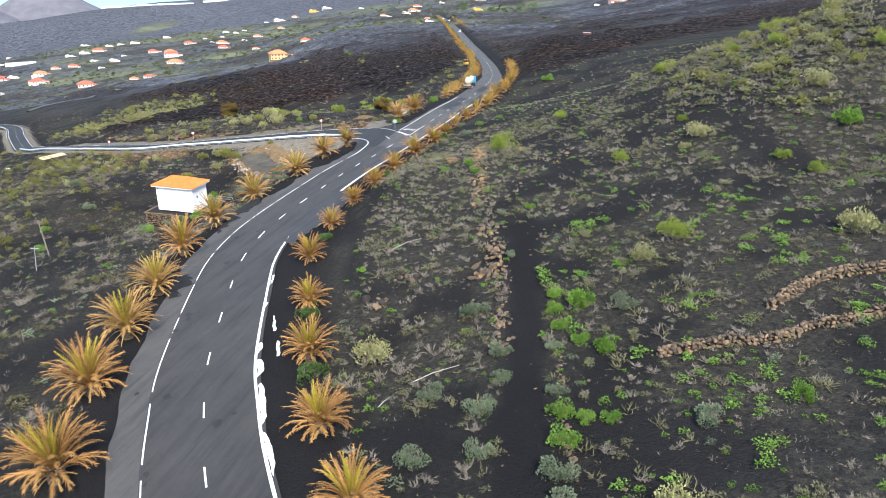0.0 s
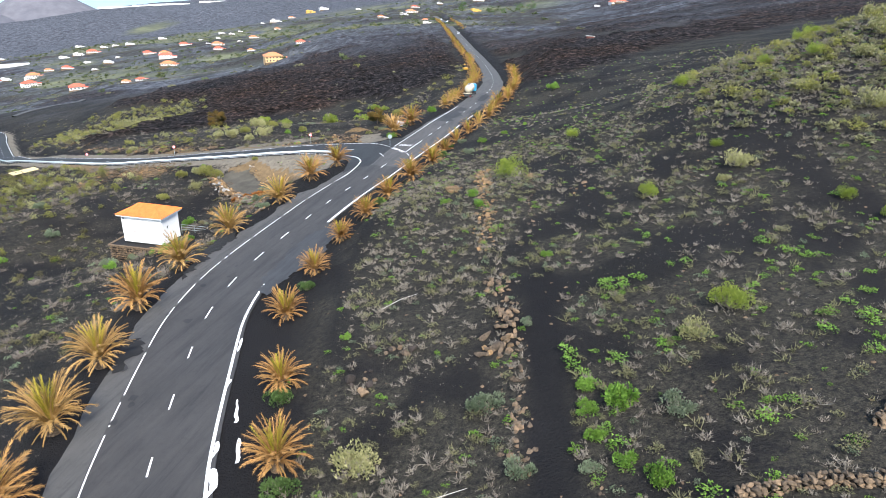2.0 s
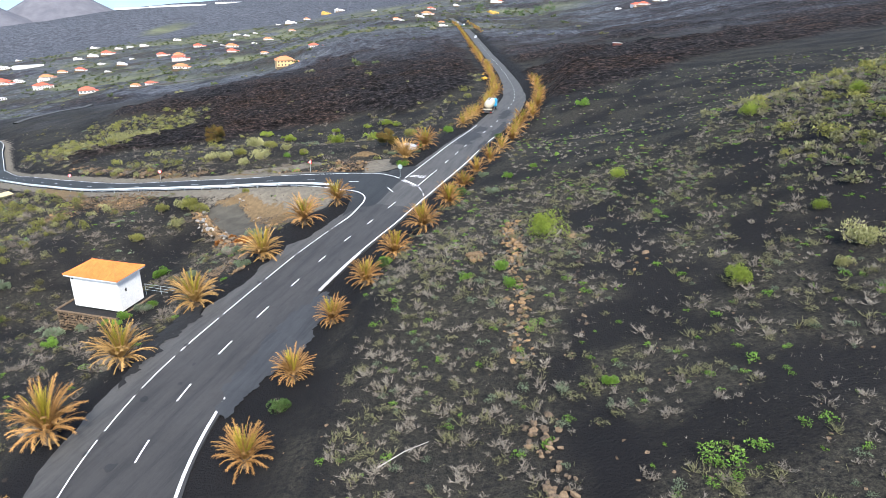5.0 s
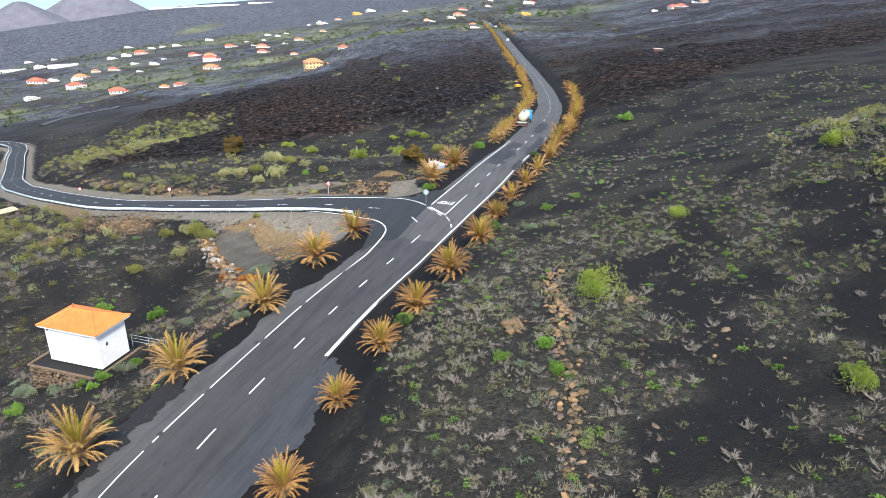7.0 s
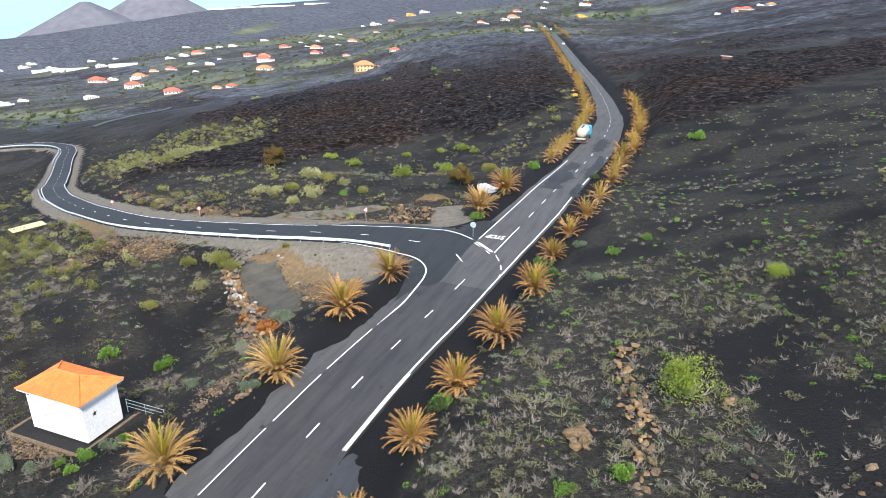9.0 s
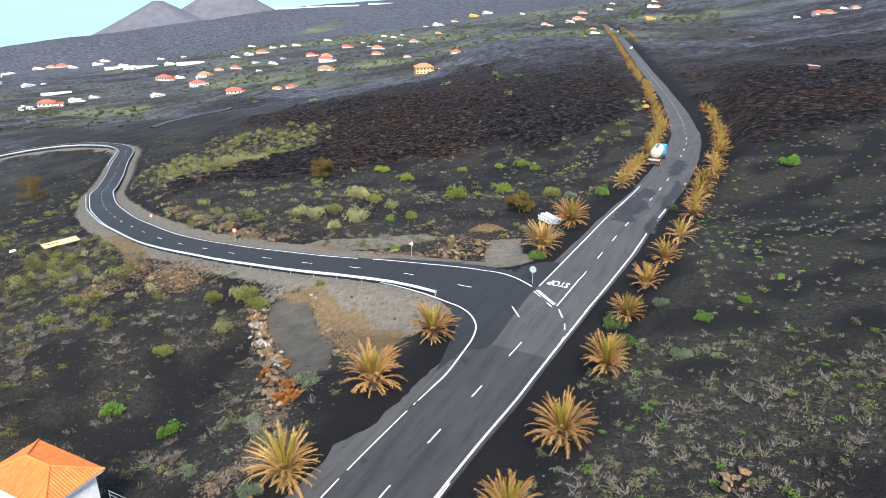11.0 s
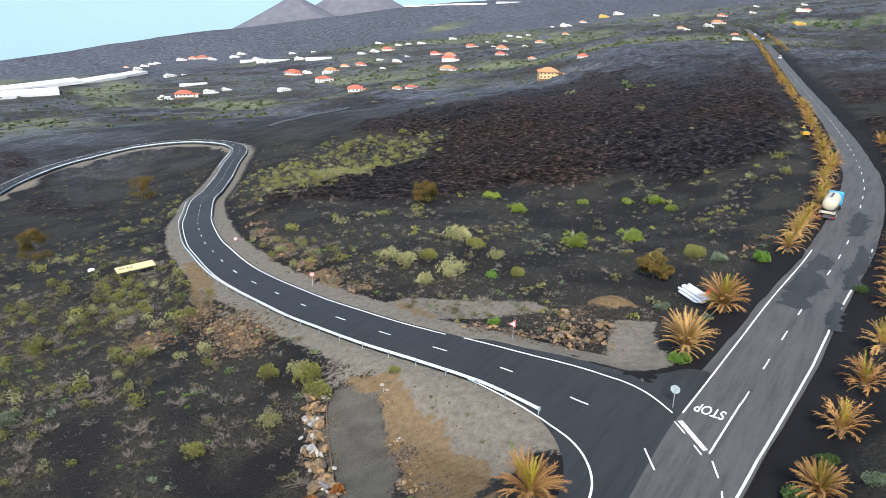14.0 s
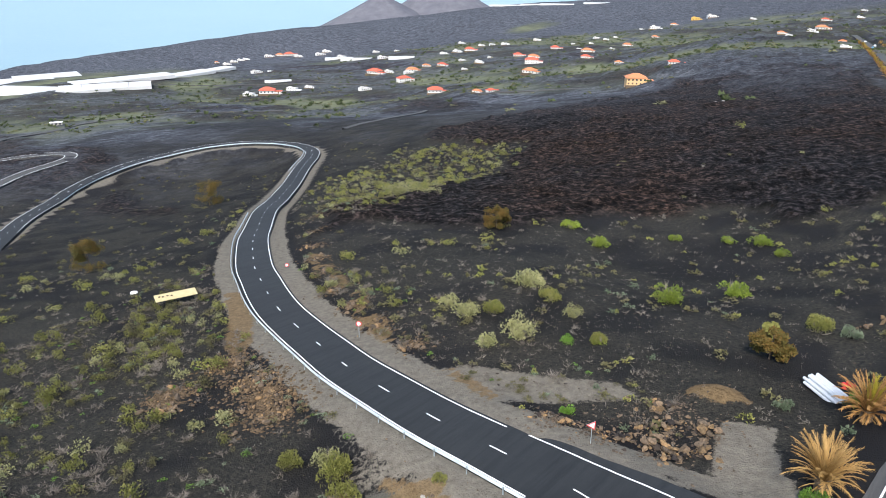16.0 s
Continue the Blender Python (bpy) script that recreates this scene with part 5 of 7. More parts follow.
CUSHIONS_FAR = [leaf_proto(proto_rng, 60, 0.18, 0.9, 5, 0.5) for _ in range(5)]
TUFTS = [twig_proto(proto_rng, 3, 3, 0.9, 0.025) for _ in range(6)]
HERBS = [leaf_proto(proto_rng, 96, 0.105, 0.55, 6) for _ in range(5)]


def spread(name, protos, spots, lo, hi, seed, material, label, tall=1.0):
    rng = np.random.RandomState(seed)
    sizes = lo + (hi - lo) * rng.uniform(0, 1, len(spots)) ** 1.6
    return stuff(name, protos, spots, sizes, tall * rng.uniform(0.7, 1.2, len(spots)), seed + 1, material, label, "scrub")


def share(spots, parts, seed):
    """Deal the spots out by the given shares."""
    rng = np.random.RandomState(seed)
    pick = rng.choice(len(parts), len(spots), p=np.array(parts) / sum(parts))
    return [spots[pick == k] for k in range(len(parts))]


east = scatter((-9, 22), (62, 132), 1.8, density_east, 301)
a, b, c, d, e = share(east, (0.50, 0.11, 0.06, 0.17, 0.16), 1)
d = d[(within(d[:, 0], d[:, 1], MOUND, 1.0) < 0.5) | (np.arange(len(d)) % 3 == 0)]
close = a[:, 1] < 96
spread("dry_scrub", TWIGS, a[close], 0.7, 1.9, 11, MAT_TWIG, "grey leafless twig scrub on black ash", 0.75)
spread("dry_scrub_beyond", TWIGS_FAR, a[~close], 0.8, 2.0, 16, MAT_TWIG, "grey leafless twig scrub further up the slope", 0.75)
spread("olive_scrub", CUSHIONS_FINE, b, 0.6, 1.4, 12, MAT_OLIVE, "olive-brown low scrub on the ash slope", 0.75)
spread("sage_scrub", CUSHIONS_FINE, c, 0.5, 1.1, 13, MAT_SAGE, "grey-green cushion plants on the ash slope", 0.85)
spread("green_herbs", HERBS, d, 0.4, 1.05, 14, MAT_GREEN, "fresh green herbs sprouting from black ash", 0.8)
spread("brown_scrub", TWIGS_FAR, e, 0.9, 2.1, 15, MAT_OLIVE, "brown twig scrub with sparse leaves", 0.8)
tufts = scatter((-9, 22), (66, 130), 1.7, lambda x, y: off_roads(x, y) * bare_track(x, y) * (0.25 + 0.75 * smooth(0.36, 0.6, patches(x, y, 3, 261, 3))), 331)
a, b = share(tufts, (0.72, 0.28), 9)
spread("dry_tufts", TUFTS, a, 0.3, 0.85, 18, MAT_TWIG, "low tufts of dry grey twigs all over the ash", 0.8)
spread("olive_tufts", TUFTS, b, 0.3, 0.8, 19, MAT_OLIVE, "low olive tufts on the ash slope", 0.8)
tufts = scatter((-110, 44), (-22, 186), 1.1, lambda x, y: off_roads(x, y, b=6.0) * (0.25 + 0.75 * smooth(0.36, 0.6, patches(x, y, 3, 262, 3))), 332)
a, b = share(tufts, (0.7, 0.3), 10)
spread("dry_tufts_west", TUFTS, a, 0.35, 1.0, 28, MAT_DARK_TWIG, "low tufts of dry twigs on the ash below the road", 0.8)
spread("olive_tufts_west", TUFTS, b, 0.35, 0.9, 29, MAT_DARK_OLIVE, "low olive tufts below the road", 0.8)
tufts = scatter((-100, 160), (6, 240), 0.5, lambda x, y: off_roads(x, y) * (1 - fields(x, y)[0]), 333)
spread("dry_tufts_wedge", TUFTS, tufts, 0.4, 1.0, 38, MAT_DARK_TWIG, "low tufts of dry twigs between the roads", 0.8)
lush = scatter((6, 22), (46, 74), 0.24, lambda x, y: smooth(0.50, 0.60, patches(x, y, 4.5, 251, 3)) * smooth(6.5, 8.5, x) * (1 - 0.7 * smooth(56, 74, y)) * bare_track(x, y), 311)
spread("lush_herbs", CUSHIONS_FINE, lush, 0.6, 1.7, 17, MAT_GREEN, "patches of lush bright green herbs on the ash slope", 0.7)
top = scatter((32, 66), (112, 168), 0.36, lambda x, y: within(x, y, HILL_TOP, 6.0), 302)
a, b, c = share(top, (0.30, 0.18, 0.52), 2)
spread("hill_scrub", CUSHIONS_FAR, a, 0.9, 2.1, 21, MAT_OLIVE, "dense olive scrub on the crest of the hill", 0.8)
spread("hill_twigs", TWIGS_FAR, c, 1.3, 2.8, 23, MAT_TWIG, "pale bare twig bushes on the crest of the hill", 0.8)
spread("hill_scrub_bright", CUSHIONS_FULL, b, 1.2, 3.0, 22, MAT_LIME, "yellow-green shrubs on the crest of the hill", 0.8)
back = scatter((8, 128), (110, 235), 0.34, lambda x, y: off_roads(x, y) * (0.3 + 0.7 * smooth(0.5, 0.65, patches(x, y, 12, 231))) * (1 - fields(x, y)[0]), 303)
a, b, c = share(back, (0.55, 0.2, 0.25), 3)
spread("sparse_scrub", TWIGS_FAR, a, 0.7, 1.5, 31, MAT_TWIG, "sparse grey scrub on open ash", 0.8)
spread("sparse_herbs", HERBS, c, 0.4, 1.0, 33, MAT_GREEN, "scattered green herbs on open ash", 0.8)
spread("sparse_green_scrub", CUSHIONS_FAR, b, 0.4, 1.0, 32, MAT_DARK_OLIVE, "sparse olive scrub on open ash", 0.7)
west = scatter((-112, 40), (-20, 196), 1.0, density_west, 304)
a, b, c, d, e = share(west, (0.55, 0.15, 0.03, 0.22, 0.05), 4)
spread("dry_scrub_west", TWIGS_FAR, a, 0.8, 2.2, 41, MAT_DARK_TWIG, "grey leafless twig scrub below the road", 0.75)
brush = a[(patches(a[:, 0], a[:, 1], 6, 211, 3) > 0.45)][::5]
spread("brush_west", BRUSH, brush, 1.6, 3.4, 47, MAT_DARK_TWIG, "wide thickets of bare brown-grey twigs below the road", 0.6)
spread("olive_scrub_west", CUSHIONS, b, 0.7, 1.8, 42, MAT_DARK_OLIVE, "olive-brown scrub below the road", 0.7)
spread("sage_scrub_west", CUSHIONS, c, 0.6, 1.5, 43, MAT_SAGE, "grey-green cushion plants below the road", 0.75)
far_west = d[(d[:, 0] < -56)]
spread("spurge_cushions", CUSHIONS_FULL, far_west[::3], 1.1, 2.5, 44, MAT_LIME, "yellow-green spurge cushions on the lower slope", 1.15)
spread("olive_cushions", CUSHIONS_FULL, far_west[1::6], 1.0, 2.6, 46, MAT_DARK_OLIVE, "olive spurge cushions on the lower slope", 1.0)
spread("pale_cushions", CUSHIONS_FULL, far_west[4::6], 1.1, 2.3, 48, MAT_CREAM, "pale flowering spurge cushions on the lower slope", 1.1)
spread("green_herbs_west", HERBS, e, 0.5, 1.1, 45, MAT_GREEN, "fresh green herbs below the road", 0.8)
wedge = scatter((-165, 160), (8, 350), 0.46, density_wedge, 305)
a, b, c, d = share(wedge, (0.62, 0.18, 0.04, 0.16), 5)
open_ash = (d[:, 0] > -66) & (d[:, 1] < 245)
spread("small_spurge_wedge", CUSHIONS_FAR, d[open_ash][::2], 0.6, 1.6, 56, MAT_LIME, "small yellow-green spurges on the ash between the roads", 0.9)
d = d[~open_ash]
spread("dry_scrub_wedge", TWIGS_FAR, a, 0.9, 2.3, 51, MAT_TWIG, "grey twig scrub between the two roads", 0.75)
spread("olive_scrub_wedge", CUSHIONS_FAR, b, 0.8, 2.0, 52, MAT_DARK_OLIVE, "olive scrub between the two roads", 0.7)
spread("sage_scrub_wedge", CUSHIONS_FAR, c, 0.7, 1.8, 53, MAT_SAGE, "grey-green cushions between the two roads", 0.7)
spread("spurge_wedge", CUSHIONS_FULL, np.vstack([d[::4], d[1::4]]), 1.5, 3.6, 54, MAT_LIME, "yellow-green spurge cushions before the lava field", 0.95)
spread("pale_spurge_wedge", CUSHIONS_FULL, d[2::4], 1.4, 3.4, 55, MAT_CREAM, "pale flowering spurge cushions before the lava field", 0.95)
lower = scatter((-300, 180), (-100, 380), 0.028, lambda x, y: off_roads(x, y) * (1 - 0.9 * fields(x, y)[0]) * (0.25 + 0.75 * smooth(0.5, 0.6, patches(x, y, 20, 241))), 306)
a, b = share(lower, (0.5, 0.5), 6)
spread("lower_scrub", TWIGS_FAR, a, 0.8, 1.8, 61, MAT_DARK_TWIG, "sparse scrub on the lower ash slope", 0.7)
spread("lower_green_scrub", CUSHIONS_FAR, b, 0.8, 2.2, 62, MAT_DARK_OLIVE, "olive scrub on the lower ash slope", 0.7)


def pebble_proto(seed):
    me = stone_mesh("pebble", seed, MAT_STONE, 1, 0.7)
    v = np.array([tuple(q.co) for q in me.vertices])
    f = np.array([tuple(q.vertices) for q in me.polygons])
    bpy.data.meshes.remove(me)
    return v, f


PEBBLES = [pebble_proto(3000 + i) for i in range(4)]
near_grit = scatter((-12, 22), (50, 125), 0.22, lambda x, y: off_roads(x, y), 307)
spread("ash_stones", PEBBLES, near_grit, 0.06, 0.34, 71, MAT_STONE, "small brown stones lying in the ash")
west_grit = scatter((-100, 50), (-20, 200), 0.12, lambda x, y: off_roads(x, y), 308)
spread("ash_stones_west", PEBBLES, west_grit, 0.1, 0.45, 72, MAT_BLACK_STONE, "small dark stones lying in the ash below the road")


wedge_grit = scatter((-100, 160), (8, 260), 0.22, lambda x, y: off_roads(x, y) * (1 - fields(x, y)[0]), 312)
spread("ash_stones_wedge", PEBBLES, wedge_grit, 0.08, 0.42, 75, MAT_STONE, "small brown stones lying in the ash between the roads")


def on_lava(x, y):
    f = fields(x, y)
    return smooth(0.4, 0.8, f[0])


clinker = scatter((-130, 205), (60, 350), 0.38, on_lava, 309)
spread("lava_clinker", PEBBLES, clinker, 0.15, 0.8, 73, MAT_CLINKER, "rough dark brown lava clinker blocks")
verge_grit = scatter((-150, 128), (-12, 260), 0.45, lambda x, y: smooth(0.4, 0.7, fields(x, y)[1]) * smooth(4.2, 4.9, near_road(x, y, side_xy, side_z)[0]), 310)
spread("verge_gravel", PEBBLES, verge_grit, 0.05, 0.3, 74, MAT_STONE, "loose gravel on the road verge")


def around(spots, count, seed):
    """Spots strewn round a chain of places (x, y, radius)."""
    rng = np.random.RandomState(seed)
    c = np.array(spots, float)[rng.randint(0, len(spots), count)]
    d, a = c[:, 2] * np.abs(rng.normal(0, 0.62, count)), rng.uniform(0, 6.283, count)
    return np.stack([c[:, 0] + d * np.cos(a), c[:, 1] + d * np.sin(a)], 1)


spread("small_rubble", PEBBLES, around([(-41.2, 142.2, 1.6), (-38.6, 137.6, 1.8), (-35, 131.6, 2.0), (-30.5, 124.6, 2.4), (-28.5, 119, 2.6), (-27, 113.5, 2.2), (-31, 139.5, 1.6), (-27.3, 134.6, 2.0)], 2600, 91), 0.1, 0.46, 91, MAT_STONE, "small brown rubble beside the dirt track")
spread("small_rubble_heap_east", PEBBLES, around([(-28.5, 108.9, 1.3), (-29.2, 107.3, 1.2), (-28.5, 110.9, 1.3), (-29.4, 109.6, 1.6)], 900, 95), 0.08, 0.34, 95, MAT_STONE, "mound of brown gravel beside the ash path")
spread("small_rubble_slope", PEBBLES, around([(-72, 161.5, 3.6), (-65, 158.5, 4.2), (-58, 153.4, 4.0), (-72.5, 153, 3.0), (-61, 156, 3.6)], 5200, 92), 0.1, 0.55, 92, MAT_OCHRE_STONE, "small brown rubble on the slope below the guardrail")
spread("small_rubble_heap", PEBBLES, around([(-21, 160.5, 3.4), (-27, 160.5, 2.6), (-24, 164, 3.5), (-19, 165.5, 2.6), (-31, 161, 2.4), (-22, 168, 2.4)], 1700, 93), 0.08, 0.4, 93, MAT_STONE, "small rubble round the junction's stone heap")
spread("small_rubble_bank", PEBBLES, around([(-52, 171.5, 2.2), (-60, 176, 2.4), (-68, 181.5, 2.6), (-75, 187, 2.8), (-83, 194.5, 2.8), (-90, 202, 3.0), (-97, 210, 3.0), (-105, 220, 3.0), (-116, 234, 3.0)], 2400, 94), 0.1, 0.5, 94, MAT_OCHRE_STONE, "small brown rubble on the road bank")


# ---------------------------------------------------------------- the junction's lettering, bar and small marks
def lettering(text, high, width, at, turn):
    """Road letters, stretched along the way they are read, laid on the ground."""
    curve = bpy.data.curves.new("stop_lettering", "FONT")
    curve.body, curve.size, curve.align_x, curve.align_y = text, 1.0, "CENTER", "CENTER"
    curve.offset = 0.012
    ob = new("stop_lettering", curve)
    me = bpy.data.meshes.new_from_object(ob.evaluated_get(bpy.context.evaluated_depsgraph_get()))
    bpy.data.objects.remove(ob)
    n = len(me.vertices)
    co = np.empty(n * 3, np.float32)
    me.vertices.foreach_get("co", co)
    co = co.reshape(-1, 3)
    lo, hi = co.min(0), co.max(0)
    u = ((co[:, 0] - lo[0]) / (hi[0] - lo[0]) - 0.5) * width
    v = ((co[:, 1] - lo[1]) / (hi[1] - lo[1]) - 0.5) * high
    a = radians(turn)
    x, y = at[0] + u * math.cos(a) - v * math.sin(a), at[1] + u * math.sin(a) + v * math.cos(a)
    co = np.stack([x, y, land(x, y) + TOP + 0.026], 1).astype(np.float32)
    me.vertices.foreach_set("co", co.ravel())
    me.materials.append(MAT_LINE)
    me.update()
    return part("stop_lettering", me, MAT_LINE, road_main, "white STOP lettering")


def bar(a, b, width, parent=road_main, material=MAT_LINE):
    line, _ = chain([a, b], 0.3)
    return strip("painted_line", line, -width / 2, width / 2, TOP + 0.03, material, parent)


bar((-9.2, 146.4), (-7.05, 143.0), 0.42)
bar((-6.75, 142.7), (-4.6, 151.3), 0.15)
lettering("STOP", 1.5, 2.45, (-7.0, 148.9), 166)
bar((-9.6, 146.1), (-8.7, 144.7), 0.13)
bar((-7.9, 143.3), (-7.3, 142.3), 0.13)
bar((-6.5, 141.8), (-6.0, 139.9), 0.13)
bar((-5.7, 138.4), (-5.6, 137.0), 0.13)
bar((-5.6, 135.4), (-5.8, 134.1), 0.13)
bar((-11.4, 141.3), (-10.4, 138.9), 0.13)
bar((-9.5, 133.2), (-10.3, 130.1), 0.12, material=MAT_LINE_WORN)
# patches, drifts of ash and pale dust on the old road
STAINS = [([(-0.8, 176), (0.6, 183), (3.6, 192), (5.4, 196), (6.2, 192.5), (4.2, 188), (5.0, 184.4), (2.6, 179), (1.8, 175)], MAT_PATCH),
          ([(6.2, 183), (7.4, 190), (9.8, 199), (11, 203), (11.2, 198), (9.2, 190), (7.9, 184)], MAT_PATCH),
          ([(3.5, 170), (4.4, 176), (5.6, 180), (5.6, 175.6), (4.8, 170.4)], MAT_PATCH),
          ([(9.3, 206), (10.4, 215), (12.8, 222), (13.4, 216), (11.4, 208)], MAT_PATCH),
          ([(-16.9, 76), (-15.4, 82), (-13.9, 86), (-13.3, 91), (-12.9, 96), (-13.6, 99), (-15.6, 95), (-17.2, 89), (-18.0, 82), (-18.2, 76)], MAT_ASH_DUST),
          ([(-26.4, 79), (-25.3, 90), (-24.8, 96), (-26.6, 96), (-27.6, 88)], MAT_ASH_DRIFT),
          ([(-25.8, 60), (-26.6, 66), (-25.2, 65.4), (-24.9, 61)], MAT_ASH_DRIFT)]
for poly, m in STAINS:
    sheet("road_stain", poly, TOP + 0.045, m, road_main, 0.8, 2.2)
stain_rng = random.Random(31)
for _ in range(26):
    y = stain_rng.uniform(34, 128)
    i = int(np.argmin(np.abs(main_fine[:, 1] - y)))
    o = stain_rng.choice((-3.6, -4.4, -2.6, -3.2, 1.0, 2.2, -1.2)) + stain_rng.uniform(-0.4, 0.4)
    c = main_fine[i] + sides_of(main_fine)[i] * o
    r = stain_rng.uniform(0.12, 0.42)
    poly = [(c[0] + r * stain_rng.uniform(0.5, 1.3) * math.cos(a), c[1] + r * 1.5 * stain_rng.uniform(0.5, 1.3) * math.sin(a)) for a in np.linspace(0, 6.283, 9)[:-1]]
    sheet("road_stain", poly, TOP + 0.04, MAT_PATCH, road_main, 0.5)
for poly in ([(-13.0, 49.2), (-13.6, 51.6), (-13.4, 51.7), (-12.8, 49.4)], [(-14.3, 53.6), (-14.9, 56.4), (-14.75, 56.4), (-14.1, 53.8)]):
    sheet("worn_paint", poly, TOP + 0.02, MAT_LINE_WORN, road_main, 0.5, 0.5)
# spilt paint along the outer side of the thick edge line
for y0, y1, reach in ((33, 38.5, 0.34), (38.9, 44.6, 0.42), (45.2, 48.4, 0.5), (49.0, 51.6, 0.3), (58.0, 59.4, 0.25), (63.5, 66.0, 0.22)):
    i0, i1 = (int(np.argmin(np.abs(main_fine[:, 1] - v))) for v in (y0, y1))
    n = sides_of(main_fine)
    inner = [tuple(main_fine[i] + n[i] * (wide[i] + 0.13)) for i in range(i0, i1, 2)]
    outer = [tuple(main_fine[i] + n[i] * (wide[i] + 0.13 + reach * (0.5 + 0.5 * math.sin(math.pi * (i - i0) / (i1 - i0))))) for i in range(i1 - 1, i0, -2)]
    sheet("worn_paint", inner + outer, TOP + 0.024, MAT_LINE_WORN, road_main, 0.5, 0.35)


# ---------------------------------------------------------------- guardrail
def guardrail(a, b, gap, label):
    """A steel rail with a W profile on posts, along the outer side of the fresh road."""
    line = cut(side_fine, side_fine_run, a, b)
    s = sides_of(line)
    out = line - s * 3.95
    root = thing("guardrail", place_on(*out[0]), label, "guardrail")
    ox, oy, oz = root.matrix_basis.translation
    z = land(out[:, 0], out[:, 1]) + 0.62
    prof = [(0.0, -0.17), (0.055, -0.12), (0.055, -0.05), (0.0, 0.0), (0.055, 0.05), (0.055, 0.12), (0.0, 0.17), (-0.02, 0.17), (-0.02, -0.17)]
    v = np.stack([np.stack([out[:, 0] + s[:, 0] * o - ox, out[:, 1] + s[:, 1] * o - oy, z + h - oz], 1) for o, h in prof], 1)
    n, w = v.shape[:2]
    i = (np.arange(n - 1)[:, None] * w + np.arange(w)[None]).ravel()
    j = (np.arange(n - 1)[:, None] * w + (np.arange(w)[None] + 1) % w).ravel()
    part("rail", mesh_of("rail", v.reshape(-1, 3), np.stack([i, j, j + w, i + w], 1), MAT_WHITE_STEEL), MAT_WHITE_STEEL, root)
    bm = bmesh.new()
    box(bm, (0.06, 0.1, 1.2), (0, 0, 0.12), 0.008)
    box(bm, (0.2, 0.1, 0.2), (0.04, 0, 0.62), 0.01)
    me = bpy.data.meshes.new("post")
    bm.to_mesh(me)
    bm.free()
    me.materials.append(MAT_GALVANISED)
    run = 0.0
    for k in range(len(out)):
        if k * 0.5 >= run:
            run += gap
            p = part("post", me, None, root)
            p.matrix_basis = pose(out[k, 0] - s[k, 0] * 0.09 - ox, out[k, 1] - s[k, 1] * 0.09 - oy, z[k] - 0.62 - oz, 0, 0, math.degrees(math.atan2(s[k, 1], s[k, 0])))
    bm = bmesh.new()
    for end in (0, -1):
        rod(bm, Vector((*out[end], z[end] - 0.2)) - root.matrix_basis.translation, Vector((*out[end], z[end] + 0.2)) - root.matrix_basis.translation, 0.09, None, 10)
    part("end_cap", bm, MAT_SIGN_BACK, root)
    return root


guardrail(11.5, 172, 4.0, "long white steel guardrail along the fresh road")
guardrail(262, 470, 4.0, "white steel guardrail round the hairpin bend")


# ---------------------------------------------------------------- signs and posts
def sign(name, place, facing, kind, label, tall=2.2, size=0.45):
    root = thing(name, place, label, "road sign", turn=facing)
    bm = bmesh.new()
    rod(bm, (0, 0.04, -0.3), (0, 0.04, tall + size * 0.6), 0.035, None, 10)
    part("pole", bm, MAT_GALVANISED, root)
    corners, start_at = {"octagon": (8, math.pi / 8), "triangle": (3, math.pi / 2), "disc": (24, 0.0)}[kind]

    def plate(r, thick, y, material, nm, lab=""):
        b = bmesh.new()
        bmesh.ops.create_cone(b, cap_ends=True, segments=corners, radius1=r, radius2=r, depth=thick, matrix=Matrix.Translation((0, y, tall)) @ Matrix.Rotation(math.pi / 2, 4, "X") @ Matrix.Rotation(start_at, 4, "Z"))
        return part(nm, b, material, root, lab)

    plate(size, 0.03, 0.0, MAT_SIGN_BACK, "back_plate", "grey back plate")
    plate(size * 0.985, 0.012, -0.022, MAT_RED, "red_face")
    if kind != "octagon":
        plate(size * 0.66, 0.012, -0.031, MAT_SIGN_WHITE, "white_field")
    bm = bmesh.new()
    box(bm, (0.14, 0.05, 0.05), (0, 0.03, tall + 0.15), 0.005)
    box(bm, (0.14, 0.05, 0.05), (0, 0.03, tall - 0.15), 0.005)
    part("clamp", bm, MAT_GALVANISED, root)
    return root


sign("stop_sign", place_on(-9.95, 148.3), 172, "octagon", "octagonal stop sign on a grey pole, back to the junction", 1.85, 0.42)
sign("warning_sign", place_on(-26.8, 157.7), 25, "triangle", "red and white triangular warning sign on a pole", 1.9, 0.5)
sign("round_sign", place_on(-60.6, 172.6), 35, "disc", "round red-rimmed road sign on a pole", 1.9, 0.36)
sign("round_sign", place_on(-92.6, 196.6), 45, "disc", "low round red-rimmed road sign by the bend", 0.7, 0.36)


def simple_post(place, tall, r, material, label, lean=0.0):
    root = thing("utility_pole", place, label, "pole")
    bm = bmesh.new()
    rod(bm, (0, 0, -0.5), (lean, 0, tall), r, r * 0.7, 10)
    part("shaft", bm, material, root)
    bm = bmesh.new()
    rod(bm, (lean - 0.5, 0, tall - 0.4), (lean + 0.5, 0, tall - 0.4), 0.05, None, 8)
    part("crossarm", bm, material, root)
    return root


simple_post(place_on(-55.0, 93.0), 5.0, 0.11, MAT_WOOD, "thin dark wooden pole standing in the scrub", -0.5)
simple_post(place_on(-50.6, 82.0), 3.4, 0.05, MAT_GALVANISED, "thin pale metal pole in the scrub", 0.5)


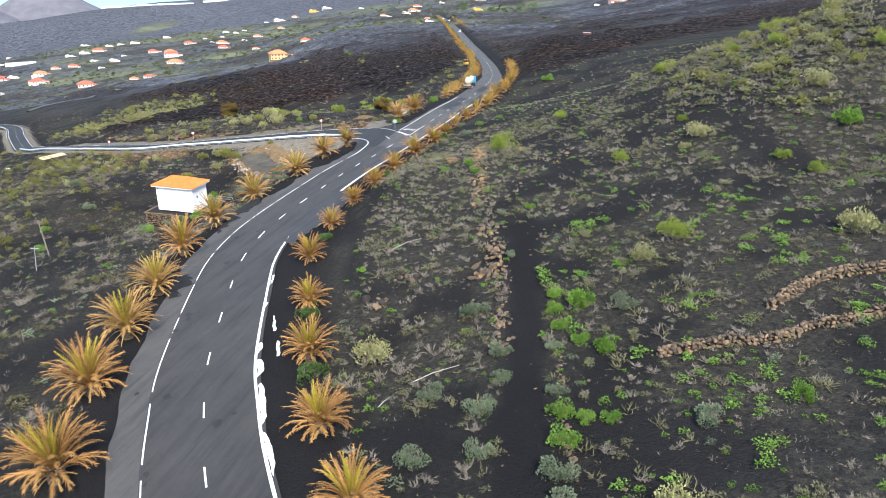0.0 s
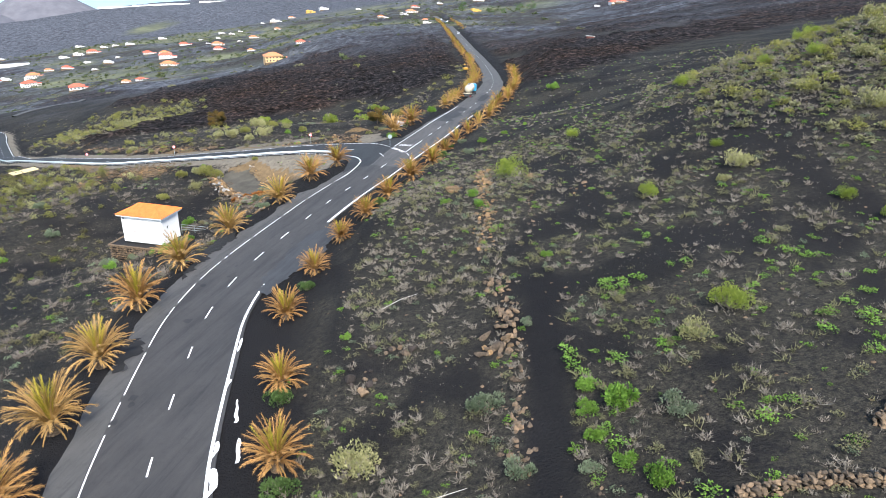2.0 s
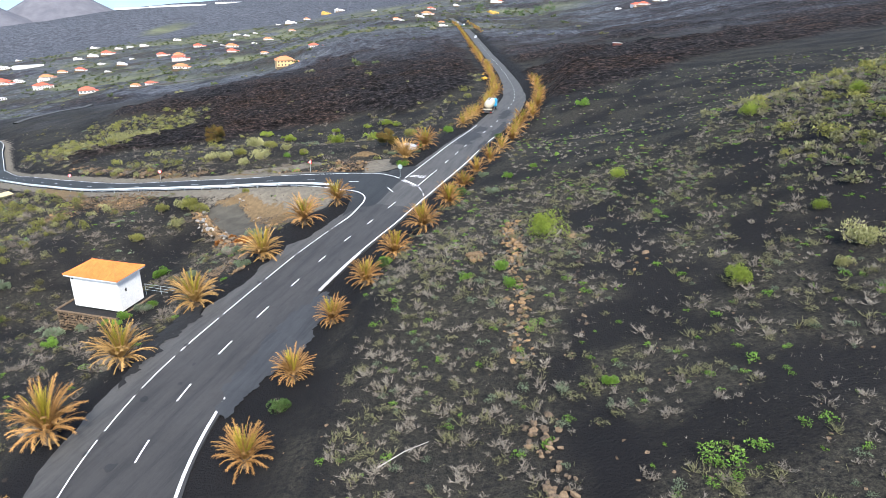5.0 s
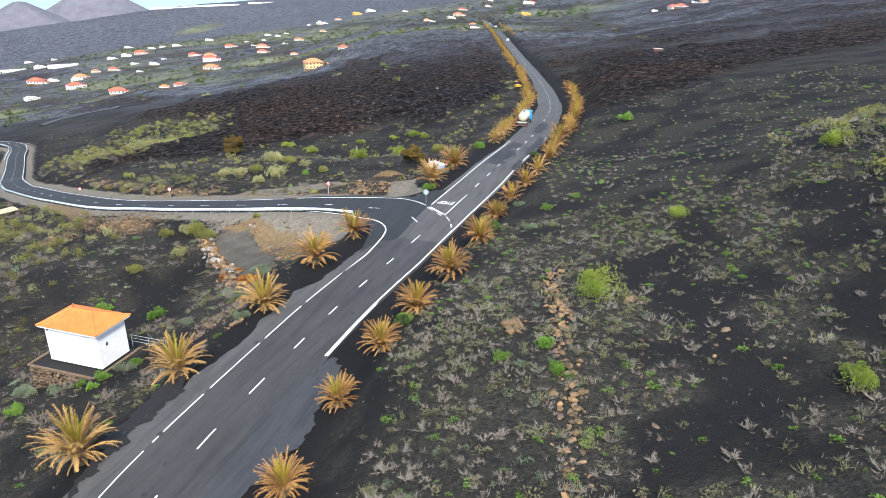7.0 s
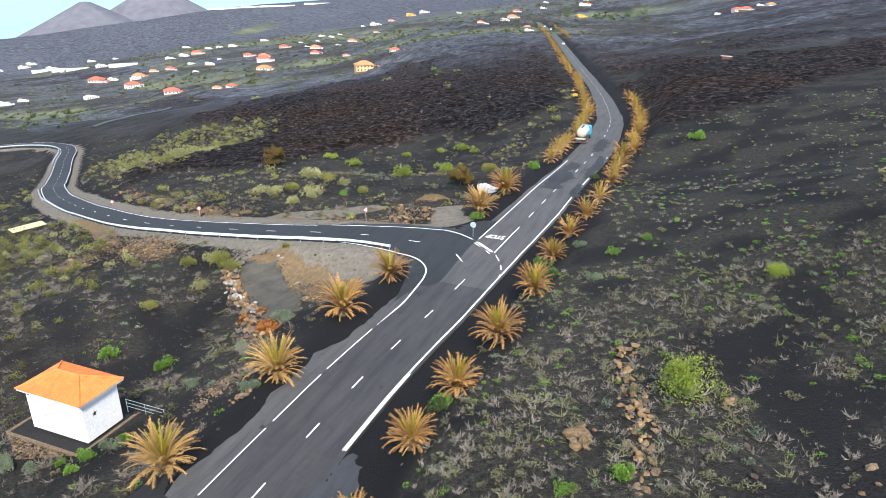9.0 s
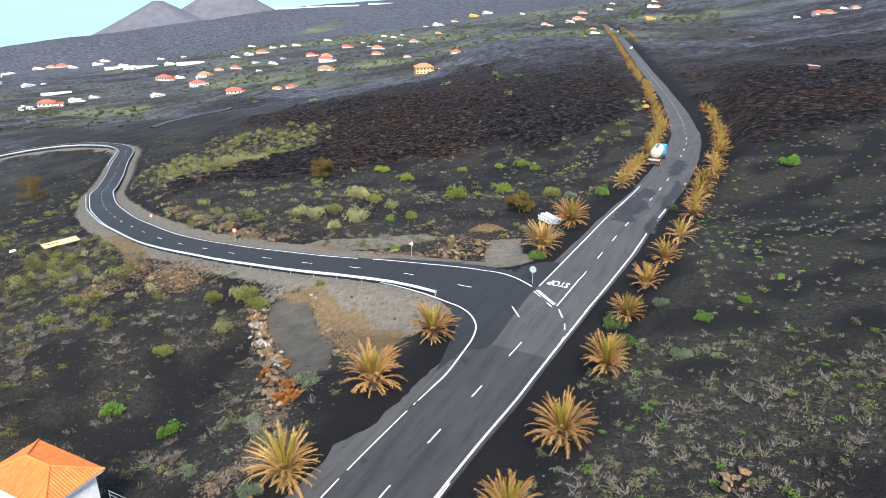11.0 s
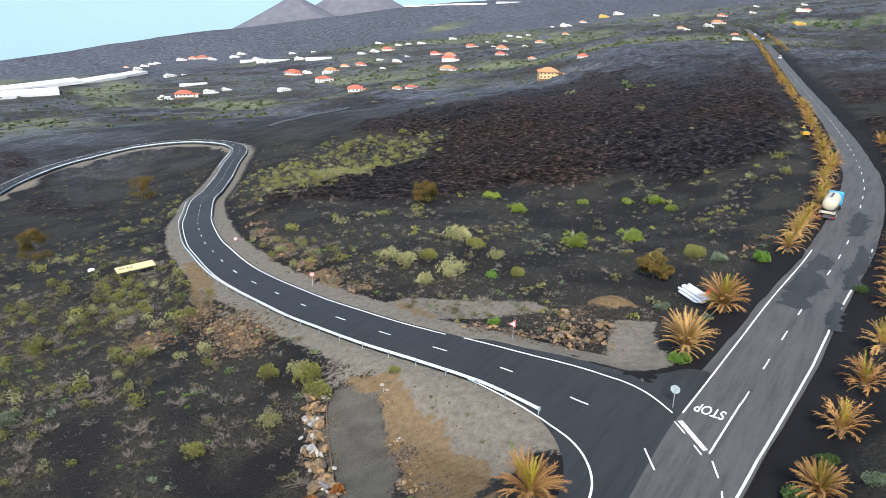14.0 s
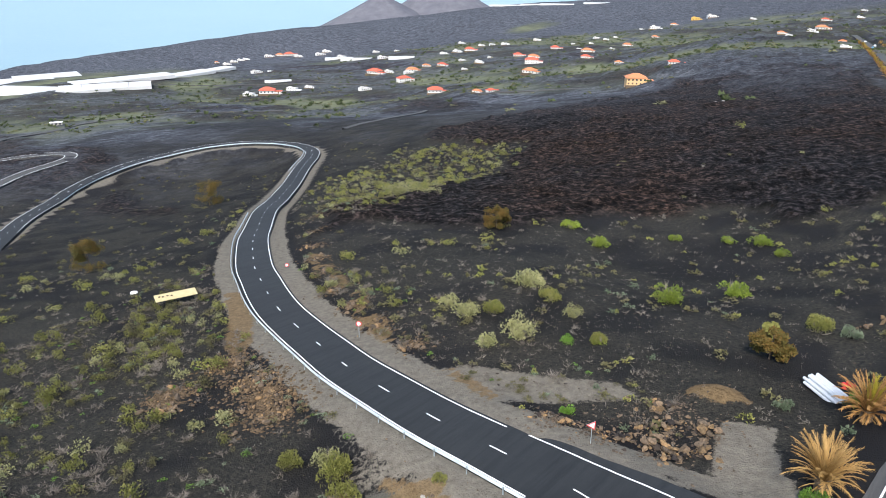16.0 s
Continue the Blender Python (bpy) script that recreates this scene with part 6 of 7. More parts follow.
def barrier(place, turn):
    root = thing("road_marker", place, "small grey metal marker post beside a palm", "marker", turn=turn)
    bm = bmesh.new()
    for x in (-0.25, 0.25):
        rod(bm, (x, 0, -0.2), (x, 0, 1.25), 0.05, None, 8)
    part("leg", bm, MAT_GALVANISED, root)
    bm = bmesh.new()
    box(bm, (0.62, 0.06, 0.16), (0, 0, 1.1), 0.02)
    box(bm, (0.62, 0.06, 0.12), (0, 0, 0.6), 0.02)
    part("crossbar", bm, MAT_GALVANISED, root)


barrier(place_on(-0.4, 139.8), 60)
kerb_line, _ = chain([(-42.6, 146.2), (-40.6, 142.6), (-38.0, 138.8), (-35.6, 135.2), (-33.6, 131.6)], 0.5)
kerb = strip("kerb", kerb_line, -0.05, 0.05, 0.12, MAT_STONE, None, 0.3)
tagged(kerb, "thin stone edging along the dirt track", "kerb", kind="structure")


# ---------------------------------------------------------------- stone base of the pump house, and its railing
def plinth():
    rng = random.Random(61)
    root = thing("stone_terrace", (-40.9, 106.3, -12.2), "rubble-stone terrace with an ash floor under the pump house", "stone wall", turn=-15.0)
    w, d, deep = 8.2, 6.2, 3.4
    bm = bmesh.new()
    box(bm, (w - 0.35, d - 0.35, deep), (0, 0, -deep / 2), 0.05)
    part("core", bm, MAT_ASH_DRIFT, root)
    bm = bmesh.new()
    for sx, sy, cx, cy in ((w, 0.3, 0, -d / 2), (0.3, d, -w / 2, 0), (0.3, d, w / 2, 0)):
        box(bm, (sx, sy, 0.12), (cx, cy, 0.03), 0.04)
    part("coping", bm, MAT_STONE, root)
    for face in range(3):
        length = (w, d, d)[face]
        for row in range(8):
            u = -length / 2
            while u < length / 2:
                s = rng.uniform(0.3, 0.55)
                u += s * 0.8
                out = rng.uniform(-0.03, 0.05)
                at = ((u, -d / 2 - out, 0), (-w / 2 - out, u, 0), (w / 2 + out, u, 0))[face]
                loose(STONES["brown"][rng.randrange(6)], root, (at[0], at[1], -0.2 - row * 0.33 + rng.uniform(-0.05, 0.05)), s, rng, 0.9)
    return root


plinth()


def railing():
    root = thing("metal_railing", place_on(-34.8, 107.8), "thin galvanised pipe railing beside the pump house", "railing", turn=-15)
    bm = bmesh.new()
    for z in (0.35, 0.7, 1.05):
        rod(bm, (-2.2, 0, z), (2.0, 0, z), 0.025, None, 6)
    part("bars", bm, MAT_GALVANISED, root)
    for x in (-2.2, -0.1, 2.0):
        bm = bmesh.new()
        rod(bm, (x, 0, -0.3), (x, 0, 1.1), 0.03, None, 6)
        part("post", bm, MAT_GALVANISED, root)


railing()


# ---------------------------------------------------------------- vehicles
def wheels(root, spots, r, w):
    for x, y in spots:
        wheel = part("wheel", tyre_mesh(r, w), MAT_BLACK, root)
        wheel.matrix_basis = pose(x, y, r)
        bm = bmesh.new()
        bmesh.ops.create_cone(bm, cap_ends=True, segments=14, radius1=r * 0.55, radius2=r * 0.5, depth=w + 0.03, matrix=Matrix.Rotation(math.pi / 2, 4, "Y"))
        part("rim", bm, MAT_GALVANISED, wheel)


def tyre_mesh(r, w):
    bm = bmesh.new()
    made = bmesh.ops.create_cone(bm, cap_ends=True, segments=20, radius1=r, radius2=r, depth=w, matrix=Matrix.Rotation(math.pi / 2, 4, "Y"))
    bmesh.ops.bevel(bm, geom=[e for e in bm.edges if len(e.link_faces) == 2 and abs(e.calc_face_angle(0)) > 1], offset=0.05, segments=2, affect="EDGES")
    return bm


def tank_truck(x, y, turn):
    """A lorry with a rounded cream tank behind a blue cab; its nose along +y."""
    root = thing("tank_truck", (x, y, ground_at(x, y) + TOP), "tank lorry with a cream-white tank and blue cab", "truck", turn=turn)
    bm = bmesh.new()
    box(bm, (0.9, 8.2, 0.28), (0, 0, 0.85), 0.03)
    box(bm, (2.3, 0.25, 0.25), (0, -4.1, 0.62), 0.03)
    part("chassis", bm, MAT_CHASSIS, root)
    bm = bmesh.new()
    box(bm, (2.3, 1.0, 0.12), (0, -3.6, 1.25), 0.02)
    for k in range(5):
        box(bm, (0.08, 1.0, 0.1), (-1.0 + 0.5 * k, -3.6, 1.36), 0.01)
    part("rear_deck", bm, MAT_TANK, root)
    bm = bmesh.new()
    made = bmesh.ops.create_uvsphere(bm, u_segments=24, v_segments=16, radius=1.0)["verts"]
    for v in made:
        f = v.co.z
        e = math.copysign(abs(f) ** 0.6, f)
        k = max(0.0, 1 - abs(e) ** 9) ** 0.5
        d = Vector((v.co.x, v.co.y)).normalized() if Vector((v.co.x, v.co.y)).length > 1e-6 else Vector((0, 0))
        v.co = Vector((d.x * 1.15 * k, e * 2.5 - 0.5, 2.25 + d.y * 1.1 * k))
    part("tank", bm, MAT_TANK, root)
    bm = bmesh.new()
    box(bm, (0.3, 2.4, 0.08), (0, -0.9, 3.34), 0.03)
    for yy in (-2.6, -1.2, 0.2):
        bmesh.ops.create_cone(bm, cap_ends=True, segments=12, radius1=0.2, radius2=0.18, depth=0.2, matrix=Matrix.Translation((0, yy * 0.7, 3.36)))
    part("walkway", bm, MAT_CHASSIS, root)
    for xx in (-0.95, 0.95):
        bm = bmesh.new()
        rod(bm, (xx, -4.05, 0.9), (xx, -4.05, 2.2), 0.04)
        rod(bm, (xx, -3.5, 2.2), (xx, -4.05, 2.2), 0.04)
        part("ladder_rail", bm, MAT_CHASSIS, root)
        bm = bmesh.new()
        box(bm, (0.3, 0.06, 0.18), (xx, -4.25, 0.66), 0.01)
        part("tail_light", bm, MAT_RED, root)
    bm = bmesh.new()
    box(bm, (2.4, 1.6, 1.8), (0, 3.2, 1.75), 0.16)
    cab = part("cab", bm, MAT_BLUE, root)
    bm = bmesh.new()
    box(bm, (2.1, 0.06, 0.75), (0, 4.0, 2.15), 0.02)
    part("windscreen", bm, MAT_GLASS, cab)
    bm = bmesh.new()
    box(bm, (2.2, 1.4, 0.2), (0, 3.1, 2.74), 0.08)
    part("roof_fairing", bm, MAT_BLUE, cab)
    for xx in (-1.42, 1.42):
        bm = bmesh.new()
        box(bm, (0.2, 0.12, 0.5), (xx, 3.85, 2.5), 0.03)
        part("mirror", bm, MAT_CHASSIS, cab)
    wheels(root, [(s * 1.02, yy) for s in (-1, 1) for yy in (3.0, -1.9, -3.2)], 0.52, 0.36)
    return root


def car(x, y, turn, paint, label, pickup=False):
    root = thing("car", (x, y, ground_at(x, y) + TOP), label, "car", turn=turn)
    bm = bmesh.new()
    box(bm, (1.8, 4.3, 0.62), (0, 0, 0.66), 0.14)
    part("body", bm, paint, root)
    bm = bmesh.new()
    made = box(bm, (1.6, 2.3 if not pickup else 1.5, 0.62), (0, -0.2 if not pickup else 0.4, 1.24))
    for v in made:
        if v.co.z > 1.3:
            v.co.x *= 0.84
            v.co.y = v.co.y * 0.78
    bmesh.ops.bevel(bm, geom=bm.edges[:], offset=0.07, segments=2, affect="EDGES")
    part("cabin", bm, MAT_GLASS, root)
    bm = bmesh.new()
    box(bm, (1.28, 1.5 if not pickup else 1.0, 0.06), (0, -0.2 if not pickup else 0.32, 1.56), 0.02)
    part("roof_panel", bm, paint, root)
    for xx in (-0.62, 0.62):
        bm = bmesh.new()
        box(bm, (0.35, 0.06, 0.16), (xx, 2.14, 0.75), 0.02)
        part("headlight", bm, MAT_SIGN_WHITE, root)
        bm = bmesh.new()
        box(bm, (0.3, 0.06, 0.18), (xx, -2.14, 0.78), 0.02)
        part("tail_light", bm, MAT_RED, root)
    wheels(root, [(s * 0.82, yy) for s in (-1, 1) for yy in (1.35, -1.35)], 0.32, 0.2)
    return root


tank_truck(8.0, 218.6, -13)
car(13.2, 588, 175, MAT_CAR, "small white car on the far straight")
car(4.6, 770, 2, MAT_BLUE, "light blue pickup on the far road", True)
car(6.6, 800, 178, MAT_CAR, "white van waiting on the far road")
car(0.5, 860, 178, MAT_CAR, "white car at the end of the road")


def digger(x, y, turn):
    root = thing("excavator", place_on(x, y), "small yellow excavator parked behind roadside palms", "excavator", turn=turn, size=0.8)
    bm = bmesh.new()
    box(bm, (2.2, 2.4, 0.9), (0, 0, 1.3), 0.1)
    part("engine_house", bm, MAT_YELLOW, root)
    bm = bmesh.new()
    box(bm, (1.0, 1.1, 1.3), (-0.5, 0.5, 2.2), 0.08)
    part("cab", bm, MAT_GLASS, root)
    bm = bmesh.new()
    box(bm, (1.2, 1.3, 0.1), (-0.5, 0.5, 2.9), 0.03)
    part("cab_roof", bm, MAT_YELLOW, root)
    for s in (-1, 1):
        bm = bmesh.new()
        box(bm, (0.5, 3.0, 0.75), (s * 0.95, 0, 0.4), 0.2)
        part("crawler_track", bm, MAT_BLACK, root)
    bm = bmesh.new()
    rod(bm, (0.4, 1.0, 1.6), (0.4, 2.6, 3.2), 0.18, 0.14)
    rod(bm, (0.4, 2.6, 3.2), (0.4, 3.6, 1.2), 0.14, 0.1)
    part("boom", bm, MAT_YELLOW, root)


digger(9.4, 300, 20)


# ---------------------------------------------------------------- loose things by the roads
MAT_PIPE = plain("grey_white_pipe", (0.50, 0.53, 0.56), 0.5)


def pipe_stack():
    root = thing("pipe_stack", place_on(-9.6, 176.0), "stack of long white plastic pipes on the ash", "pipes", turn=41, size=0.98)
    rng = random.Random(3)
    for row, count in ((0, 7), (1, 6), (2, 4)):
        for k in range(count):
            bm = bmesh.new()
            x, z = (k - count / 2) * 0.34 + 0.17, 0.17 + row * 0.29
            off = rng.uniform(-0.3, 0.3)
            rod(bm, (x, -2.3 + off, z), (x, 2.3 + off, z), 0.155, None, 12)
            part("pipe", bm, MAT_PIPE, root)
    bm = bmesh.new()
    for k in range(5):
        box(bm, (0.35, 0.5, 0.3), (1.9 + 0.2 * k, 0.2 + 0.3 * (k % 2), 0.2 + 0.3 * (k % 3)), 0.05)
    tagged(part("fitting_pile", bm, MAT_RED, root), "red pipe fittings")


pipe_stack()


def board_shed():
    """A flat pale board resting on a low frame in the ash."""
    root = thing("board_shelter", place_on(-98.5, 177.4), "pale yellow board roof lying on a low frame", "shelter", turn=58)
    bm = bmesh.new()
    box(bm, (6.2, 2.1, 0.12), (0, 0, 1.5), 0.02, Matrix.Rotation(0.10, 4, "X"))
    part("board", bm, MAT_BOARD, root)
    for x in (-2.8, 2.8):
        for y in (-0.85, 0.85):
            bm = bmesh.new()
            rod(bm, (x, y, -0.4), (x, y, 1.47 + 0.1 * y), 0.06, None, 8)
            part("leg", bm, MAT_WOOD, root)
    bm = bmesh.new()
    for x in (-2.4, -1.9, -1.2, -0.6):
        box(bm, (0.28, 0.3, 0.1), (x, 0.3 * math.sin(x * 5), 1.62 + 0.1 * 0.3 * math.sin(x * 5)), 0.03)
    part("weight_stone", bm, MAT_STONE, root)


board_shed()
def buried_hut(x, y, turn):
    """A hut sunk in the lava, its pale roof slab and a strip of wall still showing."""
    root = thing("buried_hut", (x, y, float(surface(x, y)[0])), "pale roof slab of a hut half buried in lava", "ruin", turn=turn, size=0.62)
    bm = bmesh.new()
    box(bm, (6.4, 3.0, 0.28), (0, 0, 1.3), 0.05, Matrix.Rotation(0.07, 4, "Y"))
    part("roof", bm, MAT_CONCRETE, root)
    bm = bmesh.new()
    box(bm, (5.6, 2.4, 2.0), (-0.2, 0, 0.05), 0.04)
    part("wall", bm, MAT_RUSTY_WALL, root)


def field_shed(x, y, turn):
    """A long low shed with a white roof and dark openings beside the lower lane."""
    root = thing("field_shed", (x, y, float(surface(x, y)[0])), "low white-roofed shed beside the lower lane", "shed", turn=turn)
    bm = bmesh.new()
    box(bm, (9.0, 4.6, 3.4), (0, 0, 0.8), 0.03)
    part("wall", bm, MAT_CONCRETE, root)
    bm = bmesh.new()
    box(bm, (9.8, 5.4, 0.2), (0, 0, 2.6), 0.04)
    part("roof", bm, MAT_WHITEWASH, root)
    for x0 in (-2.8, 0, 2.8):
        bm = bmesh.new()
        box(bm, (1.5, 0.12, 1.3), (x0, -2.31, 1.5), 0.01)
        part("opening", bm, MAT_CHASSIS, root)


MAT_RUSTY_WALL = plain("brownish_red_wall", (0.10, 0.035, 0.028), 0.85)
buried_hut(66.4, 346.0, 8)
field_shed(-574.3, 475.8, 52)
disc = thing("round_cover", place_on(-112.5, 180.5), "round pale cover lying in the scrub", "cover")
bm = bmesh.new()
bmesh.ops.create_cone(bm, cap_ends=True, segments=24, radius1=0.62, radius2=0.56, depth=0.2, matrix=Matrix.Translation((0, 0, 0.25)))
part("disc_plate", bm, MAT_SIGN_WHITE, disc)


# ---------------------------------------------------------------- single shrubs and small trees
def blob_mesh(seed, leaves, leaf, squash, lobes, material, depth=0.4):
    v, f = leaf_proto(random.Random(seed), leaves, leaf, squash, lobes, depth)
    return mesh_of("foliage", v, f, material)


def twig_frame(seed, stems=9):
    v, f = twig_proto(random.Random(seed), stems + 4, 8, 0.9, 0.012)
    return mesh_of("branch", v, f, MAT_TWIG)


SHRUB_KINDS = {
    "green": [blob_mesh(500 + i, 1300, 0.06, 0.66, 12, MAT_GREEN, 0.6) for i in range(3)],
    "bright": [blob_mesh(620 + i, 3400, 0.031, 0.95, 18, MAT_BRIGHT, 0.5) for i in range(3)],
    "mat": [blob_mesh(640 + i, 1900, 0.042, 0.5, 16, MAT_BRIGHT, 0.5) for i in range(3)],
    "lime": [blob_mesh(520 + i, 1900, 0.046, 0.66, 14, MAT_LIME, 0.55) for i in range(3)],
    "cream": [blob_mesh(540 + i, 1500, 0.046, 0.66, 14, MAT_CREAM, 0.55) for i in range(3)],
    "sage": [blob_mesh(560 + i, 1400, 0.05, 0.62, 11, MAT_SAGE, 0.55) for i in range(3)],
    "dark": [blob_mesh(580 + i, 1300, 0.06, 0.6, 9, MAT_LEAF_GREEN_DARK) for i in range(2)],
    "rust": [blob_mesh(600 + i, 420, 0.16, 0.5, 9, MAT_RUST) for i in range(2)]}
FRAMES = [twig_frame(700 + i) for i in range(3)]
SHRUB_LABELS = {"green": "bright green leafy shrub growing from black ash", "bright": "rounded bright yellow-green bush on black ash", "mat": "wide flat dome of green spurge on black ash", "lime": "rounded yellow-green spurge bush on black ash", "cream": "shrub covered in cream-white flower heads",
                "sage": "grey-green rounded bush on black ash", "dark": "dense dark green bush beside the road", "rust": "heap of rust-red dry fronds"}


def shrub(kind, x, y, wide, tall=1.0, seed=0):
    rng = random.Random(int(x * 91 + y * 37) + seed)
    root = thing("shrub", place_on(x, y, 0.05), SHRUB_LABELS[kind], "shrub", "", rng.uniform(0, 360))
    root.matrix_basis = root.matrix_basis @ Matrix.Diagonal((wide, wide * rng.uniform(0.85, 1.1), wide * tall, 1))
    part("foliage", SHRUB_KINDS[kind][rng.randrange(len(SHRUB_KINDS[kind]))], None, root)
    if kind != "rust":
        part("branch", FRAMES[rng.randrange(3)], None, root)
    return root


EAST_SHRUBS = {
    "bright": [(19.4, 56.4, 3.0), (21, 83.2, 2.6), (8.5, 101.0, 4.6), (30.6, 92, 1.6), (36, 66.8, 2.2), (19.6, 120.5, 2.3), (34.9, 72.2, 2.0), (53.9, 125, 3), (38, 128, 3.4), (46, 118, 2.6), (64, 106, 3.6), (57, 96, 3.2), (70, 118, 4.0), (60, 134, 3.6), (50, 112, 2.8), (76, 110, 3.6)],
    "cream": [(58, 112, 3.4), (66, 128, 3.6), (72, 96, 3.0), (52, 104, 3.0), (61, 88, 2.8), (16.3, 53.6, 2.2), (30.3, 84.8, 3.0), (32.3, 52.8, 3.2), (45.4, 89, 3.6), (-5.4, 47.6, 3.1), (28, 82, 1.4), (43, 100, 2.6), (10.5, 25.8, 2.0)],
    "green": [(8.8, 50.8, 1.4), (8.4, 48.5, 1.5), (8.3, 46.1, 1.5), (6.9, 35.2, 1.6), (6.6, 32.3, 1.7), (10.5, 48.2, 2.5), (9.1, 72, 1.2), (10.7, 41.6, 1.7), (9.5, 43.4, 1.3), (8.1, 34.1, 1.3), (9.4, 33.6, 1.2), (3.6, 91.5, 1.7), (-8.3, 105.2, 1.6), (0.3, 90.5, 1.2), (3.8, 88.0, 1.4), (19.3, 32.6, 1.5), (44, 78, 3.2), (-7.7, 62.6, 0.9), (10.9, 138.3, 1.2), (29.4, 204.7, 3.2), (6.9, 134.9, 1.4), (15.0, 143.6, 1.0), (-11.9, 58.5, 1.2)],
    "sage": [(4.1, 44.8, 1.9), (2.5, 51.1, 2.2), (2.3, 37.7, 2.0), (-0.9, 41, 2.0), (14.3, 32, 1.7), (7.7, 43.4, 1.3), (7.0, 37.6, 1.4), (5.8, 29.6, 2.0), (5.4, 27, 2.0), (6.2, 60, 1.1), (4.0, 41, 1.4), (2.0, 33, 1.9), (-1.8, 33.4, 2.0), (12.9, 46.7, 2.0), (3.5, 140.5, 1.8), (4.2, 127.6, 1.8), (-7.6, 192.0, 2.4)],
    "dark": [(-0.8, 138.8, 2.7), (-9.7, 46.2, 2.4), (-13.2, 76, 1.7), (-11.6, 55.9, 2.1), (-8.4, 104.4, 1.7), (-0.2, 131.5, 2.4), (1.6, 144.2, 1.7), (8.4, 183.6, 1.8)]}
WEST_SHRUBS = {
    "mat": [(-28.7, 197.4, 4.8), (-21.3, 207.1, 4.4), (-56.2, 240, 3.8), (-35.5, 238.9, 2.8), (-26.2, 238.6, 2.8), (-20.8, 237.1, 4.2), (-17.0, 230.3, 2.8), (-47.6, 230.9, 4.0), (-32.2, 178.2, 1.9)],
    "lime": [(-36.2, 148.6, 1.2), (-45.8, 147.6, 3.4), (-43.3, 145.4, 3.0), (-50.4, 147.2, 2.2), (-49.2, 134, 1.8), (-41.6, 188, 2.6), (-46.5, 181.2, 2.6), (-32.2, 178.2, 1.9), (-11.0, 192.0, 3.0)],
    "cream": [(-47.4, 148.8, 2.8), (-45.2, 140.4, 2.4), (-43.6, 173.0, 2.8), (-46.4, 192.6, 4.4), (-49.5, 179.4, 3.4), (-40.6, 176.3, 4.2), (-107.6, 256, 7), (-97.4, 255, 5), (-53, 182, 2.6), (-37, 184, 2.4)],
    "green": [(-48.9, 124.2, 2.2), (-40.8, 121, 2.4), (-30.9, 163.4, 1.8), (-10.2, 157.0, 2.0), (-7.6, 173.6, 2.2), (-2.4, 191, 2.6), (-60, 100, 2.0), (-66, 112, 1.7), (-35.4, 177, 1.6), (-42, 96.5, 1.7), (-36.5, 99.5, 1.2), (-36.4, 101.4, 1.5), (-38.6, 101.0, 1.1), (-33.9, 103.2, 1.3)],
    "sage": [(-28.6, 126, 2.4), (-13.2, 171.8, 1.8), (-27, 113.8, 2.2), (-24.8, 107.2, 1.7), (-32.4, 111.6, 1.5), (-62, 120, 2.4), (-70, 132, 2.4), (-30.4, 118.6, 1.6), (-34.6, 102.2, 1.8), (-44.6, 101.6, 2.0), (-46, 103.4, 1.7), (-41, 100.6, 1.4)],
    "rust": [(-31.6, 127.4, 2.2), (-29.4, 122.4, 2.8), (-35.8, 131.8, 2.0), (-33.4, 129.4, 1.6), (-34.6, 134.2, 1.3)]}
for group in (EAST_SHRUBS, WEST_SHRUBS):
    for kind, spots in group.items():
        for x, y, wide in spots:
            shrub(kind, x, y, wide * {"bright": 0.9}.get(kind, 1.0), {"dark": 1.1, "rust": 0.7, "bright": 1.05, "lime": 1.3, "cream": 1.25, "green": 1.15}.get(kind, 1.1))


def small_tree(x, y, high, wide, material, label):
    """A tapered trunk with limbs, and a crown of many small tufts with gaps."""
    rng = random.Random(int(x * 13 + y * 7))
    root = thing("small_tree", place_on(x, y, 0.1), label, "tree")
    v, f = [], []
    prism(v, f, Vector((0, 0, -0.2)), Vector((0.05, 0, high * 0.45)), 0.13, 0.09)
    prism(v, f, Vector((0.05, 0, high * 0.45)), Vector((0, 0.05, high * 0.9)), 0.09, 0.03)
    ends = [Vector((0, 0, high * 0.92))]
    for k in range(16):
        z = high * rng.uniform(0.12, 0.85)
        a = rng.uniform(0, 6.283)
        reach = wide * 0.5 * (1.05 - 0.55 * abs(z / high - 0.4)) * rng.uniform(0.6, 1.0)
        e = Vector((math.cos(a) * reach, math.sin(a) * reach, z + high * 0.08))
        prism(v, f, Vector((0, 0, z)), e, 0.045, 0.015)
        ends += [e, e * 0.65 + Vector((0, 0, z * 0.35))]
    part("trunk", mesh_of("trunk", v, f, MAT_TRUNK), MAT_TRUNK, root)
    lv, lf = [], []
    for e in ends:
        for _ in range(150):
            n = Vector((rng.gauss(0, 1), rng.gauss(0, 1), rng.gauss(0, 0.8)))
            p = e + n.normalized() * wide * 0.15 * rng.random() ** 0.5
            o = Vector((rng.gauss(0, 1), rng.gauss(0, 1), rng.gauss(0.5, 0.7))).normalized()
            s = o.orthogonal().normalized() * 0.09
            i = len(lv)
            lv += [tuple(p - s), tuple(p + s), tuple(p + o * 0.27)]
            lf.append((i, i + 1, i + 2))
    part("crown", mesh_of("crown", lv, lf, material), material, root)


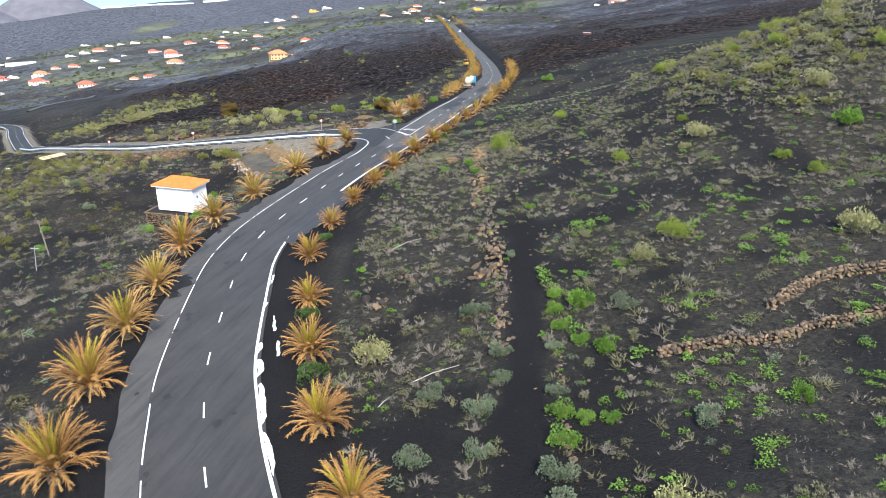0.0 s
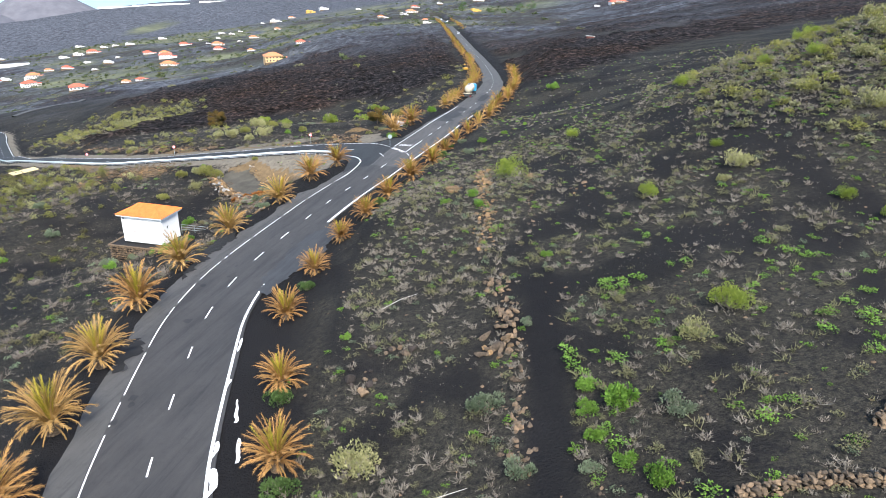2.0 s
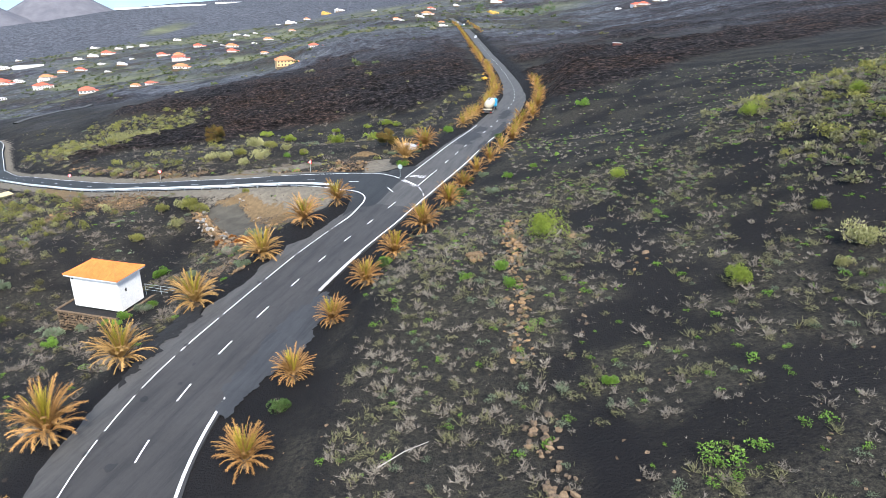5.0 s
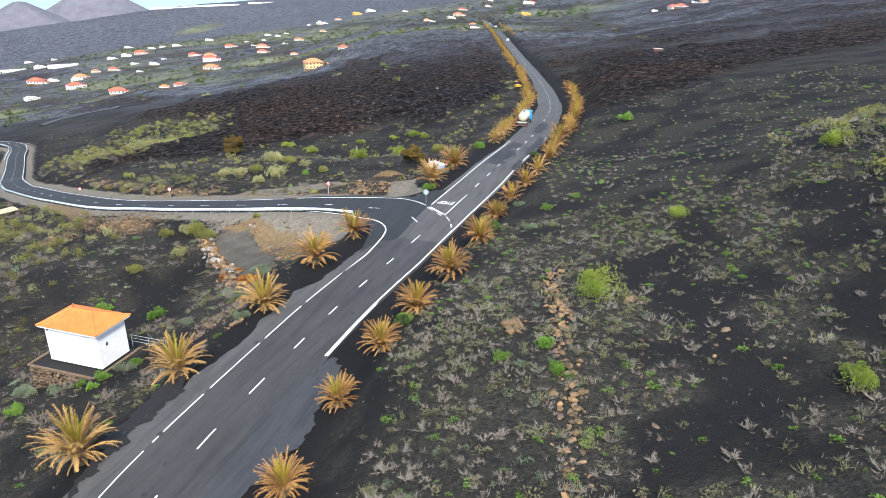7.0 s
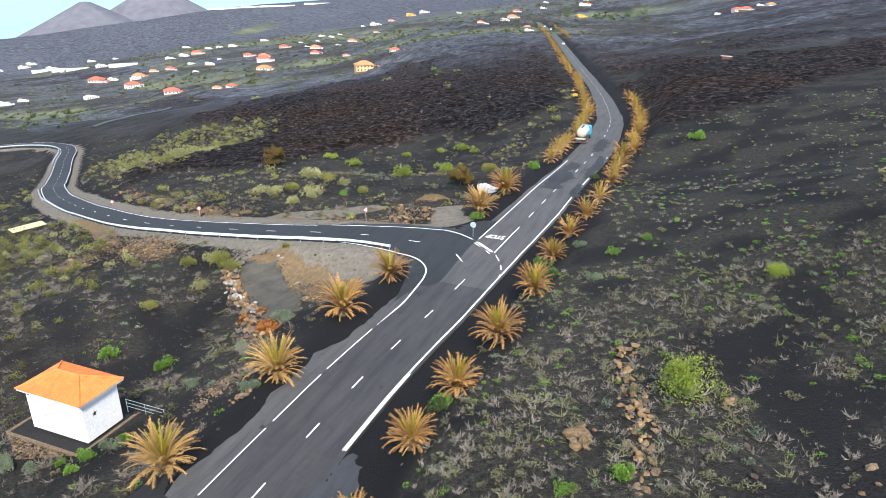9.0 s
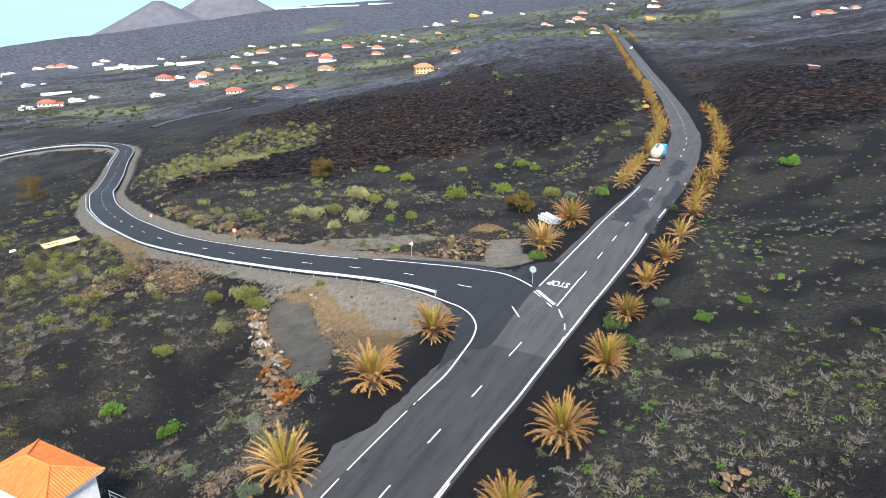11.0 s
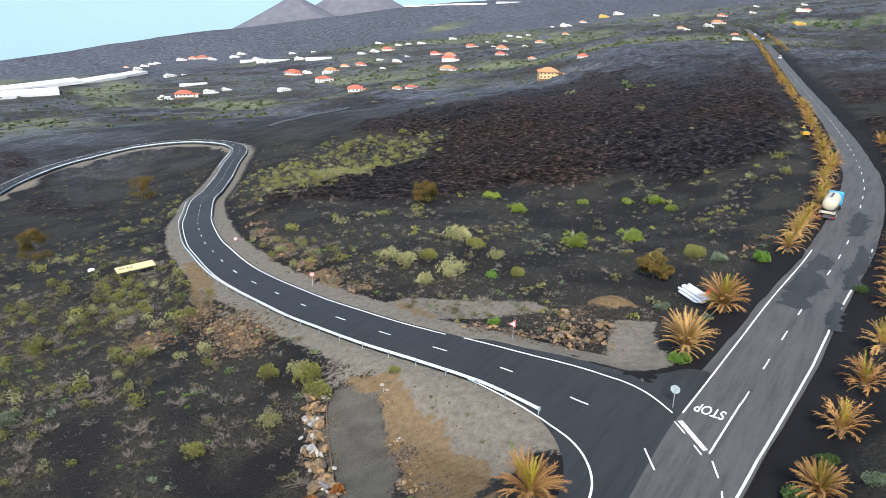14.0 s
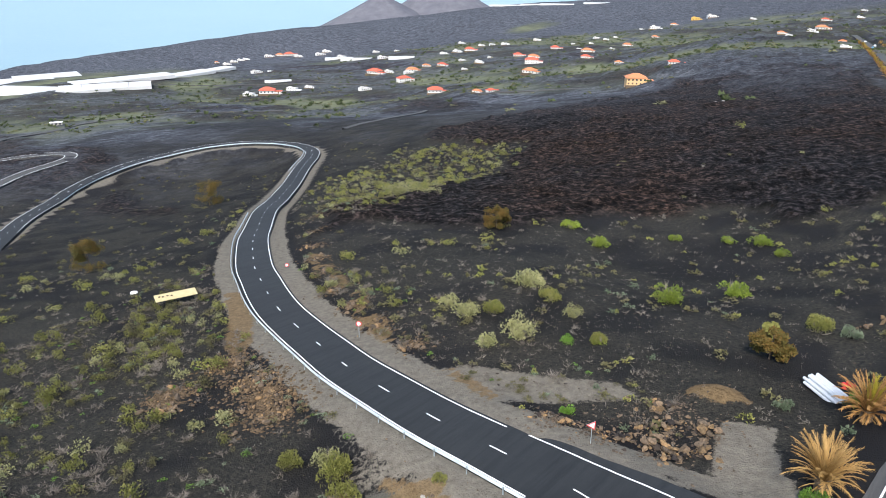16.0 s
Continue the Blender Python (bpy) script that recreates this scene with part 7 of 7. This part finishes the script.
small_tree(-68.6, 231.6, 5.0, 5.0, MAT_PINE, "small rust-brown pine at the edge of the lava")
small_tree(-15.2, 181.6, 3.7, 3.9, MAT_PINE, "small rust-brown pine near the pipe stack")
small_tree(-15.6, 187.4, 1.8, 2.0, MAT_LIME, "small yellowish tree on the ash")
small_tree(-195, 276, 8.6, 10.0, MAT_PINE, "bushy brown-green pine on the lower slope")
small_tree(-149.5, 198, 7.4, 7.0, MAT_PINE, "rust-brown drying pine on the lower slope")


def dead_branch(a, b, label):
    root = thing("dead_branch", place_on(*a), label, "branch")
    v, f = [], []
    d = Vector((b[0] - a[0], b[1] - a[1], ground_at(*b) - ground_at(*a) + 0.15))
    prism(v, f, Vector((0, 0, 0.08)), d * 0.5 + Vector((0.1, 0.1, 0.22)), 0.05, 0.04)
    prism(v, f, d * 0.5 + Vector((0.1, 0.1, 0.22)), d, 0.04, 0.02)
    prism(v, f, d * 0.6, d * 0.6 + Vector((0.5, 0.4, 0.3)), 0.025, 0.01)
    part("limb", mesh_of("limb", v, f, MAT_CONCRETE), MAT_CONCRETE, root)


dead_branch((-2.8, 43.2), (1.2, 44.4), "bleached dead branch lying on ash")
dead_branch((-4.6, 40.4), (-3.6, 42.0), "curved bleached stick lying on ash")
dead_branch((-5.2, 66.6), (-2.2, 68.4), "bleached dead branch in the scrub")
for x, y, high, wide in ((97, 952, 13, 14), (115, 980, 15, 13), (66, 1027, 10, 9), (80.6, 994, 8, 7), (35, 1127, 12, 12), (29, 1090, 9, 10)):
    small_tree(x, y, high, wide, MAT_LEAF_GREEN_DARK, "dark green pine beside the far end of the road")


# ---------------------------------------------------------------- the far town
def house(wide, deep, storeys, roof_kind, wall_mat, roof_mat, seed):
    """A village house: walls with windows and door, a roof with eaves, and a terrace."""
    rng = random.Random(seed)
    high = 3.1 * storeys
    root = new("house")
    bm = bmesh.new()
    box(bm, (wide, deep, high + 3), (0, 0, high / 2 - 1.5))
    wing = rng.uniform(0.35, 0.55) * wide
    box(bm, (wing, deep * 0.6, high * 0.62 + 3), (wide * 0.5 + wing * 0.42, -deep * 0.1, high * 0.31 - 1.5))
    part("wall", bm, wall_mat, root)
    bm = bmesh.new()
    if roof_kind == "hip":
        W, D, up = wide / 2 + 0.8, deep / 2 + 0.8, 0.29 * deep
        h = max(0.4, W - D)
        v = [bm.verts.new(c) for c in ((-W, -D, high), (W, -D, high), (W, D, high), (-W, D, high), (-h, 0, high + up), (h, 0, high + up), (-W, -D, high - 0.15), (W, -D, high - 0.15), (W, D, high - 0.15), (-W, D, high - 0.15))]
        for f in ((0, 1, 5, 4), (1, 2, 5), (2, 3, 4, 5), (3, 0, 4), (6, 7, 1, 0), (7, 8, 2, 1), (8, 9, 3, 2), (9, 6, 0, 3), (9, 8, 7, 6)):
            bm.faces.new([v[i] for i in f])
        box(bm, (wing + 0.5, deep * 0.6 + 0.7, 0.25), (wide * 0.5 + wing * 0.45, -deep * 0.1, high * 0.62 + 0.13))
    else:
        box(bm, (wide + 0.5, deep + 0.5, 0.3), (0, 0, high + 0.15))
        box(bm, (wide * 0.3, deep * 0.4, 1.9), (-wide * 0.2, 0, high + 1.2))
    part("roof", bm, roof_mat, root)
    for s in range(storeys):
        for k in range(max(2, int(wide / 3.2))):
            x = -wide / 2 + wide * (k + 0.5) / max(2, int(wide / 3.2))
            bm = bmesh.new()
            box(bm, (1.3, 0.16, 1.4), (x, -deep / 2 - 0.02, 1.6 + 3.1 * s))
            part("window", bm, MAT_GLASS, root)
    bm = bmesh.new()
    box(bm, (1.1, 0.18, 2.1), (wide * 0.5 + wing * 0.5, -deep * 0.4 - 0.03, 1.05))
    part("door", bm, MAT_WOOD, root)
    bm = bmesh.new()
    box(bm, (wide * 1.4, 2.6, 2.9), (wide * 0.15, -deep / 2 - 1.5, -1.35))
    part("terrace", bm, MAT_STONE, root)
    return root


MAT_ORANGE_ROOF = plain("far_orange_roof", (0.50, 0.19, 0.085), 0.8)
MAT_PALE_WALL = plain("far_white_plaster", (0.62, 0.61, 0.585), 0.85)
MAT_FLAT_ROOF = plain("far_flat_roof", (0.50, 0.48, 0.45), 0.85)
MAT_RED_ROOF = plain("far_red_roof", (0.50, 0.11, 0.065), 0.8)
MAT_CREAM_WALL = plain("far_cream_wall", (0.58, 0.38, 0.19), 0.85)
MAT_YELLOW_WALL = plain("far_yellow_wall", (0.52, 0.34, 0.08), 0.85)
MAT_GREENHOUSE = plain("greenhouse_cloth", (0.50, 0.50, 0.49), 0.7)
HOUSES = {"o": house(15, 10, 1, "hip", MAT_PALE_WALL, MAT_ORANGE_ROOF, 1), "r": house(14, 10, 1, "hip", MAT_PALE_WALL, MAT_RED_ROOF, 2), "w": house(13, 9, 1, "flat", MAT_PALE_WALL, MAT_FLAT_ROOF, 3),
          "O": house(17, 12, 2, "hip", MAT_CREAM_WALL, MAT_ORANGE_ROOF, 4), "y": house(18, 12, 2, "flat", MAT_YELLOW_WALL, MAT_YELLOW_WALL, 5), "W": house(20, 9, 2, "flat", MAT_PALE_WALL, MAT_FLAT_ROOF, 6), "R": house(19, 11, 2, "hip", MAT_PALE_WALL, MAT_RED_ROOF, 7)}
HOUSE_LABELS = {"o": "white village house with an orange tiled roof", "r": "white village house with a red tiled roof", "w": "white flat-roofed village house", "O": "large cream villa with an orange hip roof",
                "y": "yellow two-storey house by the far road", "W": "long white two-storey building in the village", "R": "large white house with a red tiled roof"}
for key, ob in HOUSES.items():
    tagged(ob, HOUSE_LABELS[key], "house", "houses of the far village")
LOWER_TOWN = "W-726,1508,0.62 w-916,1468,0.85 w-838,1429,0.67 W-638,1266,0.97 w-621,1285,1.15 r-600,1292,1.06 w-618,1378,0.85 w-600,1386,0.73 W-566,1366,0.85 W-543,1467,0.82 r-440,1290,0.91 r-462,1184,0.85 o-421,1145,0.84 R-374,1021,0.88 o-318,875,1.13 w-555,1174,0.78 W-490,1101,0.81 w-505,1172,0.51 r-553,1103,0.73 w-476,1025,0.54 o-585,1067,1.27 o-580,1101,0.78"
COAST_TOWN = "w-575,1038,0.95 r-634,1039,1.27 w-615,1048,0.97 R-517,931,0.98 r-349,713,0.91 o-269,638,0.50 r-252,628,0.45 w-518,840,1.02 w-676,811,1.19 r-670,839,1.28 W-664,882,1.15 w-661,913,0.82 w-1218,1463,1.50 o-1208,1493,1.23 r-1188,1504,1.32 w-1149,1489,1.39 w-1131,1575,1.43 w-1113,1524,1.50 w-1177,1283,1.14 w-1217,1345,1.12 w-1233,1385,1.07 w-1235,1404,1.00"
UPPER_TOWN = "o-1235,1312,0.64 W-958,1400,1.50 w-764,1260,1.31 w-921,1093,1.28 w-907,1113,0.53 O-136,611,0.78 o-324,1305,0.93 o-309,1430,0.76 r-123,668,0.52 o-229,909,0.57 w-331,1243,0.56 o-348,1174,1.10 r-302,1022,0.70 w-392,1268,0.53 w-436,1370,0.52 W-389,1467,0.48 w-396,1433,0.72 w-426,1470,0.80 w-405,1373,0.52 W-386,1645,0.53 w-346,1589,1.50 o-335,1706,0.91"
ROAD_TOWN = "y-312,1816,0.86 w-282,1830,1.50 W-177,1635,0.69 o-74,939,0.54 w-65,917,0.45 o-40,1012,0.89 W-48,972,0.64 r-49,1411,0.68 o-17,821,0.49 W-15,756,0.45 w2,1521,0.67 w-3,1385,0.72 W72,1439,0.56 r69,1304,0.58 W60,1274,0.98 y46,1056,0.66 W166,822,0.45 r181,810,0.61 r185,796,0.54 o206,794,0.56 w198,800,0.46"
town_rng = random.Random(12)
spots = []
for text in (LOWER_TOWN, COAST_TOWN, UPPER_TOWN, ROAD_TOWN):
    for word in text.split():
        x, y, size = (float(v) for v in word[1:].split(","))
        spots.append((word[0], x, y, size))
used = set()
for key, x, y, size in spots:
    turn = math.degrees(math.atan2(-x, y)) + town_rng.uniform(-35, 35)
    m = pose(x, y, float(surface(x, y)[0]) + 0.8, 0, 0, turn) @ Matrix.Scale(size, 4)
    if key in used:
        copy_thing(HOUSES[key], m)
    else:
        used.add(key)
        HOUSES[key].matrix_basis = m


def greenhouse(x, y, wide, deep, turn):
    root = thing("greenhouse", (x, y, float(surface(x, y)[0])), "long pale cloth-covered banana greenhouse near the coast", "greenhouse", "greenhouses", turn)
    bays = 4
    for k in range(bays):
        bm = bmesh.new()
        made = box(bm, (wide / bays - 0.4, deep, 5), ((k - bays / 2 + 0.5) * wide / bays, 0, 1.0))
        part("bay", bm, MAT_GREENHOUSE, root)


for x, y, wide, deep, turn in ((-985, 712, 110, 60, 22), (-905, 775, 120, 46, 50), (-990, 872, 150, 40, 68), (-1020, 1000, 150, 36, 85), (-1045, 1105, 110, 30, 90), (-1262, 868, 120, 60, 62), (-1296, 950, 110, 60, 62),
                               (-884, 735, 60, 24, 60), (-965, 1400, 60, 14, 38), (-851, 1310, 70, 16, 30), (-700, 1225, 46, 14, 28), (-760, 965, 40, 12, 40),
                               (-1010, 2400, 120, 24, 23), (-930, 2430, 90, 20, 20), (-860, 2450, 110, 22, 20), (-740, 2500, 90, 20, 16)):
    greenhouse(x, y, wide, deep, turn)

# far crops of trees and bushes, and the lower roads
far_green = scatter((-900, 420), (120, 1600), 0.0065, lambda x, y: np.clip(fields(x, y)[3] * 1.2 + 0.05, 0, 1), 320)
a, b = share(far_green, (0.6, 0.4), 8)
MAT_FAR_LEAF = leafy("far_garden_leaf", [(0.03, 0.04, 0.018), (0.06, 0.08, 0.03), (0.10, 0.12, 0.055)], 0.75, 0.15)
BIG = [leaf_proto(proto_rng, 22, 0.32, 0.8, 4) for _ in range(4)]
spread("far_woods", BIG, a, 2, 7, 81, MAT_FAR_LEAF, "dark green trees and gardens of the far village", 0.8)
spread("far_bushes", BIG, b, 2, 6, 82, MAT_OLIVE, "olive bushes round the far village", 0.6)
road_far = tagged(new("road_far"), "grey roads crossing the lava far below", "road", kind="structure")
for pts, half in (([(-310, 250), (-330, 275), (-341, 300), (-346, 327), (-360, 338), (-379, 333), (-397, 322), (-430, 300)], 3.4),
                  ([(-420, 300), (-508, 389), (-522, 441), (-538, 477), (-520, 520), (-470, 560), (-440, 600)], 2.2),
                  ([(-238, 414), (-239, 432), (-239, 449), (-247, 490), (-256, 533)], 1.4),
                  ([(-258, 618), (-236, 630), (-210, 637), (-180, 640)], 1.6), ([(-893, 876), (-780, 925), (-681, 957), (-590, 930), (-500, 883)], 2.6)):
    line, _ = chain(pts, 4.0)
    side = sides_of(line)
    rim = [line - side * half, line + side * half]
    top = np.maximum(surface(rim[0][:, 0], rim[0][:, 1]), surface(rim[1][:, 0], rim[1][:, 1])) + 0.5
    top = np.convolve(np.pad(top, 6, mode="edge"), np.hanning(15)[1:-1] / np.hanning(15).sum(), "valid")
    v = np.stack([np.column_stack([rim[k], top - drop]) for k, drop in ((0, 2.5), (0, 0), (1, 0), (1, 2.5))], 1)
    i = (np.arange(len(line) - 1)[:, None] * 4 + np.arange(3)[None]).ravel()
    part("carriageway", mesh_of("carriageway", v.reshape(-1, 3), np.stack([i, i + 1, i + 5, i + 4], 1), MAT_OLD_ASPHALT), MAT_OLD_ASPHALT, road_far)
    if half > 3:
        for off in (-0.86, 0.86):
            mid = line + side * half * off
            w = np.stack([np.column_stack([mid + side * d, top + 0.06]) for d in (-0.13, 0.13)], 1)
            j = np.arange(len(line) - 1) * 2
            part("painted_line", mesh_of("painted_line", w.reshape(-1, 3), np.stack([j, j + 1, j + 3, j + 2], 1), MAT_LINE), MAT_LINE, road_far)
